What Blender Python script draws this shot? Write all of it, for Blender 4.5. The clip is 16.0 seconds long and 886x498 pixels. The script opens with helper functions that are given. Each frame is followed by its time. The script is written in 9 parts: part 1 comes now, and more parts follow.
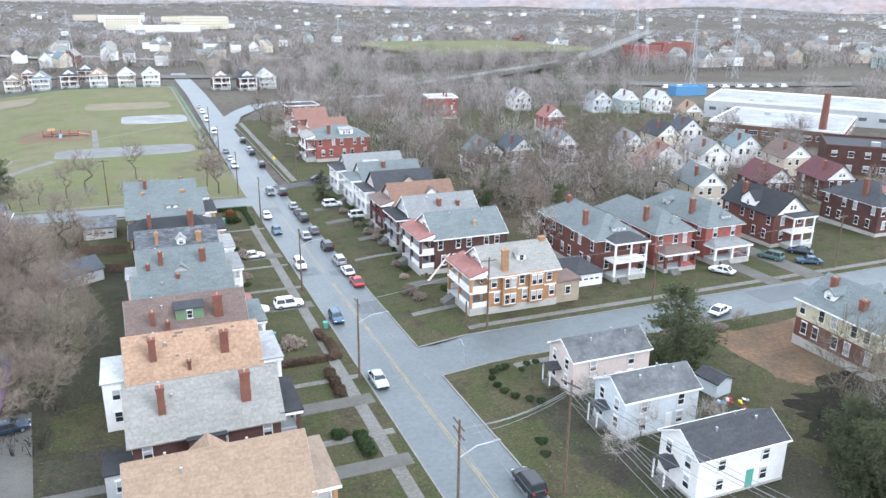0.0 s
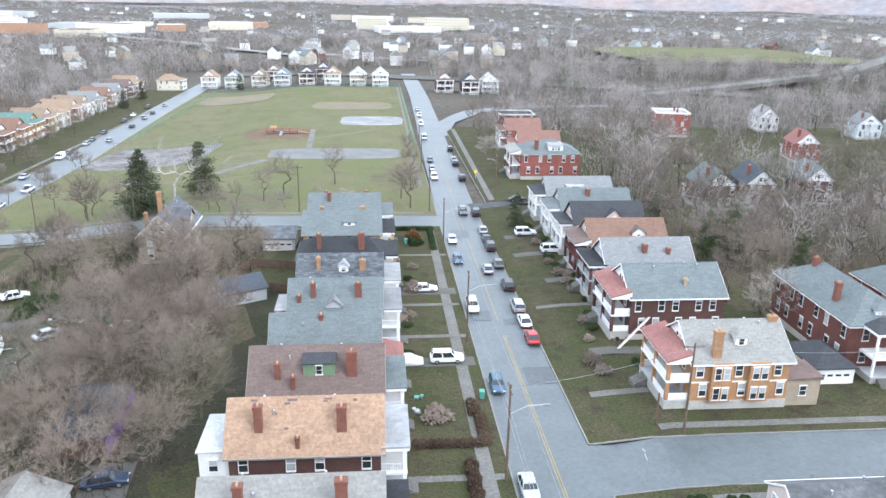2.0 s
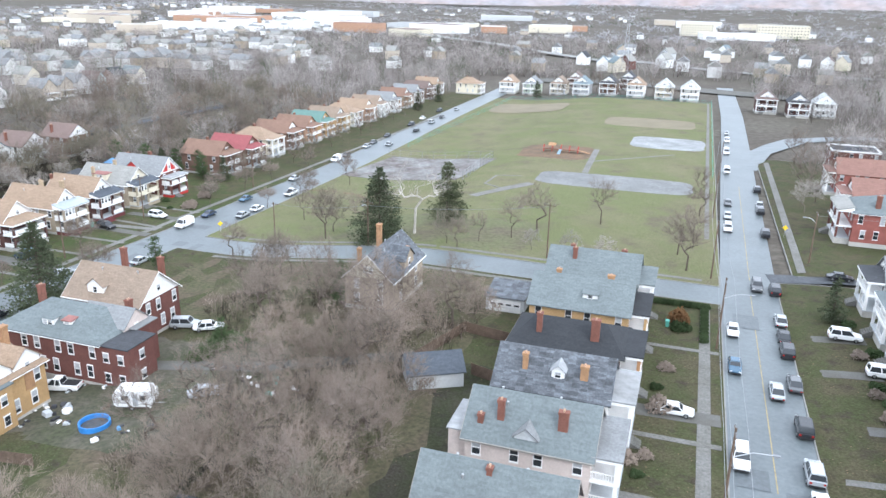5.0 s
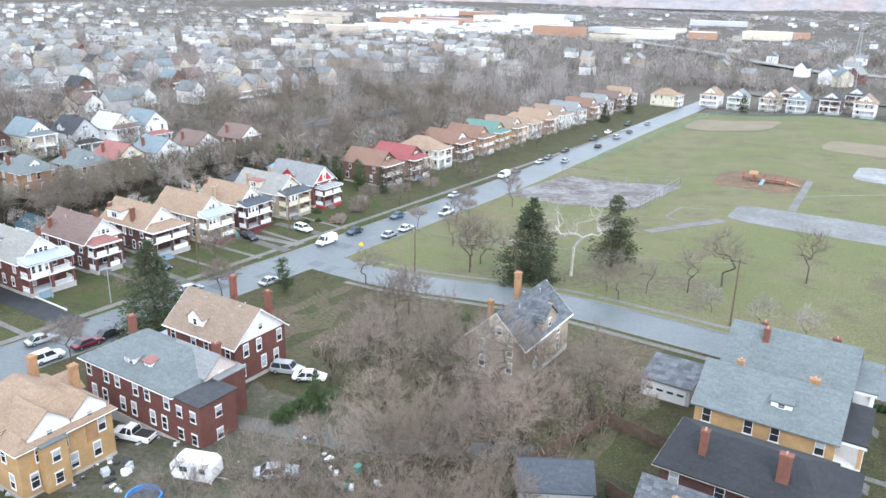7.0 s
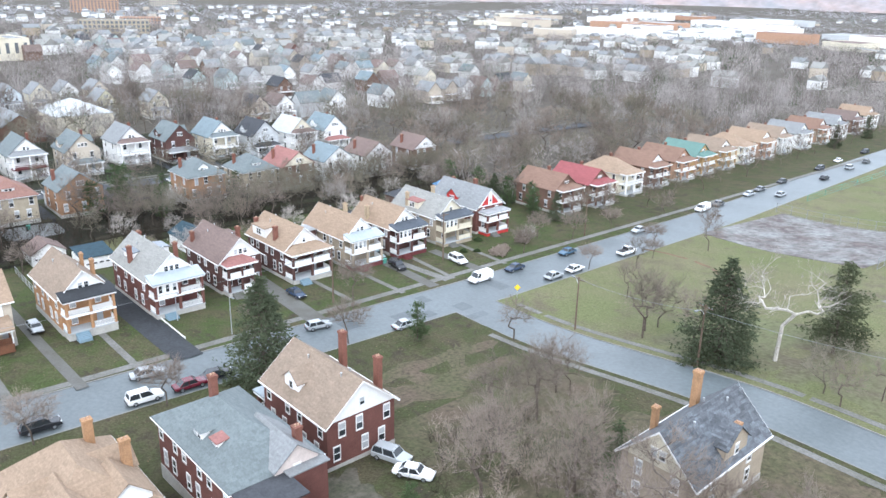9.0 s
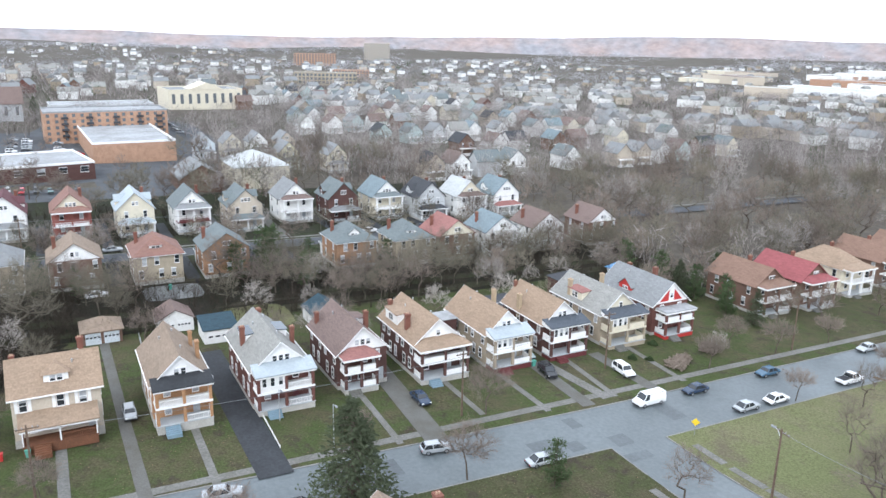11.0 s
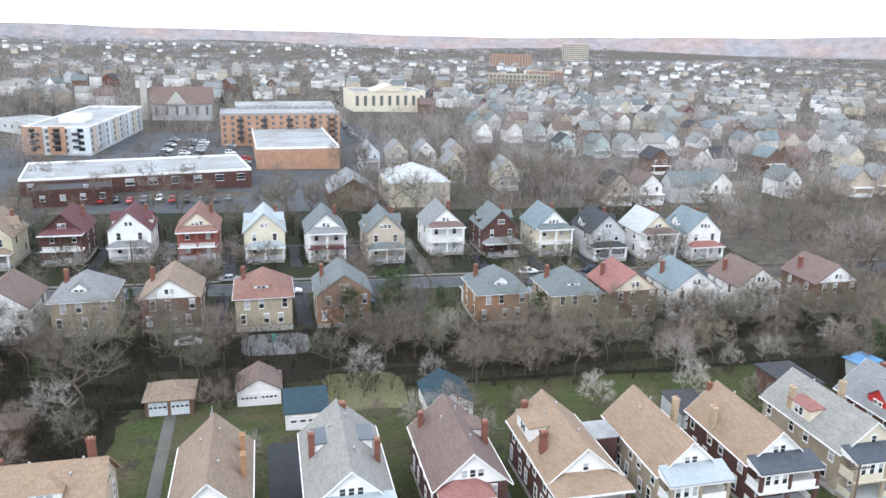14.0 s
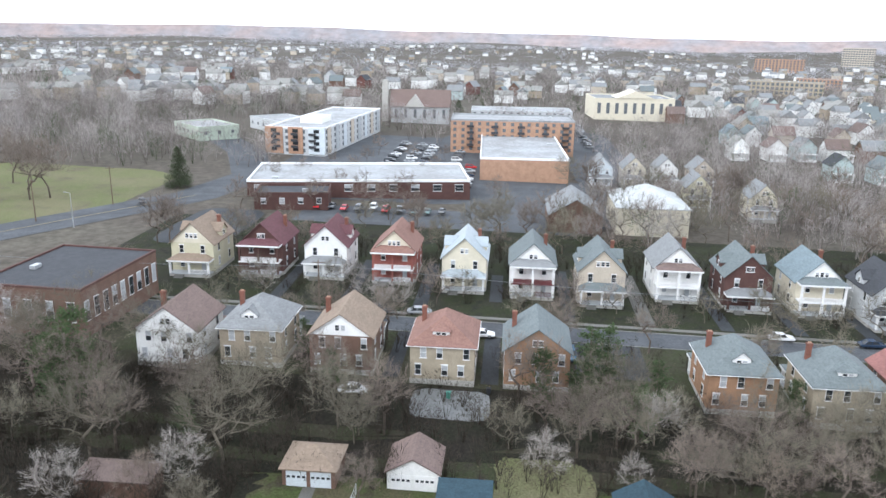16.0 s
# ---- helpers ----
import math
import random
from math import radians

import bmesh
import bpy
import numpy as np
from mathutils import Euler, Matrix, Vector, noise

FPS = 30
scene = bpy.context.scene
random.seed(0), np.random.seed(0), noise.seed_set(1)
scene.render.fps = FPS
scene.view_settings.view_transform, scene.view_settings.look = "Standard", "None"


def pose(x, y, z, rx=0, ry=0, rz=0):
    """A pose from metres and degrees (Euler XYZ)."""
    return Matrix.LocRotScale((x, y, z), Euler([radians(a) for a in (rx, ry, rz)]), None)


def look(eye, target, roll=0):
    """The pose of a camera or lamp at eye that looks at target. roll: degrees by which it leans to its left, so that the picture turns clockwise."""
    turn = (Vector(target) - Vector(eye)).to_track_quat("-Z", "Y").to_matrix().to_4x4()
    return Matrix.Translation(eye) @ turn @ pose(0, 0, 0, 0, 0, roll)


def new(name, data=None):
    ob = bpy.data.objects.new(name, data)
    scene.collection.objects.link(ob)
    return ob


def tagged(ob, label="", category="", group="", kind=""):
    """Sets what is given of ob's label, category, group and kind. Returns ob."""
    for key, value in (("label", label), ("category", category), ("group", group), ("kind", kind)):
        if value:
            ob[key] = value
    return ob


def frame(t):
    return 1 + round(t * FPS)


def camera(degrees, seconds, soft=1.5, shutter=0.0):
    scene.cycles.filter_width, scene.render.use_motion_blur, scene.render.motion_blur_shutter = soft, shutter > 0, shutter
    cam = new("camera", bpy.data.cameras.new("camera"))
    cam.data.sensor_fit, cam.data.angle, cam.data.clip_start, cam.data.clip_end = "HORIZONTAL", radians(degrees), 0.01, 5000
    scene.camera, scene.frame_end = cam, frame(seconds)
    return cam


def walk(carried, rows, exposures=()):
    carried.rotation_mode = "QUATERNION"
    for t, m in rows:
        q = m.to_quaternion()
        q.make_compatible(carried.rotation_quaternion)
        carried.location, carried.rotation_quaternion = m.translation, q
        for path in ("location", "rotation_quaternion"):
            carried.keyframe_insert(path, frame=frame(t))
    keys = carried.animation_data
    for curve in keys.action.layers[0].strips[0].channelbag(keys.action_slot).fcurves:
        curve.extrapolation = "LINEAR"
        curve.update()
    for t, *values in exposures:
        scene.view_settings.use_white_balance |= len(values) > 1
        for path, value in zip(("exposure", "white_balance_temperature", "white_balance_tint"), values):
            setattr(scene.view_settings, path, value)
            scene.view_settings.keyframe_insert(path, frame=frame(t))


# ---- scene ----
cam = camera(60.1, 16.0)
METRES, EYE, TILT, LEAN, TURN = 204.24, 48.0, -1.1, 0.0, -22.0
ROWS = [
    (0.0, 0.0, 0.0, 0.0, 0.09, -17.65, -0.27),
    (0.5, 0.0057, 0.0283, 0.0004, 4.53, -17.63, -0.4),
    (1.0, 0.01, 0.0568, 0.0009, 9.05, -17.61, -0.53),
    (1.5, 0.0126, 0.0855, 0.0014, 13.36, -17.61, -0.68),
    (2.0, 0.013, 0.1146, 0.0017, 17.28, -17.62, -0.83),
    (2.5, 0.0115, 0.1461, 0.0019, 21.62, -17.64, -0.95),
    (3.0, 0.0084, 0.1753, 0.0022, 25.59, -17.68, -1.06),
    (3.5, 0.0034, 0.2043, 0.0029, 29.32, -17.73, -1.16),
    (4.0, -0.0038, 0.2333, 0.0032, 32.97, -17.76, -1.26),
    (6.5, -0.0676, 0.3672, 0.0049, 51.23, -17.97, -1.69),
    (7.0, -0.0861, 0.3918, 0.0051, 54.86, -18.02, -1.76),
    (7.5, -0.1061, 0.4149, 0.0056, 58.61, -18.09, -1.81),
    (8.0, -0.1283, 0.437, 0.0057, 62.47, -18.15, -1.85),
    (8.5, -0.1519, 0.4582, 0.006, 66.3, -18.22, -1.87),
    (9.0, -0.1776, 0.4781, 0.0061, 70.01, -18.29, -1.93),
    (9.5, -0.2047, 0.4959, 0.0067, 73.77, -18.16, -2.0),
    (10.0, -0.2331, 0.5123, 0.0078, 77.54, -16.55, -2.08),
    (12.5, -0.3879, 0.564, 0.009, 93.22, -15.36, -2.1),
    (13.0, -0.4207, 0.5684, 0.0093, 95.02, -15.39, -2.11),
    (13.5, -0.449, 0.5711, 0.0099, 95.61, -15.4, -2.06),
    (14.0, -0.4846, 0.5712, 0.0099, 99.07, -15.48, -2.07),
    (14.5, -0.5171, 0.5712, 0.01, 103.23, -15.56, -2.0),
    (15.0, -0.5505, 0.5683, 0.0099, 108.37, -15.69, -2.02),
    (15.5, -0.5836, 0.5644, 0.0101, 113.26, -15.82, -2.05),
    (16.0, -0.6166, 0.5592, 0.0103, 117.27, -15.92, -2.02),
]
walk(cam, [(t, pose(0, 0.92, EYE, TILT, LEAN, 0) @ pose(0, 0, 0, 0, 0, TURN) @ pose(METRES * x, METRES * y, METRES * z, 90 + pitch, roll, yaw)) for t, x, y, z, yaw, pitch, roll in ROWS],
     exposures=[(0.0, 1.28, 5850, 9), (9.4, 1.3, 5850, 9), (10.6, 1.02, 5950, 9), (13.5, 0.98, 5980, 9), (16.0, 1.05, 6020, 9)])

# ---- sky and sun: bright overcast winter day ----
world = bpy.data.worlds.new("overcast_sky")
scene.world = world
world.use_nodes = True
wn = world.node_tree.nodes
wl = world.node_tree.links
sky = wn.new("ShaderNodeTexSky")
sky.sky_type = 'NISHITA'
sky.sun_disc = False
sky.sun_elevation = radians(35)
sky.sun_rotation = radians(135)
sky.altitude = 200
sky.air_density = 1.0
sky.dust_density = 1.0
sky.ozone_density = 1.0
cloud = wn.new("ShaderNodeMix")  # an even layer of bright cloud over the sky
cloud.data_type = 'RGBA'
cloud.inputs[0].default_value = 0.85
cloud_in = [i for i in cloud.inputs if i.type == 'RGBA']
cloud_in[1].default_value = (9.3, 9.6, 10.2, 1)
wl.new(sky.outputs[0], cloud_in[0])
cloud_out = [o for o in cloud.outputs if o.type == 'RGBA'][0]
wl.new(cloud_out, wn["Background"].inputs[0])
wn["Background"].inputs[1].default_value = 0.12
sun_data = bpy.data.lights.new("sun", 'SUN')
sun_data.energy = 0.9
sun_data.angle = radians(25)
sun_data.color = (1.0, 0.98, 0.95)
sun = new("sun", sun_data)
sun.matrix_world = look((130, -130, 130), (0, 0, 0))


# ---- small helpers ----
def sstep(a, b, x):
    u = np.clip((x - a) / (b - a), 0, 1)
    return u * u * (3 - 2 * u)


def fall(y):
    """How far the land drops towards the valley in the north."""
    y = np.maximum(np.asarray(y, float), -150)
    return -0.0192 * np.where(y < 700, y, 700 + 500 * (1 - np.exp(-np.maximum(y - 700, 0) / 500)))


def g(x, y):
    """Height of the ground: a gentle fall to the western street, then a slight rise; all of it falls northwards."""
    return fall(y) - 4.4 * sstep(-28, -80, x) + 1.4 * sstep(-160, -190, x) + 0.8 * sstep(37, 44, x)


LAWN = 0.14
rnd = random.Random(4)


class MB:
    """Collects faces for one mesh."""

    def __init__(self):
        self.v, self.f, self.m = [], [], []

    def add(self, vs, fs, m=0):
        n = len(self.v)
        self.v += [tuple(p) for p in vs]
        self.f += [tuple(n + i for i in q) for q in fs]
        self.m += [m] * len(fs)
        return self

    def hexa(self, p, m=0):
        """Eight corners: four below, four above, both anticlockwise."""
        return self.add(p, [(3, 2, 1, 0), (4, 5, 6, 7), (0, 1, 5, 4), (1, 2, 6, 5), (2, 3, 7, 6), (3, 0, 4, 7)], m)

    def box(self, x0, y0, z0, x1, y1, z1, m=0):
        return self.hexa([(x0, y0, z0), (x1, y0, z0), (x1, y1, z0), (x0, y1, z0), (x0, y0, z1), (x1, y0, z1), (x1, y1, z1), (x0, y1, z1)], m)

    def slab(self, a, b, c, d, t, m=0):
        """A sloping slab with the upper face a b c d (anticlockwise from above), t thick."""
        lo = [(p[0], p[1], p[2] - t) for p in (a, b, c, d)]
        return self.hexa(lo + [a, b, c, d], m)

    def prism(self, poly, axis, lo, hi, m=0):
        """poly of (u, z) pairs pushed from lo to hi along axis."""
        k = len(poly)
        if axis == 'x':
            pts = [(lo, u, z) for u, z in poly] + [(hi, u, z) for u, z in poly]
        else:
            pts = [(u, lo, z) for u, z in poly] + [(u, hi, z) for u, z in poly]
        fs = [tuple(range(k)), tuple(range(2 * k - 1, k - 1, -1))] + [(i, i + k, (i + 1) % k + k, (i + 1) % k) for i in range(k)]
        return self.add(pts, fs, m)

    def cyl(self, p, q, r0, r1, n=8, m=0):
        p, q = Vector(p), Vector(q)
        ax = (q - p).normalized()
        u = ax.orthogonal().normalized()
        w = ax.cross(u)
        ring = [u * math.cos(2 * math.pi * i / n) + w * math.sin(2 * math.pi * i / n) for i in range(n)]
        vs = [p + r * r0 for r in ring] + [q + r * r1 for r in ring]
        fs = [(i, (i + 1) % n, (i + 1) % n + n, i + n) for i in range(n)] + [tuple(range(n - 1, -1, -1)), tuple(range(n, 2 * n))]
        return self.add(vs, fs, m)

    def tube(self, p, q, r0, r1, n=3, m=0):
        """A tapered limb without end caps; a cone where r1 is nothing."""
        p, q = Vector(p), Vector(q)
        ax = (q - p).normalized()
        u = ax.orthogonal().normalized()
        w = ax.cross(u)
        rg = [u * math.cos(2 * math.pi * i / n) + w * math.sin(2 * math.pi * i / n) for i in range(n)]
        if r1 > 0:
            return self.add([p + r * r0 for r in rg] + [q + r * r1 for r in rg], [(i, (i + 1) % n, (i + 1) % n + n, i + n) for i in range(n)], m)
        return self.add([p + r * r0 for r in rg] + [q], [(i, (i + 1) % n, n) for i in range(n)], m)

    def mesh(self, name, mats, smooth=False):
        me = bpy.data.meshes.new(name)
        me.from_pydata(self.v, [], self.f)
        for k in mats:
            me.materials.append(k)
        if len(mats) > 1:
            me.polygons.foreach_set("material_index", self.m)
        if smooth:
            me.polygons.foreach_set("use_smooth", [True] * len(me.polygons))
        me.update()
        if not smooth:
            bm = bmesh.new()
            bm.from_mesh(me)
            bmesh.ops.recalc_face_normals(bm, faces=bm.faces)
            bm.to_mesh(me)
            bm.free()
        return me


def np_mesh(name, verts, faces, mats):
    """A mesh from arrays of vertices and triangles."""
    me = bpy.data.meshes.new(name)
    me.vertices.add(len(verts))
    me.vertices.foreach_set("co", np.asarray(verts, dtype=np.float32).ravel())
    f = np.asarray(faces, dtype=np.int32)
    me.loops.add(f.size)
    me.loops.foreach_set("vertex_index", f.ravel())
    me.polygons.add(len(f))
    me.polygons.foreach_set("loop_start", np.arange(0, f.size, f.shape[1], dtype=np.int32))
    me.polygons.foreach_set("loop_total", np.full(len(f), f.shape[1], dtype=np.int32))
    for k in mats:
        me.materials.append(k)
    me.update(calc_edges=True)
    me.validate()
    return me


def part(name, mb, mats, parent, label="", at=None, smooth=False):
    """One mesh object under a thing or a part; mb may be a finished mesh."""
    if isinstance(mb, MB):
        mb = mb.mesh(name, mats if isinstance(mats, (list, tuple)) else [mats], smooth)
    ob = new(name, mb)
    ob.parent = parent
    if at is not None:
        ob.matrix_basis = at
    if label:
        ob["label"] = label
    return ob


def thing(name, m, label, category, group="", kind=""):
    ob = new(name)
    ob.empty_display_size = 0.2
    ob.matrix_basis = m
    return tagged(ob, label, category, group, kind)


# ---- materials ----
def mat(name, col, rough=0.85, var=0.3, big=0.35, fine=5.0, bump=0.3, metal=0.0, col2=None, bands=0.0, spec=0.35, rand=0.0, patch=0.5, courses=0.0, uneven=0.08):
    """A surface with stains (big, per metre), grain (fine, per metre), relief, optional level boards (bands, metres apart)."""
    ma = bpy.data.materials.new(name)
    ma.use_nodes = True
    n, l = ma.node_tree.nodes, ma.node_tree.links
    b = n["Principled BSDF"]
    geo = n.new("ShaderNodeNewGeometry")
    n1, n2 = n.new("ShaderNodeTexNoise"), n.new("ShaderNodeTexNoise")
    for k, s, dt in ((n1, big, 4), (n2, fine, 3)):
        k.inputs["Scale"].default_value = s
        k.inputs["Detail"].default_value = dt
        k.inputs["Roughness"].default_value = 0.65
        l.new(geo.outputs["Position"], k.inputs["Vector"])
    c2 = col2 or tuple(c * (1 - var) for c in col)
    r1 = n.new("ShaderNodeValToRGB")
    r1.color_ramp.elements[0].position = max(0.0, patch - 0.15)
    r1.color_ramp.elements[1].position = min(1.0, patch + 0.15)
    r1.color_ramp.elements[0].color = (*c2, 1)
    r1.color_ramp.elements[1].color = (*col, 1)
    l.new(n1.outputs["Fac"], r1.inputs["Fac"])
    mul = n.new("ShaderNodeMapRange")
    mul.inputs["From Min"].default_value, mul.inputs["From Max"].default_value = 0.3, 0.7
    mul.inputs["To Min"].default_value, mul.inputs["To Max"].default_value = 1 - var * 0.9, 1 + var * 0.7
    l.new(n2.outputs["Fac"], mul.inputs["Value"])
    vm = n.new("ShaderNodeVectorMath")
    vm.operation = 'SCALE'
    l.new(r1.outputs["Color"], vm.inputs[0])
    l.new(mul.outputs["Result"], vm.inputs["Scale"])
    last = vm.outputs[0]
    if rand:
        oi = n.new("ShaderNodeObjectInfo")
        mr = n.new("ShaderNodeMapRange")
        mr.inputs["To Min"].default_value, mr.inputs["To Max"].default_value = 1 - rand, 1 + rand
        l.new(oi.outputs["Random"], mr.inputs["Value"])
        v2 = n.new("ShaderNodeVectorMath")
        v2.operation = 'SCALE'
        l.new(last, v2.inputs[0])
        l.new(mr.outputs["Result"], v2.inputs["Scale"])
        last = v2.outputs[0]
    if courses:  # level rows of shingles, each piece a little different
        sep, cmb, vor = n.new("ShaderNodeVectorMath"), n.new("ShaderNodeTexWhiteNoise"), n.new("ShaderNodeVectorMath")
        sep.operation = 'MULTIPLY'
        sep.inputs[1].default_value = (1.1, 1.1, 1 / courses)
        l.new(geo.outputs["Position"], sep.inputs[0])
        vor.operation = 'FLOOR'
        l.new(sep.outputs[0], vor.inputs[0])
        l.new(vor.outputs[0], cmb.inputs["Vector"])
        m3 = n.new("ShaderNodeMapRange")
        m3.inputs["To Min"].default_value, m3.inputs["To Max"].default_value = 1 - uneven, 1 + uneven
        l.new(cmb.outputs["Value"], m3.inputs["Value"])
        v3 = n.new("ShaderNodeVectorMath")
        v3.operation = 'SCALE'
        l.new(last, v3.inputs[0])
        l.new(m3.outputs["Result"], v3.inputs["Scale"])
        last = v3.outputs[0]
    l.new(last, b.inputs["Base Color"])
    b.inputs["Roughness"].default_value = rough
    b.inputs["Metallic"].default_value = metal
    b.inputs["Specular IOR Level"].default_value = spec
    if bump:
        bp = n.new("ShaderNodeBump")
        bp.inputs["Strength"].default_value = bump
        bp.inputs["Distance"].default_value = 0.03
        if bands:
            wv = n.new("ShaderNodeTexWave")
            wv.bands_direction = 'Z'
            wv.wave_profile = 'SAW'
            wv.inputs["Scale"].default_value = 0.314 / bands
            l.new(geo.outputs["Position"], wv.inputs["Vector"])
            l.new(wv.outputs["Fac"], bp.inputs["Height"])
        else:
            l.new(n2.outputs["Fac"], bp.inputs["Height"])
        l.new(bp.outputs["Normal"], b.inputs["Normal"])
    return ma


def turf(name, green, straw, soil, scale=0.16, rough=0.95):
    """Winter ground: green and straw-coloured grass, worn to soil in places, strewn with specks of fallen leaves."""
    ma = bpy.data.materials.new(name)
    ma.use_nodes = True
    n, l = ma.node_tree.nodes, ma.node_tree.links
    b = n["Principled BSDF"]
    geo = n.new("ShaderNodeNewGeometry")

    def noise_at(sc, detail, lo, hi):
        k, m = n.new("ShaderNodeTexNoise"), n.new("ShaderNodeMapRange")
        k.inputs["Scale"].default_value, k.inputs["Detail"].default_value, k.inputs["Roughness"].default_value = sc, detail, 0.68
        m.inputs["From Min"].default_value, m.inputs["From Max"].default_value = lo, hi
        l.new(geo.outputs["Position"], k.inputs["Vector"])
        l.new(k.outputs["Fac"], m.inputs["Value"])
        return m.outputs["Result"]

    def mixed(fac, a, c):
        m = n.new("ShaderNodeMix")
        m.data_type = 'RGBA'
        ins = [i for i in m.inputs if i.type == 'RGBA']
        l.new(fac, m.inputs[0])
        for sock, v in zip(ins, (a, c)):
            if isinstance(v, tuple):
                sock.default_value = (*v, 1)
            else:
                l.new(v, sock)
        return [o for o in m.outputs if o.type == 'RGBA'][0]

    col = mixed(noise_at(scale, 5, .42, .62), green, straw)
    col = mixed(noise_at(scale * 1.9 + .03, 6, .52, .68), col, soil)
    grain = noise_at(3.2, 4, .3, .7)
    lm = n.new("ShaderNodeMapRange")
    lm.inputs["To Min"].default_value, lm.inputs["To Max"].default_value = .62, 1.32
    l.new(grain, lm.inputs["Value"])
    vm = n.new("ShaderNodeVectorMath")
    vm.operation = 'SCALE'
    l.new(col, vm.inputs[0])
    l.new(lm.outputs["Result"], vm.inputs["Scale"])
    vo, vr = n.new("ShaderNodeTexVoronoi"), n.new("ShaderNodeMapRange")
    vo.inputs["Scale"].default_value = 1.5
    l.new(geo.outputs["Position"], vo.inputs["Vector"])
    vr.inputs["From Min"].default_value, vr.inputs["From Max"].default_value = .16, .10
    l.new(vo.outputs["Distance"], vr.inputs["Value"])
    sparse = n.new("ShaderNodeMath")
    sparse.operation = 'MULTIPLY'
    l.new(vr.outputs["Result"], sparse.inputs[0])
    l.new(noise_at(.35, 2, .5, .56), sparse.inputs[1])
    last = mixed(sparse.outputs[0], vm.outputs[0], (.17, .12, .075))
    l.new(last, b.inputs["Base Color"])
    b.inputs["Roughness"].default_value = rough
    b.inputs["Specular IOR Level"].default_value = 0.1
    bp = n.new("ShaderNodeBump")
    bp.inputs["Strength"].default_value, bp.inputs["Distance"].default_value = .8, .05
    l.new(grain, bp.inputs["Height"])
    l.new(bp.outputs["Normal"], b.inputs["Normal"])
    return ma


def leaf_mat(name, col, spread=0.5, rough=0.9, through_light=0.45):
    """Twigs and leaves: every piece a little different."""
    ma = bpy.data.materials.new(name)
    ma.use_nodes = True
    n, l = ma.node_tree.nodes, ma.node_tree.links
    b = n["Principled BSDF"]
    geo = n.new("ShaderNodeNewGeometry")
    oi = n.new("ShaderNodeObjectInfo")
    ad = n.new("ShaderNodeMath")
    ad.operation = 'MULTIPLY_ADD'
    ad.inputs[1].default_value = 0.6
    l.new(geo.outputs["Random Per Island"], ad.inputs[0])
    l.new(oi.outputs["Random"], ad.inputs[2])
    noi = n.new("ShaderNodeTexNoise")
    noi.inputs["Scale"].default_value = 0.085
    noi.inputs["Detail"].default_value = 3
    l.new(geo.outputs["Position"], noi.inputs["Vector"])
    a2 = n.new("ShaderNodeMath")
    a2.operation = 'MULTIPLY_ADD'
    a2.inputs[1].default_value = 3.0
    l.new(noi.outputs["Fac"], a2.inputs[0])
    l.new(ad.outputs[0], a2.inputs[2])
    mr = n.new("ShaderNodeMapRange")
    mr.inputs["From Min"].default_value = 1.0
    mr.inputs["From Max"].default_value = 3.6
    mr.inputs["To Min"].default_value, mr.inputs["To Max"].default_value = 1 - spread, 1 + spread
    l.new(a2.outputs[0], mr.inputs["Value"])
    vm = n.new("ShaderNodeVectorMath")
    vm.operation = 'SCALE'
    vm.inputs[0].default_value = col
    l.new(mr.outputs["Result"], vm.inputs["Scale"])
    n.remove(b)  # thin twigs and leaves let light through
    df, tr, mx = n.new("ShaderNodeBsdfDiffuse"), n.new("ShaderNodeBsdfTranslucent"), n.new("ShaderNodeMixShader")
    l.new(vm.outputs[0], df.inputs["Color"])
    l.new(vm.outputs[0], tr.inputs["Color"])
    df.inputs["Roughness"].default_value = rough
    mx.inputs[0].default_value = through_light
    l.new(df.outputs[0], mx.inputs[1])
    l.new(tr.outputs[0], mx.inputs[2])
    l.new(mx.outputs[0], n["Material Output"].inputs["Surface"])
    return ma


def plain(name, col, rough=0.5, metal=0.0, spec=0.5):
    return mat(name, col, rough, 0.08, 1.5, 20, 0.0, metal, spec=spec)


M = {}
# roofs
for nm, c in dict(tan=(.275, .20, .14), tan2=(.235, .18, .135), grey=(.25, .245, .225), slate=(.145, .165, .165), blue=(.17, .21, .225),
                  brown=(.15, .112, .098), navy=(.03, .055, .07), inky=(.075, .085, .10), dark=(.055, .057, .062), black=(.035, .037, .04), red=(.26, .125, .11), scarlet=(.25, .08, .082), green=(.12, .20, .175),
                  greyb=(.21, .215, .215), mauve=(.165, .12, .105), rust=(.22, .125, .10), maroon=(.12, .055, .06), russet=(.20, .125, .092), pale=(.42, .43, .42)).items():
    M["r_" + nm] = mat("shingle_" + nm, c, 0.88, 0.2, 0.3, 3.4, 0.4, bands=0.0, spec=0.25, patch=0.4, col2=tuple(k * .86 for k in c), courses=0.16)
M["r_sheen"] = mat("smooth_dark_shingle", (.115, .12, .125), 0.5, 0.3, 0.4, 2.0, 0.2, col2=(.06, .062, .066), spec=0.45, courses=0.16)
M["eaves"] = mat("weathered_eaves", (.30, .28, .25), 0.7, 0.25, 0.8, 6, 0.1)
M["r_oldslate"] = mat("worn_slate", (.105, .115, .128), 0.6, 0.35, 0.9, 5, 0.8, col2=(.06, .064, .07), spec=0.4, courses=0.2, uneven=.38)
M["r_tanworn"] = mat("worn_tan_shingle", (.33, .218, .145), 0.9, 0.26, 0.35, 2.4, 0.5, col2=(.25, .165, .11), patch=0.36, courses=0.16)
M["r_flatwhite"] = mat("white_membrane", (.33, .34, .345), 0.65, 0.25, 0.09, 0.8, 0.1, col2=(.24, .24, .235), spec=0.2)
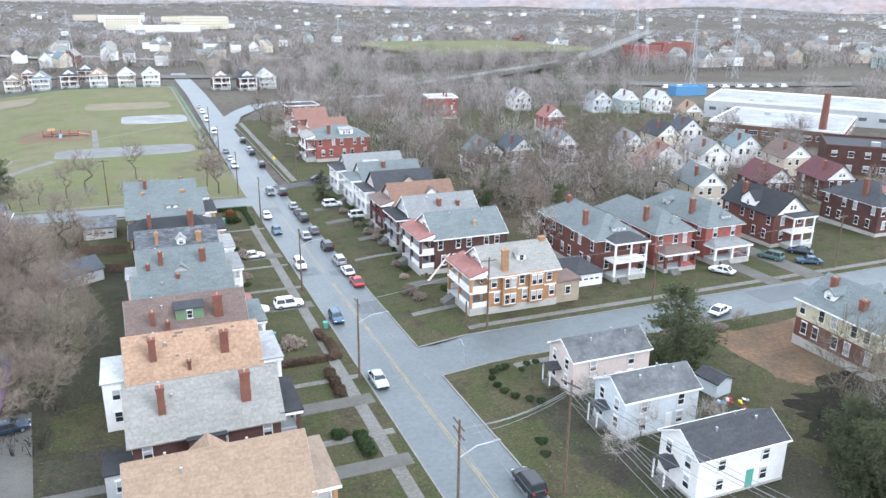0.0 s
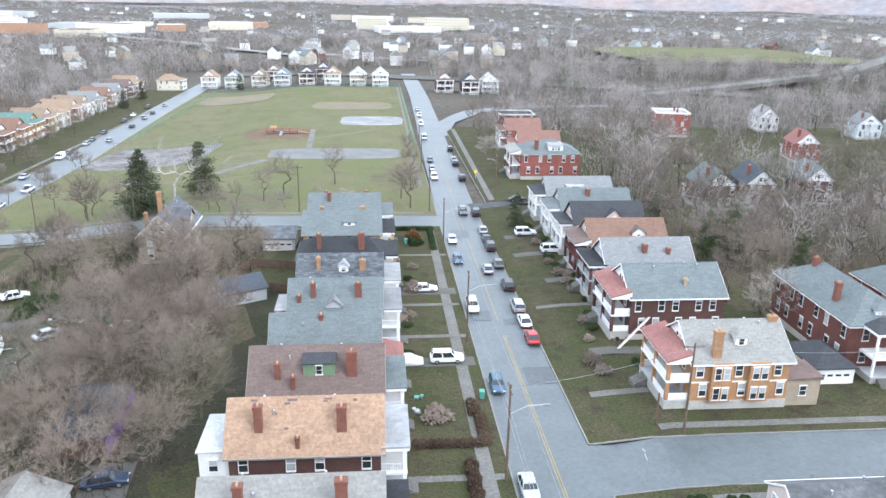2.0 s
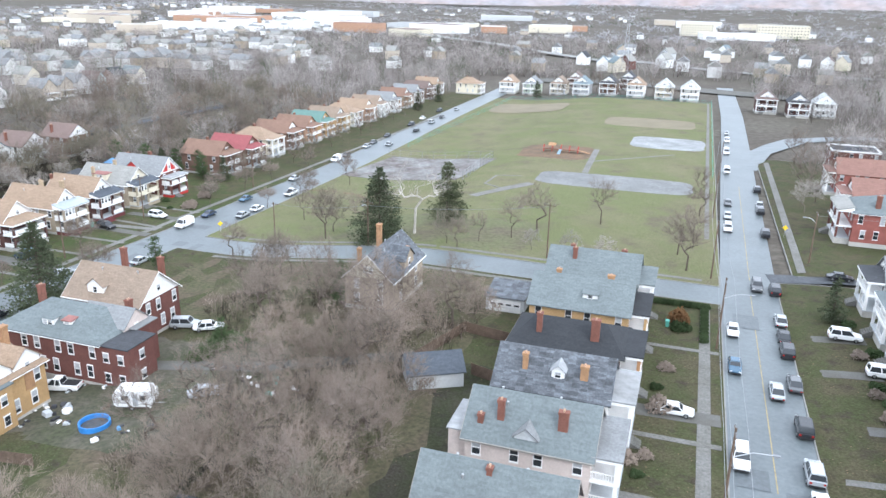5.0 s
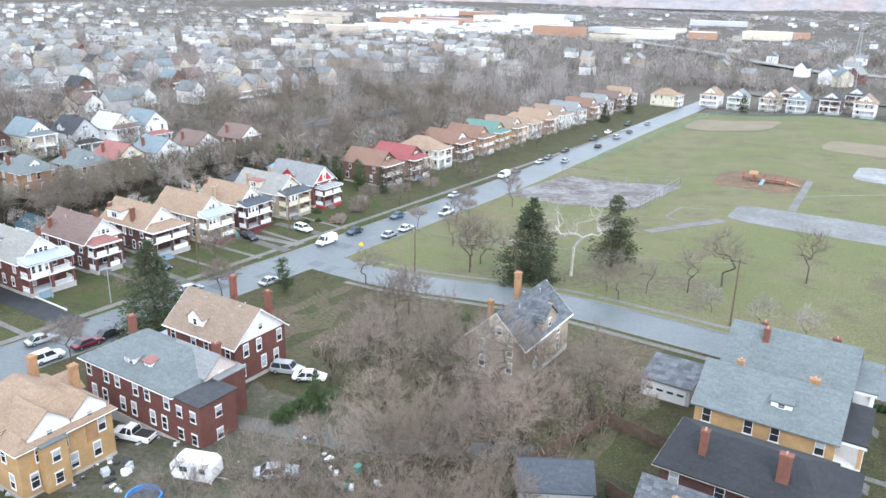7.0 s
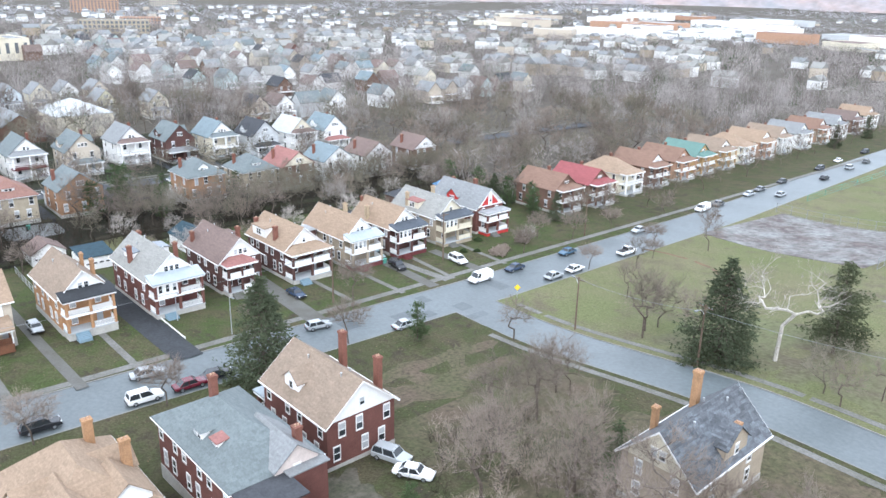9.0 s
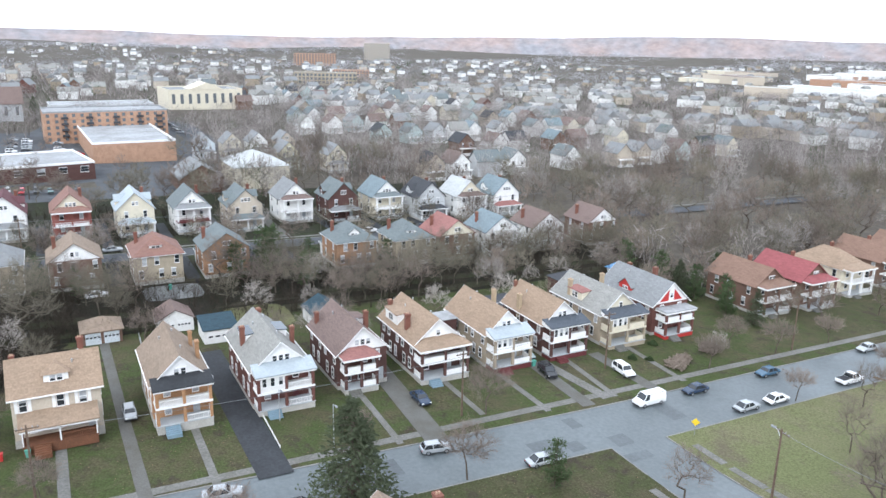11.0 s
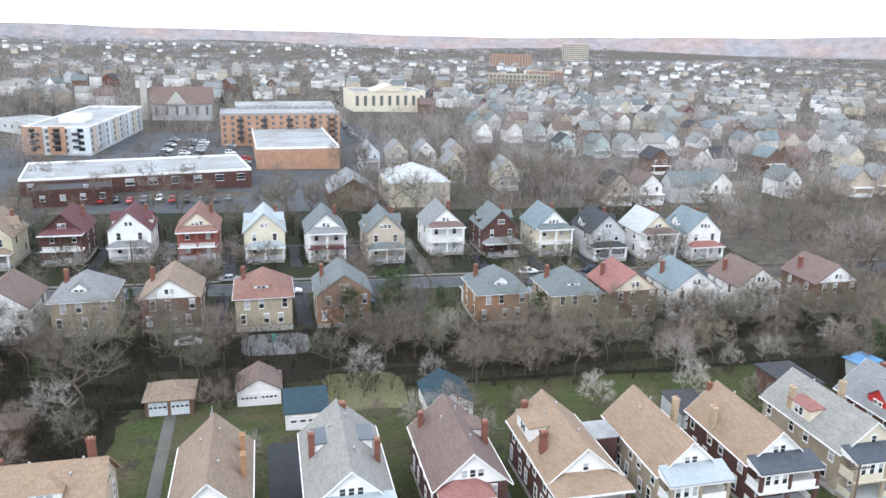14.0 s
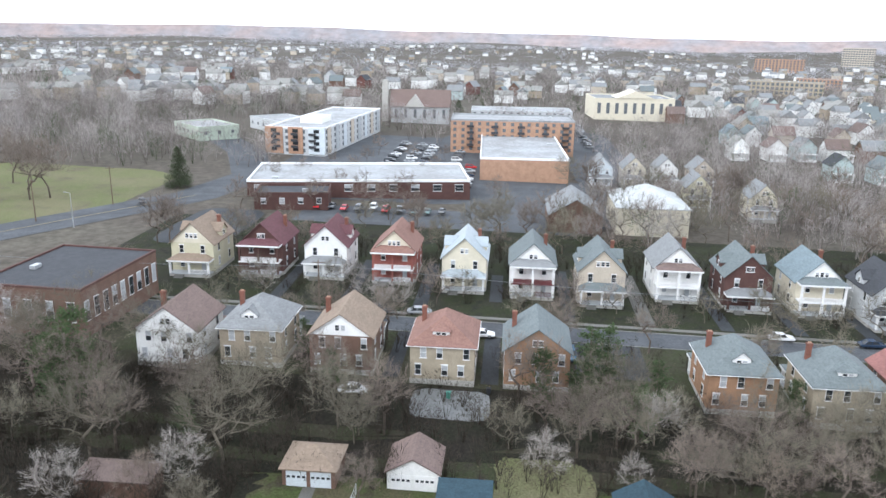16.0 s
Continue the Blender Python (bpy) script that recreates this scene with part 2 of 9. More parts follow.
M["r_metal"] = mat("pale_porch_roof", (.34, .38, .40), 0.5, 0.12, 0.5, 3, 0.1)
# walls
for nm, c in dict(red=(.15, .066, .054), dark=(.105, .056, .048), orange=(.42, .235, .12), yellow=(.46, .30, .145), salmon=(.29, .105, .085),
                  tan=(.38, .315, .235), brown=(.17, .105, .078), peach=(.44, .27, .18), ochre=(.34, .20, .12), buff=(.40, .34, .25)).items():
    M["b_" + nm] = mat("brick_" + nm, c, 0.88, 0.22, 0.5, 9, 0.4, spec=0.25)
for nm, c in dict(white=(.78, .77, .74), cream=(.66, .60, .47), beige=(.52, .45, .36), grey=(.50, .51, .51), blue=(.60, .645, .67),
                  pink=(.62, .53, .48), yellow=(.56, .52, .37), green=(.16, .24, .15), mint=(.42, .50, .485), palegreen=(.55, .62, .50)).items():
    M["s_" + nm] = mat("siding_" + nm, c, 0.6, 0.10, 0.6, 4, 0.35, bands=0.2, spec=0.3)
M["white"] = mat("white_paint", (.80, .79, .77), 0.55, 0.08, 0.8, 6, 0.1)
M["redpaint"] = mat("red_paint", (.46, .04, .035), 0.55, 0.12, 0.8, 6, 0.1)
M["darkred"] = mat("dark_red_paint", (.13, .035, .036), 0.6, 0.15, 0.8, 6, 0.1)
M["greypaint"] = mat("grey_paint", (.42, .44, .45), 0.6, 0.1, 0.8, 6, 0.1)
M["bluepaint"] = mat("blue_grey_paint", (.20, .28, .33), 0.6, 0.15, 0.8, 6, 0.1)
M["tealpaint"] = mat("teal_paint", (.10, .33, .26), 0.6, 0.1, 0.8, 6, 0.1)
M["purple"] = mat("purple_paint", (.22, .10, .42), 0.6, 0.15, 0.8, 6, 0.1)
M["deck"] = mat("brown_decking", (.17, .075, .04), 0.7, 0.25, 1.0, 8, 0.3)
M["stone"] = mat("pale_stone", (.45, .43, .39), 0.85, 0.18, 0.6, 5, 0.4)
M["concrete"] = mat("concrete", (.165, .16, .148), 0.85, 0.34, 0.3, 3, 0.3, col2=(.125, .12, .103))
M["kerb"] = mat("kerb_concrete", (.24, .235, .22), 0.85, 0.2, 0.3, 3, 0.3)
M["glass"] = plain("window_glass", (.03, .034, .038), 0.07, spec=0.6)
# far panes: the sky's reflection is put into the base colour
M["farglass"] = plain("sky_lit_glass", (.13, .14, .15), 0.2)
M["blind"] = mat("window_blind", (.40, .41, .42), 0.35, 0.15, 0.9, 5, 0, spec=0.5)
M["chim_red"] = mat("chimney_brick", (.20, .085, .06), 0.85, 0.25, 0.9, 8, 0.5)
M["chim_orange"] = mat("chimney_yellow_brick", (.38, .22, .115), 0.85, 0.25, 0.9, 8, 0.5)
M["chim_tan"] = mat("chimney_tan_brick", (.42, .33, .22), 0.85, 0.25, 0.9, 8, 0.5)
M["clay"] = plain("clay_pot", (.42, .27, .18), 0.8)
# ground
M["asphalt"] = mat("wet_asphalt", (.118, .136, .14), 0.46, 0.2, 0.09, 1.6, 0.12, spec=0.5)
M["asphalt2"] = mat("patched_asphalt", (.095, .10, .107), 0.85, 0.3, 0.15, 2.2, 0.12, spec=0.15)
M["repair"] = mat("asphalt_repair", (.092, .105, .11), 0.5, 0.25, 0.15, 2.2, 0.12, spec=0.5)
M["wetpad"] = mat("rain_wet_pad", (.24, .245, .245), 0.6, 0.45, 0.14, 1.2, 0.05, col2=(.12, .125, .12), spec=0.6)
M["tar"] = mat("black_drive", (.035, .038, .042), 0.75, 0.35, 0.2, 2.5, 0.2, spec=0.35)
M["grass"] = turf("winter_grass", (.125, .134, .062), (.15, .14, .08), (.115, .10, .068), .045)
M["lawn"] = turf("lot_grass", (.056, .062, .028), (.076, .067, .04), (.05, .041, .031))
M["garden"] = turf("shady_garden", (.055, .07, .026), (.078, .071, .04), (.05, .042, .031))
M["yard"] = turf("dull_yard", (.042, .048, .025), (.055, .05, .034), (.036, .031, .025))
M["litter"] = mat("leaf_litter", (.105, .082, .06), 0.95, 0.4, 0.13, 1.6, 0.8, col2=(.08, .08, .043), spec=0.1)
# litter under trees: their shade is darkened into its colour
M["darklitter"] = mat("shade_dark_litter", (.026, .022, .018), 0.95, 0.4, 0.2, 1.8, 0.8, col2=(.024, .025, .016), spec=0.1)
M["backyard"] = turf("back_yard_earth", (.046, .05, .028), (.06, .053, .041), (.042, .036, .031))
M["parklitter"] = mat("park_litter", (.125, .108, .075), 0.95, 0.3, 0.09, 1.4, 0.7, col2=(.13, .14, .07), spec=0.1)
# yards of the further row: shade between houses is put into the colour
M["darkyard"] = turf("shade_dark_yard", (.03, .035, .018), (.034, .033, .024), (.022, .02, .018))
M["yardmud"] = mat("muddy_yard", (.10, .09, .07), 0.9, 0.4, 0.16, 1.6, 0.6, col2=(.06, .064, .036), spec=0.2)
M["mud"] = mat("bare_earth", (.17, .11, .068), 0.9, 0.3, 0.2, 1.8, 0.5, col2=(.11, .082, .056), spec=0.15)
M["gravel"] = mat("grey_gravel", (.13, .127, .118), 0.9, 0.22, 0.3, 6, 0.3, col2=(.105, .10, .085), spec=0.15)
M["infield"] = mat("ball_field_dirt", (.185, .155, .10), 0.9, 0.2, 0.1, 1.5, 0.3)
M["ground"] = mat("winter_ground", (.105, .095, .076), 0.95, 0.35, 0.02, 0.4, 0.5, col2=(.085, .072, .06), spec=0.1)
M["court"] = mat("worn_court", (.215, .215, .205), 0.85, 0.4, 0.16, 0.7, 0.1, col2=(.115, .095, .088), spec=0.15)
M["yellowline"] = mat("yellow_road_paint", (.34, .27, .13), 0.6, 0.3, 0.7, 4, 0)
# plants
M["bark"] = mat("grey_bark", (.13, .105, .085), 0.95, 0.35, 1.2, 9, 0.8, spec=0.1)
M["palebark"] = mat("pale_bark", (.56, .52, .46), 0.9, 0.4, 1.0, 6, 0.6, spec=0.1)
M["twig"] = leaf_mat("bare_twigs", (.23, .19, .16), 0.45, through_light=0.2)
M["thicketbark"] = mat("pale_brown_bark", (.175, .142, .115), 0.95, 0.35, 1.2, 9, 0.8, spec=0.1)
M["limbbark"] = mat("olive_grey_bark", (.165, .142, .11), 0.95, 0.35, 1.2, 9, 0.8, spec=0.1)
M["twigolive"] = leaf_mat("olive_grey_twigs", (.205, .184, .142), 0.5, through_light=0.2)
# brush twigs: the shade among the trees is put into this dark colour
M["twigdark"] = leaf_mat("shade_dark_twigs", (.05, .042, .033), 0.5, through_light=0.1)
M["twigpink"] = leaf_mat("pinkish_twigs", (.275, .225, .185), 0.4, through_light=0.2)
M["twiggrey"] = leaf_mat("grey_twigs", (.38, .345, .315), 0.45, through_light=0.2)
M["needle"] = leaf_mat("dark_needles", (.10, .118, .072), 0.5)
M["needle2"] = leaf_mat("olive_needles", (.12, .135, .078), 0.5)
M["ivy"] = leaf_mat("evergreen_leaves", (.075, .105, .05), 0.6)
M["brownleaf"] = leaf_mat("grey_brown_leaves", (.16, .115, .085), 0.5)
M["dryleaf"] = leaf_mat("dry_brown_leaves", (.21, .12, .06), 0.5)
# far woods: haze is put into the base colours, paler with distance
M["farwood"] = leaf_mat("far_hazed_woods", (.39, .35, .325), 0.45)
M["farwood_dark"] = leaf_mat("far_hazed_dark_woods", (.19, .165, .148), 0.45)
M["farwood_pale"] = leaf_mat("far_hazed_pale_woods", (.43, .39, .365), 0.4)
M["farwood2"] = leaf_mat("distant_hazed_woods", (.42, .41, .42), 0.3)
M["farwood2_dark"] = leaf_mat("distant_hazed_dark_woods", (.28, .27, .27), 0.3)
M["farwood2_pale"] = leaf_mat("distant_hazed_pale_woods", (.52, .51, .52), 0.3)
# metal, vehicles, street things
M["pole"] = mat("weathered_pole", (.15, .105, .075), 0.9, 0.3, 1.5, 9, 0.5)
M["wire"] = plain("black_cable", (.04, .04, .045), 0.6)
M["palewire"] = plain("worn_cable", (.22, .23, .24), 0.5)
M["wetconcrete"] = mat("wet_worn_pad", (.20, .203, .198), 0.8, 0.25, 0.12, 1.2, 0.1, col2=(.145, .145, .14), spec=0.2)
M["galv"] = plain("galvanised_steel", (.50, .51, .52), 0.45, 0.6)
M["rubber"] = plain("tyre_rubber", (.022, .022, .024), 0.85)
M["rim"] = plain("alloy_rim", (.42, .43, .44), 0.35, 0.8)
M["lampred"] = plain("red_lens", (.35, .015, .012), 0.25)
M["lampwhite"] = plain("clear_lens", (.75, .75, .73), 0.15)
M["chain"] = mat("mesh_fence", (.30, .31, .31), 0.6, 0.2, 1, 12, 0, 0.4)
M["bluetarp"] = mat("blue_tarpaulin", (.10, .25, .44), 0.5, 0.15, 1, 4, 0.3)
M["poolblue"] = mat("blue_pool_wall", (.05, .23, .58), 0.45, 0.12, 1, 4, 0.1)
M["yellowsign"] = plain("yellow_sign", (.80, .55, .03), 0.5)
M["solar"] = plain("solar_glass", (.045, .06, .075), 0.12, spec=0.8)
for nm, c in dict(white=(.78, .78, .77), black=(.018, .019, .022), silver=(.40, .42, .43), navy=(.022, .04, .075), blue=(.06, .12, .18), red=(.42, .025, .03),
                  maroon=(.13, .012, .025), grey=(.12, .125, .13), green=(.10, .17, .16), pale=(.42, .50, .50)).items():
    M["car_" + nm] = plain("car_paint_" + nm, c, 0.22, 0.15 if nm in ("silver", "blue", "grey") else 0.0, 0.6)

# ---- land: one sheet to the horizon, roads, blocks with kerbs ----
def axis_steps(fine_lo, fine_hi, step, far):
    mid = list(np.arange(fine_lo, fine_hi + 0.1, step))
    out, s = [], step
    p = fine_hi
    while p < far:
        s *= 1.35
        p += s
        out.append(p)
    low, s, p = [], step, fine_lo
    while p > -far:
        s *= 1.35
        p -= s
        low.append(p)
    return np.array(low[::-1] + mid + out)


def far_height(x, y):
    """Rolling land a long way off."""
    r = np.hypot(x, y - 60)
    amt = sstep(900, 3200, r)
    return amt * (14 * np.sin(x * 0.0021 + 1.0) * np.cos(y * 0.0017) + 10 * np.sin(x * 0.0047 + y * 0.0039)) - 10 * sstep(700, 1500, r)


def grid_sheet(name, xs, ys, zf, ma, label, cat_):
    X, Y = np.meshgrid(xs, ys)
    Z = zf(X, Y)
    v = np.stack([X.ravel(), Y.ravel(), Z.ravel()], 1)
    nx, ny = len(xs), len(ys)
    i = (np.arange(ny - 1)[:, None] * nx + np.arange(nx - 1)[None, :]).ravel()
    f = np.stack([i, i + 1, i + nx + 1, i + nx], 1)
    return tagged(new(name, np_mesh(name, v, f, [ma])), label, cat_, kind="structure")


grid_sheet("ground", axis_steps(-340, 320, 10, 4600), axis_steps(-100, 560, 20, 4600), lambda x, y: g(x, y) + far_height(x, y) - 0.4, M["ground"],
           "dull winter grass and earth, rolling to the horizon", "ground")


def strip_mb(mb, pts, width, dz, thick=0.0, m=0, step=5.0, off=0.0):
    """A ribbon draped on the ground along pts; with thickness its sides go down."""
    fine = []
    for (x0, y0), (x1, y1) in zip(pts[:-1], pts[1:]):
        k = max(1, int(math.hypot(x1 - x0, y1 - y0) / step))
        fine += [(x0 + (x1 - x0) * i / k, y0 + (y1 - y0) * i / k) for i in range(k)]
    fine.append(pts[-1])
    rows = []
    for i, (x, y) in enumerate(fine):
        a, b = fine[max(0, i - 1)], fine[min(len(fine) - 1, i + 1)]
        dx, dy = b[0] - a[0], b[1] - a[1]
        n = math.hypot(dx, dy) or 1
        nx, ny = -dy / n, dx / n
        rows.append([(x + nx * (off + s * width / 2), y + ny * (off + s * width / 2)) for s in (1, 0, -1)])
    n0 = len(mb.v)
    for r in rows:
        for x, y in r:
            mb.v.append((x, y, float(g(x, y)) + dz))
    for i in range(len(rows) - 1):
        for k in (0, 1):
            p = n0 + i * 3 + k
            mb.f.append((p, p + 1, p + 4, p + 3))
            mb.m.append(m)
    if thick:
        n1 = len(mb.v)
        for r in rows:
            for x, y in (r[0], r[2]):
                mb.v.append((x, y, float(g(x, y)) + dz - thick))
        for i in range(len(rows) - 1):
            mb.f.append((n0 + i * 3, n0 + i * 3 + 3, n1 + i * 2 + 2, n1 + i * 2))
            mb.f.append((n0 + i * 3 + 2, n1 + i * 2 + 1, n1 + i * 2 + 3, n0 + i * 3 + 5))
            mb.m += [m, m]
    return mb


def strip(name, pts, width, dz, ma, label, cat_, thick=0.0, step=5.0):
    mb = strip_mb(MB(), pts, width, dz, thick, 0, step)
    return tagged(new(name, mb.mesh(name, [ma])), label, cat_, kind="structure")


MAIN = [(30.2, -120), (30.2, 200), (31.5, 290), (32.8, 360), (34.0, 450), (33.5, 600)]
strip("road_main", MAIN, 10.0, 0.030, M["asphalt"], "wet grey asphalt street with parked cars", "road")
strip("road_fork", [(33.5, 318), (40, 350), (56, 384), (80, 402), (130, 408)], 9.0, 0.036, M["asphalt"], "wet asphalt street forking off", "road")
strip("road_east", [(33, 91.8), (110, 92.2), (175, 97), (300, 120)], 9.6, 0.042, M["asphalt"], "wet asphalt side street", "road")
strip("road_park", [(29, 194), (-90, 196.5)], 10.0, 0.048, M["asphalt"], "wet asphalt side street along the park", "road")
strip("road_west", [(-97.5, -60), (-96.5, 110), (-93.4, 200), (-93.2, 290), (-99, 420), (-103, 560)], 11.8, 0.054, M["asphalt"], "wet asphalt street beside the park", "road")
strip("road_small", [(34, 207.5), (58, 211), (120, 214)], 5.0, 0.060, M["asphalt2"], "narrow asphalt street", "road")
strip("road_far_west", [(-207, 20), (-207, 420)], 7.0, 0.05, M["asphalt2"], "narrow street between rows of houses", "road")
strip("road_avenue", [(-150, -40), (-247, 22), (-306, 54), (-345, 60), (-395, 40), (-470, -10)], 16.0, -0.30, M["asphalt2"], "wide grey avenue", "road")
strip("road_avenue_branch", [(-340, 60), (-372, 92), (-440, 118), (-640, 160)], 11.0, -0.29, M["asphalt2"], "grey avenue past the shops", "road")
strip("road_path", [(-83, 30), (-90, 60)], 3.0, 0.02, M["asphalt2"], "short lane", "road")


WEST = [(-97.5, -60), (-96.5, 110), (-93.4, 200), (-93.2, 290), (-99, 420), (-103, 560)]


def west_mid(y):
    return np.interp(y, [p[1] for p in WEST], [p[0] for p in WEST])


def side_mid(x):
    return 194 + 2.4 * (29 - x) / 115


def fit_to_streets(x, y):
    """Draws the edges of a block up to the slightly crooked streets."""
    x, y = np.asarray(x, float), np.asarray(y, float)
    near_e, near_w = (x > -87.4) & (x < -60), (x < -99.3) & (x > -130)
    sh = np.where(near_e, (west_mid(y) + 5.7 + 87.2) * (-60 - x) / 27.2, np.where(near_w, (west_mid(y) - 5.7 + 99.4) * (x + 130) / 30.6, 0))
    near_s, near_n = (y > 165) & (y < 189.1) & (x < 26) & (x > -95), (y > 198.9) & (y < 225) & (x < 26) & (x > -95)
    sv = np.where(near_s, (side_mid(x) - 4.8 - 189) * (y - 165) / 24, np.where(near_n, (side_mid(x) + 4.8 - 199) * (225 - y) / 26, 0))
    return x + sh, y + sv


def block(name, x0, x1, y0, y1, ma, label, step=6.0, sides="senw"):
    """Raised ground between streets, with a kerb edge."""
    xs = np.linspace(x0, x1, max(2, int((x1 - x0) / step) + 1))
    ys = np.linspace(y0, y1, max(2, int((y1 - y0) / 25) + 1))
    ob = grid_sheet(name, xs, ys, lambda x, y: x * 0.0, ma, label, "ground")
    co = np.empty(len(ob.data.vertices) * 3, dtype=np.float32)
    ob.data.vertices.foreach_get("co", co)
    co = co.reshape(-1, 3)
    co[:, 0], co[:, 1] = fit_to_streets(co[:, 0], co[:, 1])
    co[:, 2] = g(co[:, 0].astype(float), co[:, 1]) + LAWN
    ob.data.vertices.foreach_set("co", co.ravel())
    ob.data.update()
    kb = MB()
    for sd, pts in zip("senw", ([(x0, y0), (x1, y0)], [(x1, y0), (x1, y1)], [(x1, y1), (x0, y1)], [(x0, y1), (x0, y0)])):
        if sd not in sides:
            continue
        (a0, b0), (a1, b1) = pts
        pts = [tuple(float(v) for v in fit_to_streets(a0 + (a1 - a0) * i / 24, b0 + (b1 - b0) * i / 24)) for i in range(25)]
        strip_mb(kb, pts, 0.18, LAWN + 0.012, 0.16, 0, 6)
    tagged(new("kerb", kb.mesh("kerb", [M["kerb"]])), "worn pale concrete kerb round a block", "kerb", kind="structure")


block("lawn_west_block", -87.3, 25.2, -100, 189, M["lawn"], "worn lawns and yards behind the houses")
block("lawn_park", -87.0, 25.2, 199.0, 503, M["grass"], "open winter grass of a park")
block("lawn_east_block", 35.2, 210, 96.8, 204.8, M["lawn"], "sloping front lawns and yards")
block("lawn_north_east", 38.6, 230, 210.2, 335, M["lawn"], "rough grass round houses")
block("lawn_south_east", 35.2, 210, -100, 87.0, M["lawn"], "corner lawns and yards")
block("lawn_west_street", -146, -99.4, 262, 520, M["lawn"], "front lawns along the western street", sides="e")
block("lawn_second_row", -203.4, -158, -60, 262, M["yard"], "dull back gardens of the second row", sides="w")
block("lawn_west_row", -158, -99.4, -60, 262, M["garden"], "front lawns and back gardens of a row of houses", sides="e")
block("lawn_far_row", -280, -210.6, 60, 268, M["darkyard"], "gardens of a further row of houses", sides="e")


def patch(name, x0, x1, y0, y1, ma, label, dz=0.02, ragged=2.5):
    """A ground patch with an uneven outline."""
    pr = random.Random(int(x0 * 7 + y0 * 13))
    cx, cy, hx, hy = (x0 + x1) / 2, (y0 + y1) / 2, (x1 - x0) / 2, (y1 - y0) / 2
    k = 96
    vs, fs = [], []
    rings = (0.0, 0.35, 0.7, 1.0)
    jit = [pr.uniform(-ragged, ragged * 0.4) * .5 + ragged * .5 * math.sin(i * .39 + x0) * math.cos(i * .23) for i in range(k)]
    for r in rings:
        for i in range(k):
            a = 2 * math.pi * i / k
            c, s = math.cos(a), math.sin(a)
            p = 2.0 / (5.0)
            ex, ey = math.copysign(abs(c) ** p, c), math.copysign(abs(s) ** p, s)
            x, y = cx + r * ex * (hx + jit[i] * 0.5), cy + r * ey * (hy + jit[i] * 0.5)
            vs.append((x, y, float(g(x, y)) + LAWN + dz))
    for j in range(len(rings) - 1):
        for i in range(k):
            fs.append((j * k + i, j * k + (i + 1) % k, (j + 1) * k + (i + 1) % k, (j + 1) * k + i))
    mb = MB().add(vs, fs)
    return tagged(new(name, mb.mesh(name, [ma])), label, "ground", kind="structure")


patch("ground_back", -30, 5, 58, 152, M["backyard"], "bare grey-brown back yards", 0.008, 5)
patch("ground_back_green", -13, -3, 84, 96, M["lawn"], "patch of mown grass behind the houses", 0.012, 3)
patch("ground_park_litter", -58, -12, 203.6, 228, M["parklitter"], "brown leaf litter under the park trees", 0.012, 7)
patch("ground_yard", -46, -9, 101, 188, M["litter"], "leaf litter under bare trees", 0.012, 7)
patch("ground_yard_west", -62, -33, 116, 149, M["yardmud"], "muddy gravel yard strewn with junk", 0.02, 6)
patch("ground_lot", -80, -48, 152, 188, M["litter"], "empty corner lot of patchy grass", 0.016, 5)
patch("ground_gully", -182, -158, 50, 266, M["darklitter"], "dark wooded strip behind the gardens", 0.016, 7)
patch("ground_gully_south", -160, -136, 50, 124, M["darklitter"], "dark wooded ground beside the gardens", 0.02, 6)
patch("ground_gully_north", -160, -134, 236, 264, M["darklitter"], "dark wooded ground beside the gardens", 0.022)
patch("ground_back_pad", -181.4, -173, 140.4, 152.4, M["wetconcrete"], "pale concrete pad behind a house", 0.05, .4)
patch("ground_back_lawn", -165, -151.5, 153.4, 166, M["grass"], "patchy yellow-green back lawn", 0.045, 1.2)
patch("ground_wood_east", 68, 130, 128, 200, M["litter"], "leaf litter under bare trees", 0.016, 7)
patch("ground_east_yards", 130, 208, 126, 203, M["litter"], "trodden yards between old houses", 0.02, 7)
patch("ground_corner_yard", 36.5, 66, 30, 76, M["backyard"], "patchy trodden yard round small houses", 0.012, 4)
patch("ground_bank", 68, 116, 24, 66, M["darklitter"], "litter under bare trees, shade put into its colour", 0.02, 6)
patch("ground_slope", 76, 104, 64, 84, M["mud"], "bare orange earth and leaf litter", 0.016)
patch("ground_infield_1", -88 + 2, -47, 440, 480, M["infield"], "reddish ball field dirt", 0.16, 1)
patch("ground_infield_2", -21, 18, 396, 424, M["infield"], "reddish ball field dirt", 0.02, 1)
patch("ground_play", -40, -15, 309, 336, M["mud"], "mulched playground", 0.02, 1.5)
patch("ground_tarp", -5, 22, 344, 371, M["wetpad"], "rain-wet pad reflecting the sky", 0.03, 1)
strip("ground_court", [(-85.8, 292), (-46.6, 288)], 36.0, LAWN + 0.06, M["court"], "old ball court of worn red and grey asphalt", "ground", 0.05, 3)
patch("ground_pad", -25.5, 19, 270.5, 289.5, M["wetconcrete"], "wet grey concrete pad", 0.03, .6)
patch("ground_parking", -289, -250, 64, 84, M["tar"], "small black parking lot", 0.03, 0.5)
patch("ground_shop_lot", -304, -266, 92, 172, M["asphalt2"], "parking lot behind the shops", -0.47, 1.5)
patch("ground_mall_lot", -470, -312, 62, 152, M["asphalt2"], "parking lot of grey asphalt", -0.47, 0.5)
patch("ground_drive_west", -520, -352, 178, 206, M["asphalt2"], "long grey parking strip", -0.46, 0.5)
patch("ground_lot_west", -362, -290, 140, 190, M["asphalt2"], "grey asphalt yard", -0.46, 0.5)
patch("ground_green", -345, -245, -70, 38, M["grass"], "open winter grass beside an avenue", -0.48, 3)
patch("ground_field_far", 250, 480, 690, 940, M["grass"], "far pale meadow", 3.0, 8)

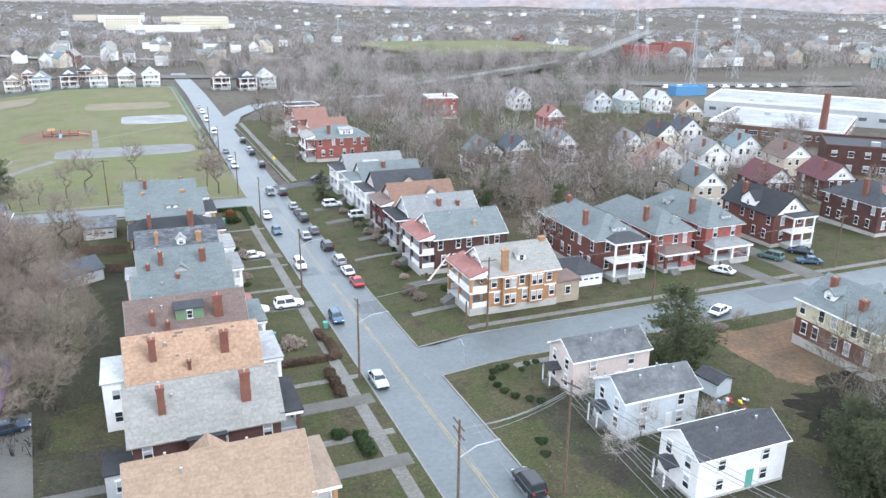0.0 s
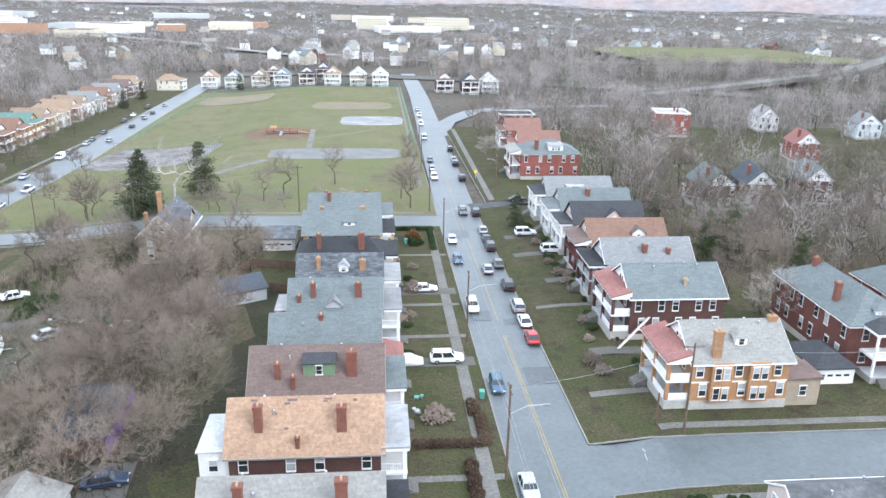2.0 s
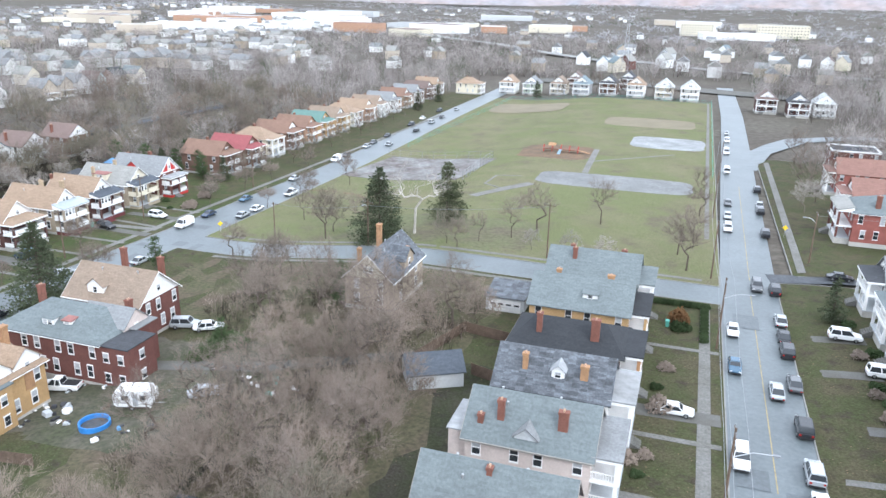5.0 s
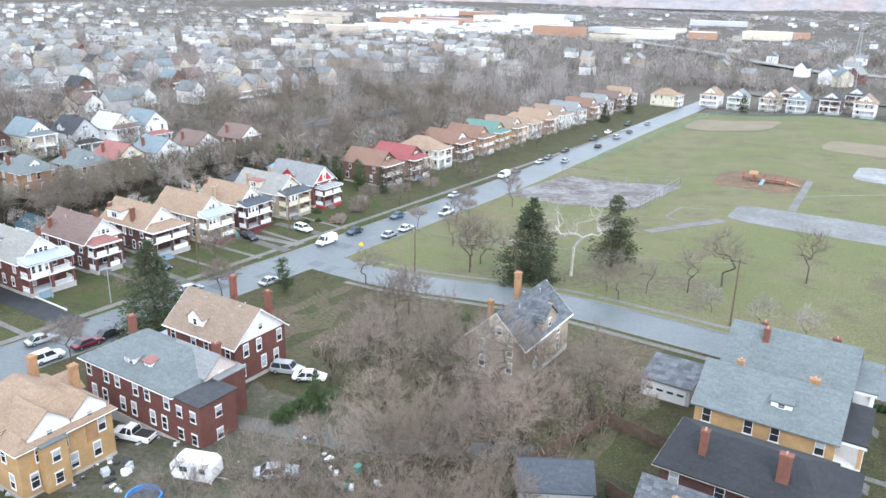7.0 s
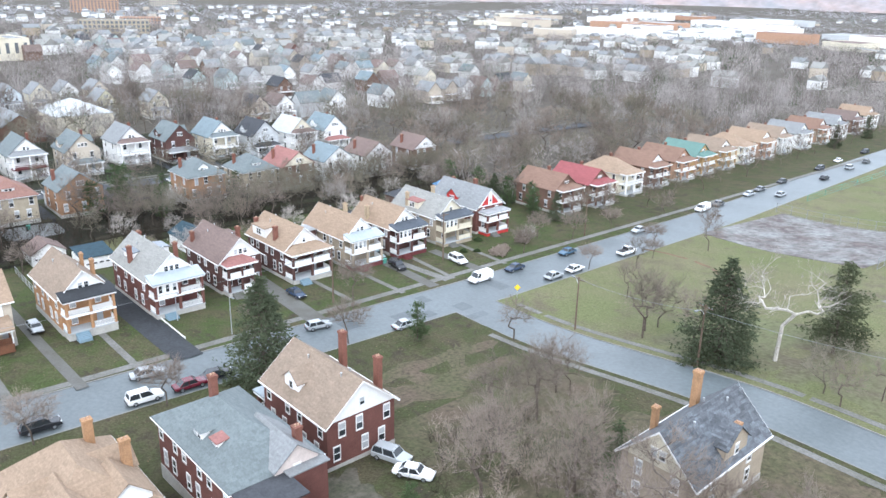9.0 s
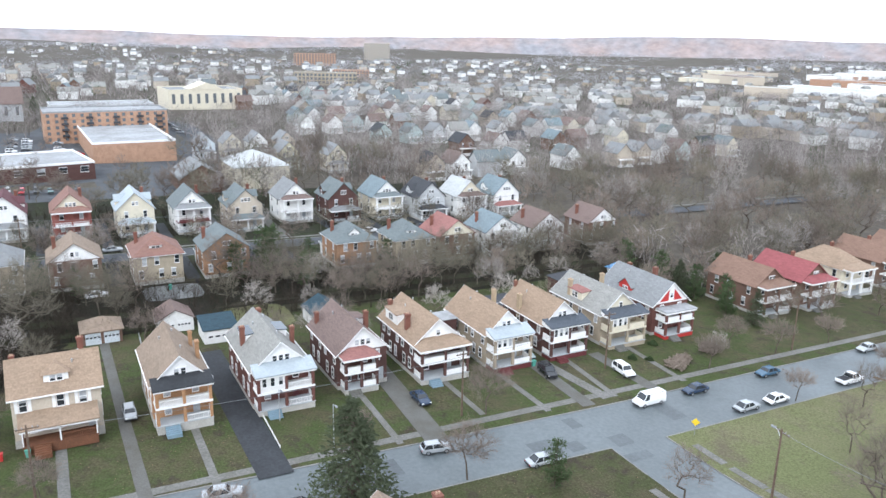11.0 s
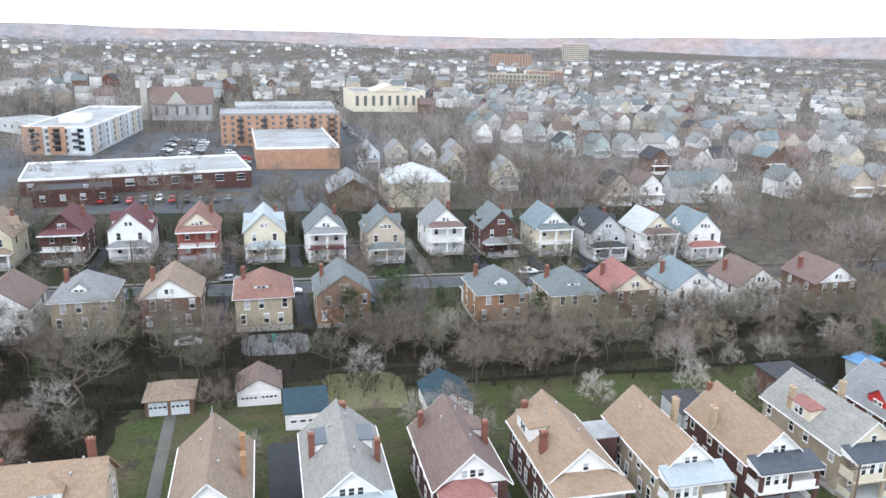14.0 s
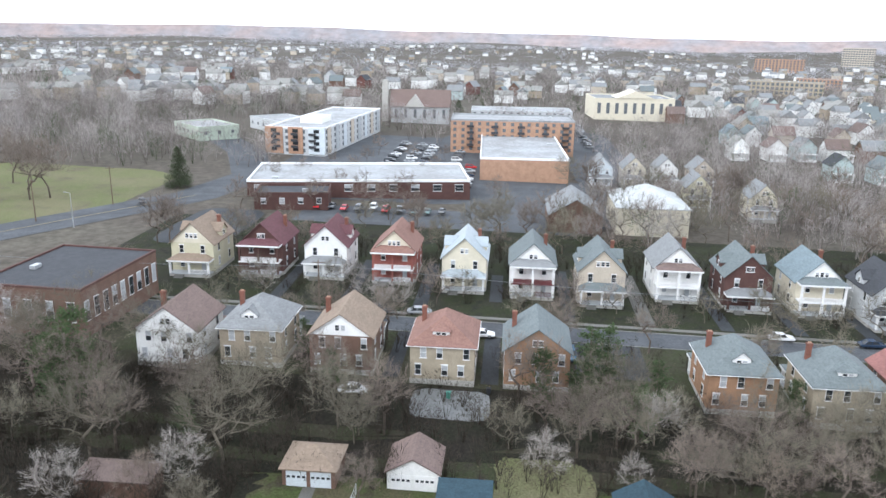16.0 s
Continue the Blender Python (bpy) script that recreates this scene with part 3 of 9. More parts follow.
# pavements
for nm, pts, wd in (("pavement_main_west", [(22.6, -100), (22.6, 188)], 1.6), ("pavement_main_east", [(37.4, 98), (37.4, 204)], 1.5), ("pavement_main_south", [(37.6, -60), (37.6, 86)], 1.5),
                    ("pavement_north_east", [(40.4, 212), (40.8, 260), (41.4, 330)], 1.5), ("pavement_park_edge", [(22.8, 230), (23.2, 500)], 1.1),
                    ("pavement_west", [(-102.6, 60), (-102.4, 420)], 1.5),
                    ("pavement_side_east", [(38, 99.0), (200, 99.2)], 1.3),
                    ("pavement_east_south", [(38, 84.8), (72, 84.8)], 1.3), ("pavement_far", [(-212.6, 60), (-212.6, 400)], 1.3)):
    strip(nm, pts, wd, LAWN + 0.03, M["concrete"], "worn pale concrete pavement", "pavement", 0.03, 8)

for nm, off, x0, x1 in (("pavement_side_north", 7.0, -84, 22), ("pavement_side_south", -6.6, -78, 20)):
    strip(nm, [(x, float(side_mid(x)) + off) for x in (x0, x0 * .7 + x1 * .3, x0 * .3 + x1 * .7, x1)], 1.2, LAWN + 0.03, M["concrete"], "worn grey concrete pavement", "pavement", 0.03, 6)

# drives and front walks: x0, y0, x1, y1, width
tracks = [(-144, 147, -100, 147.2, 4.6, "tar"), (-136, 172.6, -100, 170.2, 3.6, "gravel"), (-134, 198.6, -100, 197, 2.4, "gravel"), (-156, 131, -122, 131.3, 1.6, "gravel"), (-122, 131.3, -100, 131.7, 1.7, "gravel"),
          (-116, 190, -101, 190, 1.1, "concrete"), (-117, 204.5, -101, 203, 1.1, "concrete"), (-116, 200, -101, 201.5, 2.0, "concrete"), (-117, 165.5, -101, 165, 1.0, "concrete"),
          (-117, 180, -104, 180, 1.0, "concrete"), (-117, 219, -101, 218, 1.1, "concrete"), (-117, 140, -101, 140, 1.1, "concrete"), (-118, 123, -101, 123, 1.4, "concrete"),
          (-117, 211, -101, 211, 2.4, "gravel"), (10, 119, 24.6, 119.2, 2.8, "gravel"), (14, 84.5, 24.6, 84.5, 2.6, "gravel"), (14, 76, 24.6, 76, 1.2, "concrete"), (14, 70, 24.6, 69.8, 2.4, "gravel"),
          (14, 91, 24.6, 91, 1.1, "concrete"), (13, 128, 24.6, 128, 1.1, "concrete"), (13, 147, 24.6, 147.4, 3.0, "gravel"), (13, 141, 24.6, 141, 1.0, "concrete"), (13, 168, 24.6, 168, 1.0, "concrete"),
          (36, 138.5, 47, 138.2, 1.2, "concrete"), (36, 150.5, 62, 150.5, 2.2, "gravel"), (36, 120.5, 66, 119, 2.4, "gravel"), (36, 166, 46, 166.5, 2.4, "gravel"), (36, 108, 46, 108, 1.4, "concrete"),
          (36, 178.5, 46, 179, 2.4, "gravel"), (-58, 137.8, -36, 140.5, 3.0, "gravel"), (-36, 140.5, -16, 152, 3.0, "gravel"), (103.5, 97, 103.5, 112, 3.6, "gravel"), (113, 97, 113, 120, 4.5, "gravel"),
          (-222, 152, -240, 152, 2.6, "tar"), (-184, 136.2, -203, 136.2, 2.6, "tar"), (-184, 152, -203, 152, 2.8, "tar"), (-189, 172, -203, 172, 12.0, "tar"),
          (-214, 122, -246, 122, 2.6, "tar"), (-214, 137, -246, 137, 2.8, "tar"), (-214, 166.4, -246, 166.4, 2.6, "tar"), (-214, 181.4, -246, 181.4, 3.0, "gravel"), (-214, 196.4, -246, 196.4, 2.6, "tar"), (-214, 210, -246, 210, 2.6, "tar"), (-214, 107.4, -246, 107.4, 2.6, "tar"), (-214, 223.4, -246, 223.4, 2.6, "tar"), (-214, 236, -246, 236, 2.6, "tar"),
          (-25, 269, -37, 249, 3.2, "concrete"), (-13, 290, -14.8, 333, 2.0, "concrete"), (-13, 310, 12, 334, 1.0, "concrete"), (-37.5, 277, -38, 265, .7, "concrete"), (-38, 265, -32, 260, .7, "concrete"), (-30, 277.5, -37.5, 277, .7, "concrete"), (-32, 260, -27, 268, .7, "concrete"), (5, 76, -16, 76, 1.5, "gravel"), (-16, 76, -18, 96, 5.0, "gravel")]
for x0, y0, x1, y1, wd, mk in tracks:
    strip("pavement_track", [(x0, y0), (x1, y1)], wd, LAWN + rnd.uniform(0.036, 0.05), M[mk], {"tar": "black tarmac drive", "gravel": "worn gravel and concrete drive", "concrete": "pale concrete garden walk"}[mk], "path", 0.05, 4)

strip("pavement_footpath", [(-89, 251), (-84, 252.6), (-78, 253), (-72, 251), (-66, 246), (-61, 238)], 1.0, LAWN + .03, M["mud"], "trodden brown footpath over the grass", "path", 0, 3)

# road markings and repairs
ml = MB()
strip_mb(ml, [(30.1, 30), (30.1, 128)], 0.12, 0.045)
strip_mb(ml, [(30.4, 30), (30.4, 128)], 0.12, 0.045)
strip_mb(ml, [(30.2, 134), (30.4, 196)], 0.14, 0.045)
strip_mb(ml, [(30.6, 205), (31.6, 290)], 0.14, 0.045)
strip_mb(ml, [(-150, -40), (-247, 22), (-306, 54)], 0.3, -.24)
tagged(new("road_marking", ml.mesh("road_marking", [M["yellowline"]])), "faded yellow centre line on the street", "road marking", kind="structure")
for x0, x1, y0, y1 in ((26, 29.5, 134, 138), (31, 34.5, 132, 134.5), (-94, -90, 181, 185), (-97, -93.6, 172, 175), (-91, -88, 193, 196), (-98, -94, 160, 162.5), (-96, -91, 206, 209), (95, 108, 90, 96), (27, 31, 180, 186),
                       (-86, -84, 191, 196), (-92, -89.5, 186, 188.5), (31, 35, 112, 117), (-98, -95, 190, 192)):
    mb = strip_mb(MB(), [((x0 + x1) / 2, y0), ((x0 + x1) / 2, y1)], x1 - x0, 0.075 if x0 < 90 else 0.06, 0, 0, 2)
    tagged(new("road_repair", mb.mesh("road_repair", [M["repair"]])), "dark asphalt repair in the street", "road repair", kind="structure")

# ---- houses ----
window_meshes = {}


def plate(xs, zs, y0, y1):
    """An upright lattice in one piece: bars at the even steps of xs and zs, openings between them."""
    mb = MB()
    nx, nz = len(xs), len(zs)
    for y in (y0, y1):
        mb.v += [(x, y, z) for z in zs for x in xs]
    k = nx * nz
    solid = {(i, j) for i in range(nx - 1) for j in range(nz - 1) if not (i % 2 and j % 2)}
    for i, j in sorted(solid):
        p = j * nx + i
        mb.f += [(p, p + 1, p + nx + 1, p + nx), (p + k, p + k + nx, p + k + nx + 1, p + k + 1)]
        for (di, dj, a, b) in ((-1, 0, p, p + nx), (1, 0, p + nx + 1, p + 1), (0, -1, p + 1, p), (0, 1, p + nx, p + nx + 1)):
            if (i + di, j + dj) not in solid:
                mb.f.append((a, b, b + k, a + k))
    mb.m = [0] * len(mb.f)
    return mb


def window_mesh(w, h, shutters=False, joined=False, blind=0):
    """blind: how much of the pane a pale blind covers, in quarters."""
    key = (round(w, 2), round(h, 2), shutters, joined, blind)
    if key not in window_meshes:
        zb = h / 2 - h * blind / 4
        if joined:
            a, b = w / 2 + .06, w / 2 + .15
            lo, hi = -h / 2, h / 2
            n = MB().prism([(-b, lo - .18), (b, lo - .18), (b, lo - .06), (a, lo - .06), (a, hi + .06), (b, hi + .06), (b, hi + .18), (-b, hi + .18), (-b, hi + .06), (-a, hi + .06), (-a, lo - .06), (-b, lo - .06)], 'y', -.06, .02)
            n.box(-w / 2, -.075, lo, w / 2, -.03, -.03, 2 if blind > 3 else 1).box(-w / 2, -.075, .03, w / 2, -.03, hi, 2 if blind > 1 else 1)
            window_meshes[key] = (n.mesh("window", [M["white"], M["glass"], M["blind"]]), None)
        else:
            fr = plate([-w / 2 - 0.07, -w / 2] + ([-0.04, 0.04] if w > 1.2 else []) + [w / 2, w / 2 + 0.07], [-h / 2 - 0.2, -h / 2, -0.03, 0.03, h / 2, h / 2 + 0.18], -0.08, 0.02)
            if shutters:
                for s in (-1, 1):
                    fr.box(s * (w / 2 + 0.36) - 0.22, -0.06, -h / 2 - 0.1, s * (w / 2 + 0.36) + 0.22, 0.01, h / 2 + 0.1)
            gl = MB().box(-w / 2, -0.025, -h / 2, w / 2, 0.015, max(zb, -h / 2 + .05))
            if blind:
                gl.box(-w / 2, -0.021, max(zb, -h / 2 + .05), w / 2, 0.015, h / 2, 1)
            window_meshes[key] = (fr.mesh("window", [M["white"]]), gl.mesh("pane", [M["glass"], M["blind"]]))
    return window_meshes[key]


blinds = random.Random(12)


def window(parent, m, w=0.95, h=1.5, shutters=False, joined=False):
    fm, pm = window_mesh(w, h, shutters, joined, blinds.choice((0, 0, 1, 2, 2, 3, 4)))
    wd = part("window", fm, None, parent, at=m)
    if pm:
        part("pane", pm, None, wd, "dark reflecting pane")
    return wd


def chimney(parent, x, y, z0, z1, ma, sx=0.75, sy=0.6):
    z1 -= 0.6
    mb = MB().box(x - sx / 2, y - sy / 2, z0, x + sx / 2, y + sy / 2, z1 - 0.3)
    mb.box(x - sx / 2 - 0.07, y - sy / 2 - 0.07, z1 - 0.3, x + sx / 2 + 0.07, y + sy / 2 + 0.07, z1)
    for s in (-0.2, 0.2):
        mb.cyl((x + s * sx, y, z1 - .01), (x + s * sx, y, z1 + 0.22), 0.11, 0.1, 6, 1)
    part("chimney", mb, [M[ma], M["clay"]], parent, "brick chimney with clay pots")


def gable_roof(mb, w, d, eave, ridge, ov, t=0.16):
    """Ridge along y."""
    k = (ridge - eave) / (w / 2)
    ez = eave - k * ov
    y0, y1 = -d / 2 - ov, d / 2 + ov
    mb.slab((0, y0, ridge + t), (0, y1, ridge + t), (-w / 2 - ov, y1, ez + t), (-w / 2 - ov, y0, ez + t), t)
    mb.slab((0, y1, ridge + t), (0, y0, ridge + t), (w / 2 + ov, y0, ez + t), (w / 2 + ov, y1, ez + t), t)


def hip_roof(mb, w, d, eave, ridge, ov, cut=None):
    """Solid hip roof, ridge along the longer side; cut: how far the ridge ends stand back."""
    a, b = w / 2 + ov, d / 2 + ov
    c = min(a, b) if cut is None else cut
    if d >= w:
        r0, r1 = (0, -b + c, ridge), (0, b - c, ridge)
        vs = [(-a, -b, eave), (a, -b, eave), (a, b, eave), (-a, b, eave), r0, r1, (-a, -b, eave - 0.16), (a, -b, eave - 0.16), (a, b, eave - 0.16), (-a, b, eave - 0.16)]
        fs = [(0, 1, 4), (1, 2, 5, 4), (2, 3, 5), (3, 0, 4, 5)]
    else:
        r0, r1 = (-a + c, 0, ridge), (a - c, 0, ridge)
        vs = [(-a, -b, eave), (a, -b, eave), (a, b, eave), (-a, b, eave), r0, r1, (-a, -b, eave - 0.16), (a, -b, eave - 0.16), (a, b, eave - 0.16), (-a, b, eave - 0.16)]
        fs = [(0, 1, 5, 4), (1, 2, 5), (2, 3, 4, 5), (3, 0, 4)]
    mb.add(vs, fs + [(0, 6, 7, 1), (1, 7, 8, 2), (2, 8, 9, 3), (3, 9, 6, 0), (9, 8, 7, 6)])


def porch(h, w, y0, spec, eave, simple=False):
    """Porch in front of the wall at y0. spec: floors, depth, w, off, roof, rmat, post, rail, base, top, steps."""
    fl, dp = spec.get("floors", 2), spec.get("depth", 2.6)
    pw, off = spec.get("w", w - 0.4), spec.get("off", 0.0)
    post, rail, rmat = M[spec.get("post", "white")], M[spec.get("rail", "white")], M[spec.get("rmat", "r_dark")]
    base = spec.get("base", 0.75)
    top = spec.get("top", eave + 0.15 if fl == 2 else 3.7)
    x0, x1, yf = off - pw / 2, off + pw / 2, y0 - dp
    ps = spec.get("postw", 0.42)
    p = part("porch", MB().box(x0, yf, -0.4, x1, y0 - 0.01, base - 0.12, 1).box(x0 - 0.08, yf - 0.08, base - 0.12, x1 + 0.08, y0 - 0.01, base), [M[spec.get("floor", "greypaint")], M[spec.get("foot", "stone")]], h)
    kind = spec.get("roof", "shed")
    rb = MB()
    ov = 0.35
    if kind == "shed":
        hi = top + spec.get("rise", 0.85)
        rb.slab((x0 - ov, y0 - 0.02, hi), (x0 - ov, yf - ov, top), (x1 + ov, yf - ov, top), (x1 + ov, y0 - 0.02, hi), 0.16)
        rb.hexa([(x0 - ov + 0.1, yf - ov + 0.1, top - 0.42), (x1 + ov - 0.1, yf - ov + 0.1, top - 0.42), (x1 + ov - 0.1, y0 - 0.02, top - 0.42), (x0 - ov + 0.1, y0 - 0.02, top - 0.42),
                 (x0 - ov + 0.1, yf - ov + 0.1, top - 0.17), (x1 + ov - 0.1, yf - ov + 0.1, top - 0.17), (x1 + ov - 0.1, y0 - 0.02, hi - 0.17), (x0 - ov + 0.1, y0 - 0.02, hi - 0.17)], 1)
    elif kind == "hip":
        hi = top + spec.get("rise", 0.95)
        a, b, c, e = (x0 - ov, yf - ov, top), (x1 + ov, yf - ov, top), (x1 + ov, y0 - 0.02, top), (x0 - ov, y0 - 0.02, top)
        r0, r1 = (x0 + dp * 0.6, y0 - 0.02, hi), (x1 - dp * 0.6, y0 - 0.02, hi)
        rb.add([a, b, c, e, r0, r1], [(0, 1, 5, 4), (1, 2, 5), (3, 0, 4), (3, 4, 5, 2)])
        rb.box(x0 - ov, yf - ov, top - 0.35, x1 + ov, y0 - 0.02, top - 0.004, 1)
    else:
        rb.box(x0 - ov, yf - ov, top - 0.05, x1 + ov, y0 - 0.02, top + 0.12)
        rb.box(x0 - ov + 0.08, yf - ov + 0.08, top - 0.42, x1 + ov - 0.08, y0 - 0.02, top - 0.052, 1)
    part("porch_roof", rb, [rmat, M[spec.get("fascia", "white")]], p)
    xs = [x0 + ps / 2, x1 - ps / 2]
    if pw > 5.2 or spec.get("mid"):
        xs.insert(1, (x0 + x1) / 2 + spec.get("midoff", 0.0))
    pm = MB().box(-ps / 2, -ps / 2, 0, ps / 2, ps / 2, top - 0.42 - base).box(-ps / 2 - 0.06, -ps / 2 - 0.06, top - 0.62 - base, ps / 2 + 0.06, ps / 2 + 0.06, top - 0.425 - base).mesh("post", [post])
    for x in xs:
        part("post", pm, None, p, at=pose(x, yf + ps / 2, base))
    levels = [base]
    if fl == 2:
        z2 = spec.get("deck2", base + 2.75)
        part("balcony_floor", MB().box(x0 - 0.06, yf - 0.06, z2 - 0.32, x1 + 0.06, y0 - 0.01, z2), M[spec.get("band", spec.get("rail", "white"))], p)
        levels.append(z2)
    sb = spec.get("steps", 0)
    for li, z in enumerate(levels):
        for i in range(len(xs) - 1):
            if li == 0 and i == sb:
                continue
            part("railing", rail_mb(xs[i] + ps / 2, xs[i + 1] - ps / 2, yf + 0.1, z, spec.get("solid", 0)), rail, p)
        for xe in (x0 + 0.1, x1 - 0.1) if not simple else ():
            mb = rail_mb(yf + ps, y0 - 0.02, xe, z, spec.get("solid", 0), True)
            part("railing", mb, rail, p)
    if spec.get("enclosed") is not None:
        i, li = spec["enclosed"]
        z = levels[li]
        part("sun_room", MB().box(xs[i] + ps / 2, yf + 0.15, z, xs[i + 1] - ps / 2, yf + 0.3, top - 0.43 if li else levels[-1] - 0.33), M["s_white"], p)
        nwin = 3
        for j in range(nwin):
            window(p, pose(xs[i] + ps / 2 + (xs[i + 1] - xs[i] - ps) * (j + 0.5) / nwin, yf + 0.13, z + 1.55), 0.55, 1.3, joined=True)
    sx = (xs[sb] + xs[sb + 1]) / 2 if len(xs) > sb + 1 else off
    sw = min(2.0, xs[sb + 1] - xs[sb] - ps) if len(xs) > sb + 1 else 1.4
    st = MB()
    k = max(3, int(base / 0.18))
    prof = [(yf - 0.09, -0.4), (yf - 0.09 - 0.3 * k, -0.4)]
    for i in range(k):
        prof += [(yf - 0.09 - 0.3 * (k - i), base * (i + 1) / (k + 1)), (yf - 0.09 - 0.3 * (k - i - 1), base * (i + 1) / (k + 1))]
    st.prism(prof, 'x', sx - sw / 2, sx + sw / 2)
    part("steps", st, M[spec.get("stepmat", "concrete")], p)
    return p


def rail_mb(xa, xb, y, z, solid, turned=False):
    """A railing in one piece from xa to xb; turned: along y at the x given as y."""
    if solid:
        mb = MB().box(xa, y - 0.04, z + 0.05, xb, y + 0.04, z + 0.93)
    else:
        k = max(2, int((xb - xa) / 0.24))
        xs = [xa]
        for j in range(1, k):
            c = xa + (xb - xa) * j / k
            xs += [c - 0.035, c + 0.035]
        xs = [xs[0], xs[0] + 0.04] + xs[1:] + [xb - 0.04, xb]
        mb = plate(xs, [z + 0.06, z + 0.14, z + 0.83, z + 0.93], y - 0.035, y + 0.035)
    if turned:
        mb.v = [(p[1], p[0], p[2]) for p in mb.v]
    return mb


def dormer(h, kind, roofkind, side, pos, w, d, eave, ridge, dw=2.2, dh=1.5, wall="white", rmat="r_grey", inset=1.1, base=None, nwin=1, back=None):
    """A dormer on the slope that falls to side ('l', 'r', 'f', 'b')."""
    half = w / 2 if side in "lr" else d / 2
    run = half - inset
    k = (ridge - eave) / (half if kind != "hip" else half)
    z0 = eave + k * inset - 0.1
    z1 = z0 + dh
    deep = min(half - 0.2, inset + dh / k + 0.3) - inset
    rot = {"f": 0, "r": 90, "b": 180, "l": -90}[side]
    px = {"f": (pos, -half + inset), "b": (pos, half - inset), "r": (half - inset, pos), "l": (-half + inset, pos)}[side]
    m = pose(px[0], px[1], 0, 0, 0, rot)
    mb = MB()
    mb.hexa([(-dw / 2, 0, z0), (dw / 2, 0, z0), (dw / 2, deep, z0 + k * deep - 0.25), (-dw / 2, deep, z0 + k * deep - 0.25), (-dw / 2, 0, z1), (dw / 2, 0, z1), (dw / 2, deep, z1), (-dw / 2, deep, z1)])
    rb = MB()
    if roofkind == "gable":
        rise = dw * 0.42
        mb.prism([(-dw / 2, z1), (dw / 2, z1), (0, z1 + rise)], 'y', 0.0, 0.2)
        dd = min(half - inset - 0.05, (z1 + rise - eave) / k - inset + 0.4)
        ov = 0.22
        rz = z1 - ov * 0.84
        rb.slab((0, -0.3, z1 + rise + .1), (0, dd, z1 + rise + .1), (-dw / 2 - ov, dd, rz + .1), (-dw / 2 - ov, -0.3, rz + .1), 0.1)
        rb.slab((0, dd, z1 + rise + .1), (0, -0.3, z1 + rise + .1), (dw / 2 + ov, -0.3, rz + .1), (dw / 2 + ov, dd, rz + .1), 0.1)
    elif roofkind == "hip":
        rise = dw * 0.36
        dd = min(half - inset - 0.05, (z1 + rise - eave) / k - inset + 0.5)
        a = dw / 2 + 0.28
        rb.add([(-a, -0.32, z1), (a, -0.32, z1), (a, dd, z1), (-a, dd, z1), (0, a * 0.75, z1 + rise), (0, dd, z1 + rise)], [(0, 1, 4), (1, 2, 5, 4), (3, 0, 4, 5), (2, 3, 5), (3, 2, 1, 0)])
    else:
        dd = min(half - inset, deep + 1.2)
        rb.slab((-dw / 2 - 0.15, dd, z1 + 0.35), (-dw / 2 - 0.15, -0.25, z1), (dw / 2 + 0.15, -0.25, z1), (dw / 2 + 0.15, dd, z1 + 0.35), 0.12)
    ob = part("dormer", mb, M[wall], h, at=m)
    part("dormer_roof", rb, M[rmat], ob)
    for i in range(nwin):
        window(ob, pose((i + 0.5 - nwin / 2) * 0.85, -0.02, (z0 + z1) / 2 + 0.05), 0.62, min(1.0, dh - 0.55), joined=True)
    return ob


ROWS_WIN = {"l": (-90, 'x', -1), "r": (90, 'x', 1), "f": (0, 'y', -1), "b": (180, 'y', 1)}


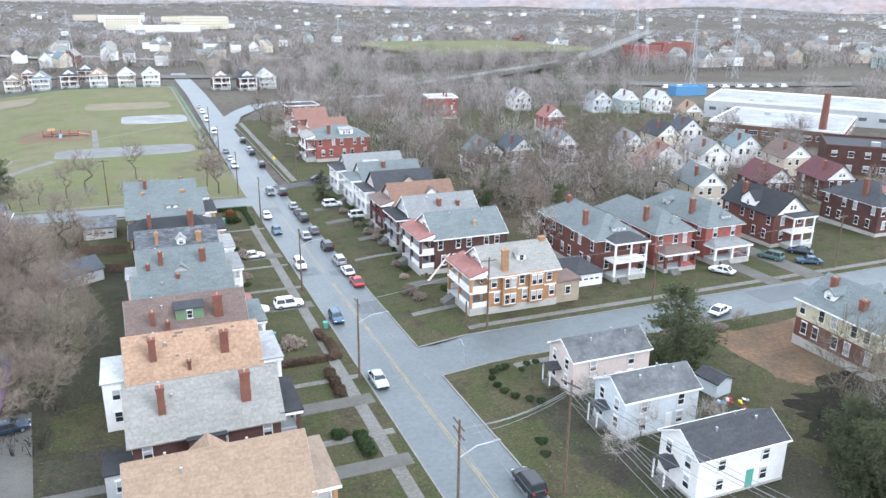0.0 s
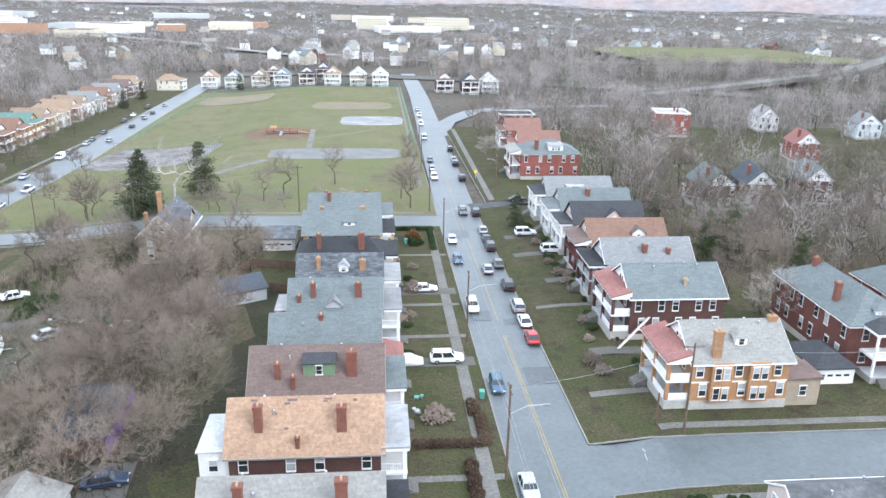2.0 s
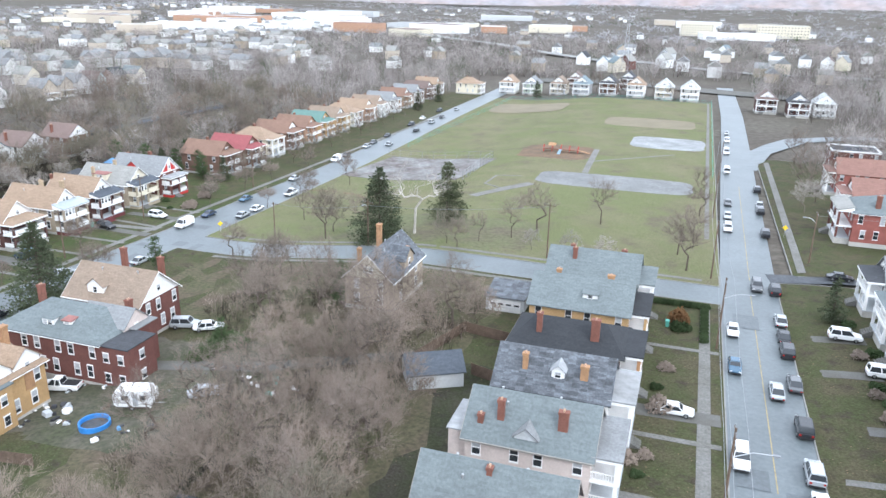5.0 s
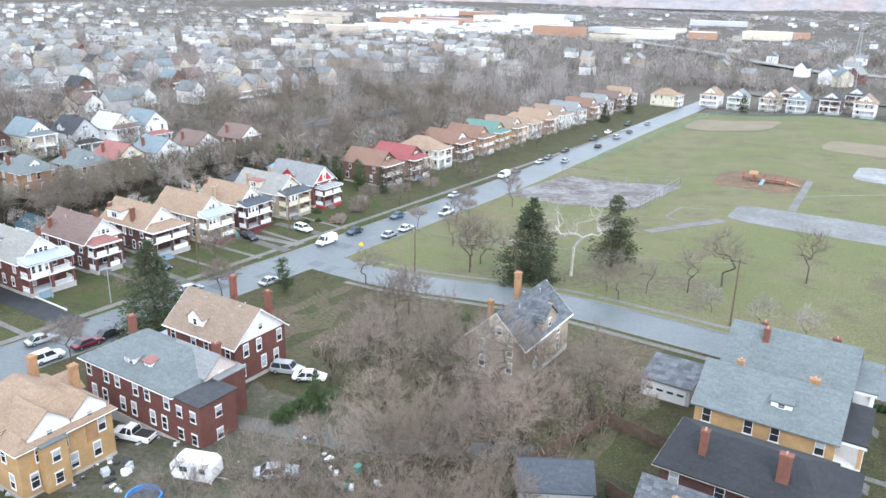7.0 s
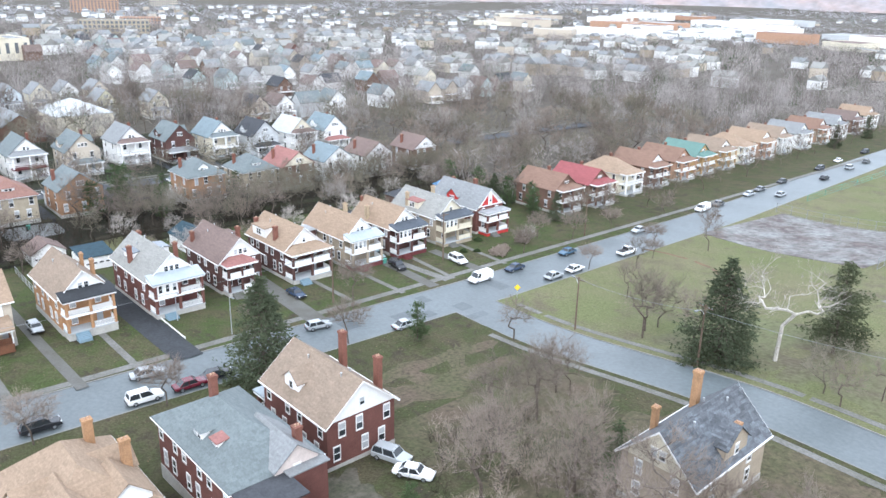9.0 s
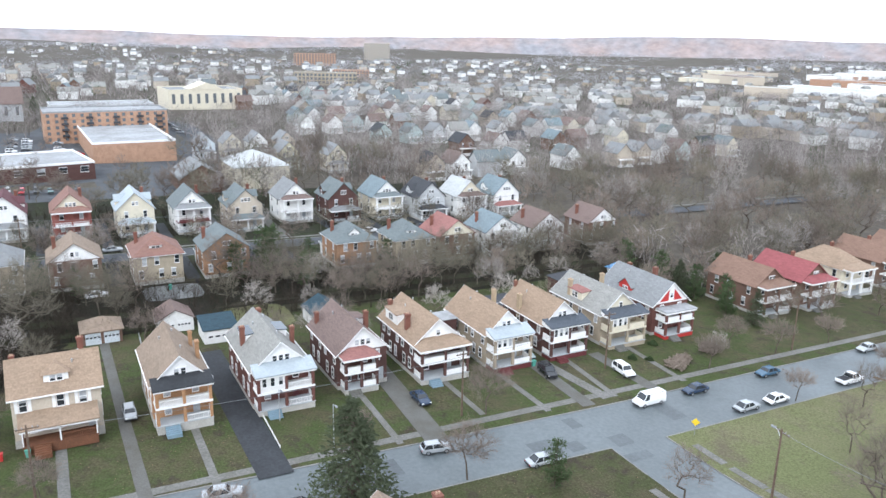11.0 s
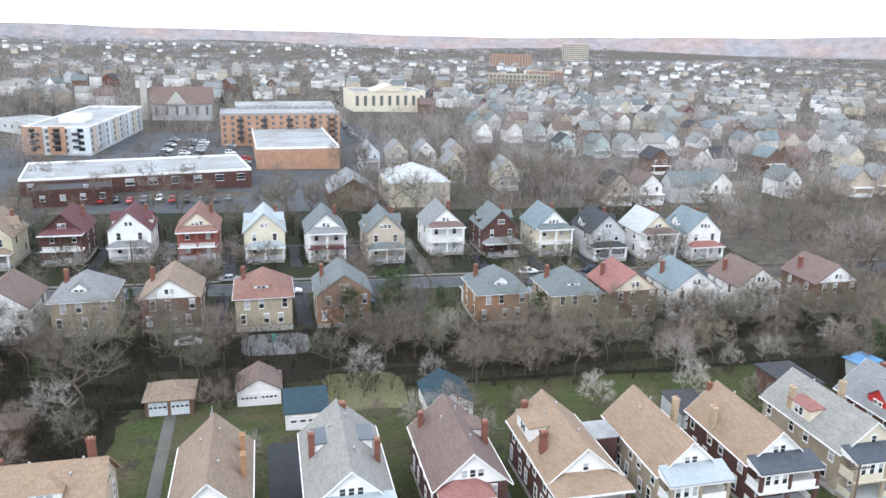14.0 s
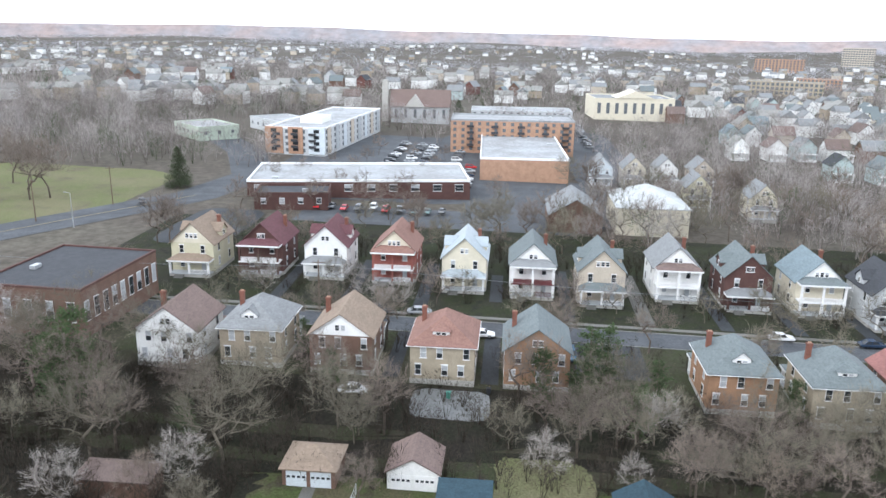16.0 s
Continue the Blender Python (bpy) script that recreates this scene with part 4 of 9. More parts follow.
def house(x, y, rot, w, d, eave, ridge, wall, roof, label, kind="front", gable="white", pch=None, chim=(), dorm=(), wins=(2, 4, 4, 2), joined=False, ov=0.45, zoff=0.0,
          group="", category="house", found=0.7, storeys=2, cut=None, gwin=2, shut=False, wall2=None, name="house", foundmat="stone", trimmat="white", porches=()):
    """A house on its lot: x, y its middle, rot its turn (0: front to the south), wins: windows a floor on front, left, right, back."""
    z = float(g(x, y)) + LAWN + zoff
    if len(label.split()) < 5:
        label += " and a front porch" if " with " in label else " with a front porch"
    h = thing(name, pose(x, y, z, 0, 0, rot), label, category, group)
    base = MB().box(-w / 2 - 0.06, -d / 2 - 0.06, -1.6, w / 2 + 0.06, d / 2 + 0.06, found, 1)
    if not joined or wall2:
        part("foundation", base, [M[foundmat], M[foundmat]], h)
    if joined and not wall2:
        part("wall", base.box(-w / 2, -d / 2, found, w / 2, d / 2, eave), [M[wall], M[foundmat]], h)
    elif wall2:
        zm = found + (eave - found) * 0.5
        part("wall", MB().box(-w / 2, -d / 2, found, w / 2, d / 2, zm), M[wall], h, "lower wall")
        part("wall", MB().box(-w / 2 - 0.03, -d / 2 - 0.03, zm, w / 2 + 0.03, d / 2 + 0.03, eave), M[wall2], h, "upper wall")
    else:
        part("wall", MB().box(-w / 2, -d / 2, found, w / 2, d / 2, eave), M[wall], h)
    rb = MB()
    if kind == "front":
        gable_roof(rb, w, d, eave, ridge, ov)
        for s in (-1, 1):
            part("gable", MB().prism([(-w / 2, eave + .003), (w / 2, eave + .003), (0, ridge - .02)], 'y', s * (d / 2 + 0.03), s * (d / 2 - 0.15)), M[gable], h)
            if joined:
                continue
            k = (ridge - eave) / (w / 2)
            bb = MB()
            yb = s * (d / 2 + ov)
            for q in (-1, 1):
                e = (q * (w / 2 + ov), eave - k * ov)
                bb.prism([(0, ridge + .14), (e[0], e[1] + .14), (e[0], e[1] - .05), (0, ridge - .07)], 'y', yb, yb + s * 0.05)
            part("bargeboard", bb, M[trimmat], h)
        for q in (-1, 1) if not joined else ():
            ex = q * (w / 2 + ov)
            part("gutter", MB().box(min(ex, ex + q * .12), -d / 2 - ov, eave - (ridge - eave) / (w / 2) * ov - 0.02, max(ex, ex + q * .12), d / 2 + ov, eave - (ridge - eave) / (w / 2) * ov + .15), M[trimmat], h)
    elif kind == "side":
        tmp = MB()
        gable_roof(tmp, d, w, eave, ridge, ov)
        rb.v = [(-p[1], p[0], p[2]) for p in tmp.v]
        rb.f, rb.m = tmp.f, tmp.m
        for s in (-1, 1):
            part("gable", MB().prism([(-d / 2, eave + .003), (d / 2, eave + .003), (0, ridge - .02)], 'x', s * (w / 2 + 0.03), s * (w / 2 - 0.15)), M[gable], h)
        for q in (-1, 1):
            ey = q * (d / 2 + ov)
            part("gutter", MB().box(-w / 2 - ov, min(ey, ey + q * .12), eave - (ridge - eave) / (d / 2) * ov - 0.02, w / 2 + ov, max(ey, ey + q * .12), eave - (ridge - eave) / (d / 2) * ov + .15), M[trimmat], h)
    elif kind == "hip":
        hip_roof(rb, w, d, eave + 0.02, ridge, ov, cut)
        part("gutter", MB().box(-w / 2 - ov - .1, -d / 2 - ov - .1, eave - 0.2, w / 2 + ov + .1, d / 2 + ov + .1, eave - 0.135), M[trimmat], h)
    else:
        rb.box(-w / 2 + 0.25, -d / 2 + 0.25, eave - 0.2, w / 2 - 0.25, d / 2 - 0.25, eave + 0.05)
        part("parapet", MB().box(-w / 2 - .05, -d / 2 - .05, eave, w / 2 + .05, -d / 2 + .25, eave + .5).box(-w / 2 - .05, d / 2 - .25, eave, w / 2 + .05, d / 2 + .05, eave + .5)
             .box(-w / 2 - .05, -d / 2 + .25, eave, -w / 2 + .25, d / 2 - .25, eave + .5).box(w / 2 - .25, -d / 2 + .25, eave, w / 2 + .05, d / 2 - .25, eave + .5), M[trimmat], h)
    part("roof", rb, M[roof], h)
    if not joined and kind in ("front", "side"):
        half, top = (d if kind == "front" else w) / 2 + ov - .05, ridge + .19
        cap = MB().prism([(-.2, top - .2 * (ridge - eave) / ((w if kind == "front" else d) / 2)), (0, top - .03), (.2, top - .2 * (ridge - eave) / ((w if kind == "front" else d) / 2)), (0, top)], 'y' if kind == "front" else 'x', -half, half)
        part("ridge_cap", cap, M[roof], h)
        slope = (ridge - eave) / ((w if kind == "front" else d) / 2)
        for u, v in ((.9, -half * .35), (-1.3, half * .4), (.7, half * .55)):
            zz = ridge - abs(u) * slope
            px, py = (u, v) if kind == "front" else (v, u)
            part("vent", MB().cyl((px, py, zz), (px, py, zz + .5), .09, .09, 6).cyl((px, py, zz + .5), (px, py, zz + .6), .15, .13, 6), M["galv"], h)
    fh = (eave - found) / storeys
    for (side, n) in zip("flrb", wins):
        if not n:
            continue
        rr, ax, sg = ROWS_WIN[side]
        span = w if ax == 'y' else d
        if pch and side == "f":
            span = min(span, w)
        for fl in range(storeys):
            zc = found + fh * (fl + 0.56)
            for i in range(n):
                u = (i + 0.5) / n * span - span / 2 + ((-1) ** (i + fl)) * 0.12 * (span / n if n > 2 else 0)
                if side == "f" and fl == 0 and i == n - 1 and pch:
                    part("door", MB().box(u - 0.48, -d / 2 - 0.06, found, u + 0.48, -d / 2 + 0.02, found + 2.08), M["darkred" if "red" in wall else "greypaint"], h)
                    continue
                mm = pose(u, sg * (d / 2 + 0.035), zc, 0, 0, rr) if ax == 'y' else pose(sg * (w / 2 + 0.035), u, zc, 0, 0, rr)
                window(h, mm, 0.85 if span > 5 else 0.75, min(1.65, fh * 0.58), shut and side == "f", joined)
    if gwin and kind in ("front",):
        for s, rr in ((-1, 0), (1, 180)):
            for i in range(gwin if wins[0 if s < 0 else 3] else 0):
                window(h, pose((i + 0.5 - gwin / 2) * 0.95, s * (d / 2 + 0.07), eave + (ridge - eave) * 0.36, 0, 0, rr), 0.6, 0.85, False, True)
    if gwin and kind == "side":
        for s, rr in ((-1, -90), (1, 90)):
            for i in range(gwin):
                window(h, pose(s * (w / 2 + 0.07), (i + 0.5 - gwin / 2) * 0.95, eave + (ridge - eave) * 0.36, 0, 0, rr), 0.6, 0.85, False, True)
    if pch:
        porch(h, w, -d / 2, pch, eave, joined)
    for c in chim:
        chimney(h, c[0], c[1], eave - 1.5 if abs(c[0]) < w / 2 - .1 else 0.0, c[2], c[3], *(c[4:] if len(c) > 4 else ()))
    for dk in dorm:
        side, rk, pos, dw, dh, wl, rm, nw = dk[:8]
        dormer(h, kind, rk, side, pos, w, d, eave, ridge, dw, dh, wl, rm, dk[8] if len(dk) > 8 else 1.1, nwin=nw)
    return h


def block_on(h, x0, x1, y0, y1, z0, z1, ma, rmat, slope=0.0, name="wing", wn_=()):
    """A lower wing against a house, with a lean-to or flat roof."""
    wg = part(name, MB().box(x0, y0, z0, x1, y1, z1), M[ma], h)
    part("wing_roof", MB().hexa([(x0 - .2, y0 - .2, z1), (x1 + .2, y0 - .2, z1), (x1 + .2, y1 + .2, z1), (x0 - .2, y1 + .2, z1), (x0 - .2, y0 - .2, z1 + .15), (x1 + .2, y0 - .2, z1 + .15), (x1 + .2, y1 + .2, z1 + .15 + slope), (x0 - .2, y1 + .2, z1 + .15 + slope)]), M[rmat], wg)
    for (x, y, z, r) in wn_:
        window(wg, pose(x, y, z, 0, 0, r), 0.8, 1.2, joined=True)
    return wg


# --- west side of the main street (fronts to the east) ---
# (along the street the house's left is its south side)
GL = "houses west of the main street"
P1 = dict(floors=2, depth=2.5, roof="flat", rmat="r_black", post="b_dark", rail="white")
h = house(3.7, 63.2, 90, 8.6, 15.0, 6.4, 10.2, "b_dark", "r_tan", "brick house with a tan shingle roof", gable="b_dark", trimmat="eaves", group=GL, chim=(), dorm=(("r", "gable", 0.5, 3.4, 1.2, "b_dark", "r_tan", 1, 0.2),),
          pch=dict(floors=2, depth=2.4, roof="hip", rmat="r_tan2", post="b_orange", rail="white"))
h = house(3.7, 77.6, 90, 8.2, 14.8, 6.3, 10.2, "b_dark", "r_grey", "dark brick house with a grey shingle roof and two chimneys", gable="b_dark", trimmat="eaves", group=GL, chim=((-2.2, 4.2, 11.6, "chim_red", .7, .75), (-2.3, -4.2, 11.9, "chim_red", .7, 1.0)),
          pch=dict(floors=2, depth=2.2, roof="flat", rmat="r_black", post="b_dark", rail="greypaint", w=7.4))
block_on(h, -5.1, -4.1, -1.6, 2.0, 0.5, 5.9, "b_dark", "r_black", wn_=((-5.12, 0.2, 4.6, -90),))
block_on(h, -4.6, -0.5, 7.42, 10.2, 0.0, 3.4, "s_grey", "r_black", wn_=((-4.62, 8.8, 2.0, -90),))
h = house(3.7, 91.4, 90, 8.0, 14.9, 6.3, 10.1, "b_dark", "r_tanworn", "brick house with a worn orange-tan shingle roof", gable="white", trimmat="eaves", group=GL, chim=((-2.3, 4.6, 11.2, "chim_red", .75, .8), (-2.4, -3.6, 11.0, "chim_red", .8, .95), (-3.7, 0.7, 8.4, "chim_red", .4, .4)),
          pch=dict(floors=2, depth=2.6, roof="flat", rmat="r_flatwhite", post="white", rail="white", w=7.6))
for u, v, a, b in ((-.25, 5.2, .1, .3), (-.3, 1.4, .1, .5), (-.55, 1.9, .08, .3), (-.25, -2.2, .09, .4), (-.45, -1.9, .07, .22), (-1.3, 3.1, .07, .25), (-.4, -4.9, .1, .2), (-2.4, 1.9, .08, .2), (-.5, 5.0, .08, .2)):
    zt = 10.28 + u * .95
    part("bare_patch", MB().slab((u + a, v - b, zt + a * .95), (u + a, v + b, zt + a * .95), (u - a, v + b, zt - a * .95), (u - a, v - b, zt - a * .95), .015), M["r_brown"], h, "patch of missing shingles")
block_on(h, -3.6, 3.2, 7.47, 10.4, 0.0, 6.3, "s_white", "r_pale", wn_=((-3.62, 9.0, 4.8, -90), (-3.62, 9.0, 1.9, -90)))
h = house(3.9, 104.0, 90, 8.6, 14.8, 6.2, 10.0, "b_dark", "r_brown", "brick house with a brown roof and a green dormer", gable="b_dark", trimmat="eaves", group=GL, chim=((-2.9, 4.4, 9.9, "chim_red", .6, .6), (-2.7, -4.0, 11.2, "chim_red", .8, 1.2), (-3.9, 2.6, 8.7, "chim_red", .5, .5)),
          dorm=(("l", "shed", -0.3, 3.6, 1.9, "s_green", "r_dark", 1, 1.4),), pch=dict(floors=2, depth=2.6, roof="flat", rmat="r_slate", post="white", rail="white", w=7.6))
h = house(4.2, 114.2, 90, 7.4, 13.6, 6.0, 9.9, "b_dark", "r_slate", "brick house with a blue-grey slate roof", gable="b_dark", trimmat="eaves", group=GL, chim=((-0.6, 0.6, 10.6, "chim_red", .5, .5),),
          pch=dict(floors=1, depth=3.0, roof="shed", rmat="r_red", post="white", rail="white", w=6.8))
h = house(4.8, 128.3, 90, 8.6, 13.0, 6.1, 9.6, "s_pink", "r_slate", "pinkish house with a worn slate roof and brick chimneys", gable="s_pink", trimmat="eaves", group=GL, chim=((-2.4, 3.2, 10.5, "chim_red", .6, .7), (-2.4, -3.3, 10.4, "chim_red", .6, 1.0), (-3.0, 5.2, 8.8, "chim_red", .5, .6)),
          dorm=(("l", "gable", 0.2, 2.4, 0.6, "s_grey", "r_greyb", 0, 0.4),), pch=dict(floors=2, depth=2.8, roof="flat", rmat="r_greyb", post="white", rail="white", w=7.8))
block_on(h, -3.4, 2.5, 6.52, 8.6, 0.0, 6.0, "s_pink", "r_flatwhite")
h = house(4.9, 140.2, 90, 8.4, 13.2, 6.2, 9.6, "s_white", "r_oldslate", "white house with a patched dark slate roof", gable="s_white", joined=True, trimmat="eaves", group=GL, chim=((-2.2, 3.4, 10.4, "chim_orange", .6, .6), (-2.4, -3.6, 10.0, "chim_orange", .6, .9)),
          dorm=(("l", "gable", -0.6, 1.5, 1.2, "white", "r_flatwhite", 1, 1.4),), pch=dict(floors=2, depth=2.8, roof="flat", rmat="r_flatwhite", post="white", rail="white", w=7.6))
h = house(4.5, 153.0, 90, 9.2, 14.2, 6.2, 8.6, "b_dark", "r_black", "brick house with a dark low roof and white eaves", gable="b_dark", joined=True, trimmat="eaves", group=GL, chim=((-2.6, 3.8, 10.6, "chim_red", .7, .7), (-2.8, -3.6, 10.8, "chim_red", .7, 1.1)), kind="hip", cut=3.0,
          pch=dict(floors=2, depth=2.6, roof="flat", rmat="r_black", post="b_orange", rail="white", w=8.0), ov=0.7)
h = house(4.1, 167.6, 90, 9.8, 14.6, 6.3, 9.6, "b_yellow", "r_slate", "yellow brick house with a blue-grey roof", gable="b_yellow", joined=True, trimmat="eaves", group=GL, chim=((0.4, 4.0, 10.9, "chim_orange", .6, .7), (0.4, -3.9, 10.9, "chim_orange", .6, 1.0)),
          dorm=(("l", "shed", -1.4, 2.2, 1.0, "white", "r_slate", 1, 1.6),), pch=dict(floors=2, depth=2.6, roof="flat", rmat="r_black", post="b_yellow", rail="white", w=8.6))
h = house(4.0, 181.3, 90, 9.6, 14.6, 6.2, 9.8, "b_dark", "r_slate", "corner brick house with a wide grey slate roof", gable="s_grey", joined=True, trimmat="eaves", group=GL, chim=((-1.7, 3.2, 11.0, "chim_red", .6, .7), (1.2, 4.0, 10.6, "chim_red", .6, .7), (1.2, -4.6, 10.6, "chim_red", .6, .9)),
          dorm=(("r", "shed", 0.0, 4.0, 1.2, "white", "r_slate", 2, 1.2),), pch=dict(floors=2, depth=2.6, roof="flat", rmat="r_slate", post="white", rail="white", w=8.6))

# --- east side of the main street (fronts to the west) ---
GE = "houses east of the main street"
h = house(55.4, 107.6, -90, 10.0, 12.4, 6.4, 9.7, "b_orange", "r_grey", "orange brick corner house with white stone trim and grey roof", gable="white", group=GE, zoff=0.2, found=1.1,
          chim=((4.4, -3.2, 10.9, "chim_orange", .7, 1.1), (0.2, 5.6, 10.9, "chim_orange", .7, 1.0)), dorm=(("r", "hip", 0.4, 1.5, 1.3, "white", "r_grey", 1, 1.8),), wins=(2, 3, 5, 2),
          pch=dict(floors=2, depth=3.0, roof="shed", rmat="r_red", post="b_orange", rail="white", w=9.4, base=1.1, band="white", foot="stone", solid=1, rise=1.0))
part("stone_band", MB().box(-5.06, -6.26, 3.55, 5.06, 6.26, 3.75), M["white"], h)
part("stone_band", MB().box(-5.06, -6.26, 6.05, 5.06, 6.26, 6.35), M["white"], h)
for u in (-2.6, 2.2):
    bay = part("bay", MB().prism([(u - 1.3, 1.1), (u + 1.3, 1.1), (u + 1.3, 6.4), (u - 1.3, 6.4)], 'x', 5.0, 5.55), M["b_orange"], h)
    for zz in (2.3, 5.0):
        window(bay, pose(5.57, u - 0.55, zz, 0, 0, 90), 0.7, 1.5, joined=True)
        window(bay, pose(5.57, u + 0.55, zz, 0, 0, 90), 0.7, 1.5, joined=True)
block_on(h, 0.5, 4.9, 6.22, 10.6, 0.0, 3.6, "b_tan", "r_mauve", 0.3, wn_=((4.92, 8.4, 2.1, 90),))
h = house(55.4, 128.8, -90, 10.4, 14.2, 6.6, 10.0, "b_dark", "r_slate", "wide dark red brick house with a green-grey roof", gable="white", group=GE, zoff=0.3, wins=(2, 4, 5, 2), chim=((3.4, 1.5, 9.4, "chim_tan", .5, .5),),
          pch=dict(floors=2, depth=2.8, roof="shed", rmat="r_red", post="b_dark", rail="white", w=10.0, base=1.1, solid=1))
part("stone_band", MB().box(-5.26, -7.16, 6.3, 5.26, 7.16, 6.6), M["white"], h)
h = house(56.4, 143.0, -90, 9.0, 14.8, 6.3, 9.8, "b_dark", "r_greyb", "dark brick house with a grey roof and dark porch", gable="s_grey", group=GE, zoff=0.3, chim=((2.3, -0.6, 10.0, "chim_red", .7, .8), (2.6, 3.4, 9.4, "chim_red", .6, .6)),
          pch=dict(floors=2, depth=2.8, roof="flat", rmat="r_black", post="b_dark", rail="greypaint", w=8.4, base=1.1))
h = house(56.8, 155.6, -90, 8.8, 14.2, 6.2, 9.8, "b_dark", "r_russet", "dark brick house with a reddish-brown roof", gable="s_pink", joined=True, group=GE, zoff=0.3, dorm=(("r", "gable", 2.0, 2.4, 0.9, "white", "r_brown", 1, 1.2),),
          pch=dict(floors=2, depth=2.8, roof="shed", rmat="r_mauve", post="b_dark", rail="darkred", w=8.2, base=1.1))
h = house(57.0, 168.6, -90, 8.6, 14.0, 6.2, 9.8, "s_grey", "r_dark", "grey house with a dark roof and a pink gable", gable="s_pink", joined=True, group=GE, zoff=0.3, dorm=(("r", "gable", 1.0, 3.0, 0.8, "s_pink", "r_dark", 1, 0.9),),
          pch=dict(floors=2, depth=2.8, roof="flat", rmat="r_dark", post="white", rail="white", w=8.0, base=1.0))
h = house(57.6, 180.2, -90, 8.8, 15.0, 6.2, 9.8, "s_white", "r_slate", "white house with a grey roof", gable="s_white", joined=True, group=GE, zoff=0.3, chim=((1.5, -1.5, 10.6, "chim_red", .7, .9),),
          pch=dict(floors=2, depth=2.8, roof="hip", rmat="r_slate", post="white", rail="white", w=8.0, base=1.0))
h = house(57.6, 194.2, -90, 8.8, 15.2, 6.0, 9.4, "s_grey", "r_greyb", "grey house with a pale grey roof", gable="s_white", joined=True, group=GE, zoff=0.3, dorm=(("r", "shed", -1.0, 4.0, 1.2, "white", "r_flatwhite", 2, 1.0),),
          pch=dict(floors=2, depth=2.8, roof="hip", rmat="r_dark", post="white", rail="white", w=8.0, base=1.0))
h = house(60.5, 241.0, -90, 13.0, 17.0, 7.2, 10.2, "b_salmon", "r_slate", "large red brick house with a grey roof and white dormer", kind="hip", joined=True, group=GE, zoff=0.4, wins=(3, 4, 5, 2), chim=((4.6, -4.0, 11.4, "chim_red", .8, 1.0),),
          dorm=(("r", "shed", 1.6, 4.2, 1.7, "white", "r_flatwhite", 3, 1.2),), pch=dict(floors=2, depth=3.0, roof="shed", rmat="r_grey", post="b_red", rail="white", w=11.0, base=1.1))
h = house(62, 262, -90, 9.0, 13.0, 6.2, 9.6, "s_white", "r_rust", "white house with a rust roof behind trees", group=GE, zoff=0.3, pch=dict(floors=2, depth=2.5, roof="flat", rmat="r_rust"), joined=True)
h = house(62, 290, -90, 9.0, 12.0, 6.2, 9.6, "b_salmon", "r_rust", "brick house with a rust-red roof behind trees", group=GE, zoff=0.3, pch=dict(floors=2, depth=2.5, roof="flat", rmat="r_rust"), joined=True)
h = house(66, 326, -90, 12.0, 14.0, 6.6, 7.6, "b_red", "r_dark", "flat roofed red brick house among trees", kind="flat", group=GE, zoff=0.3, joined=True)
h = house(126, 316, -100, 12.5, 13.0, 8.6, 9.4, "b_salmon", "r_flatwhite", "tall bright red brick house standing alone", kind="flat", group=GE, zoff=0.4, storeys=3, joined=True, wins=(3, 3, 3, 3), chim=((3, 2, 10.8, "chim_red"), (-3, 2, 10.8, "chim_red")))

# --- south side corner: three small two-storey houses ---
GS = "small white houses on the corner"
for (yy, dd, wl, rf, lab) in ((77.2, 11.4, "s_pink", "r_sheen", "small beige sided house with a dark roof"), (66.2, 10.2, "s_blue", "r_sheen", "small pale blue house with a dark grey roof"), (53.8, 11.2, "s_white", "r_dark", "small white sided house with a teal door")):
    h = house(47.6 + dd / 2, yy, -90, 6.0, dd, 4.9, 6.7, wl, rf, lab, gable=wl, group=GS, found=0.35, wins=(2, 0, 2, 2), ov=0.25, gwin=0, trimmat="white")
    if wl == "s_white":
        part("door", MB().box(3.0, 0.6, 0.35, 3.07, 1.5, 2.4), M["tealpaint"], h, "teal side door")
    else:
        part("door", MB().box(3.0, 0.6, 0.35, 3.07, 1.5, 2.4), M["white"], h)
    st = part("stoop", MB().box(-1.9, -dd / 2 - 1.6, 0, 0.1, -dd / 2 - .01, 0.4), M["concrete"], h)
    part("stoop_roof", MB().slab((-0.9, -dd / 2 - .01, 3.3), (-0.9, -dd / 2 - 1.8, 3.3), (0.3, -dd / 2 - 1.8, 2.7), (0.3, -dd / 2 - .01, 2.7), 0.12).slab((-0.9, -dd / 2 - 1.8, 3.3), (-0.9, -dd / 2 - .01, 3.3), (-2.1, -dd / 2 - .01, 2.7), (-2.1, -dd / 2 - 1.8, 2.7), 0.12), M["r_dark"], st)
    for xx in (-1.8, 0.0):
        part("post", MB().box(xx - .07, -dd / 2 - 1.6, 0.4, xx + .07, -dd / 2 - 1.46, 2.75), M["white"], st)

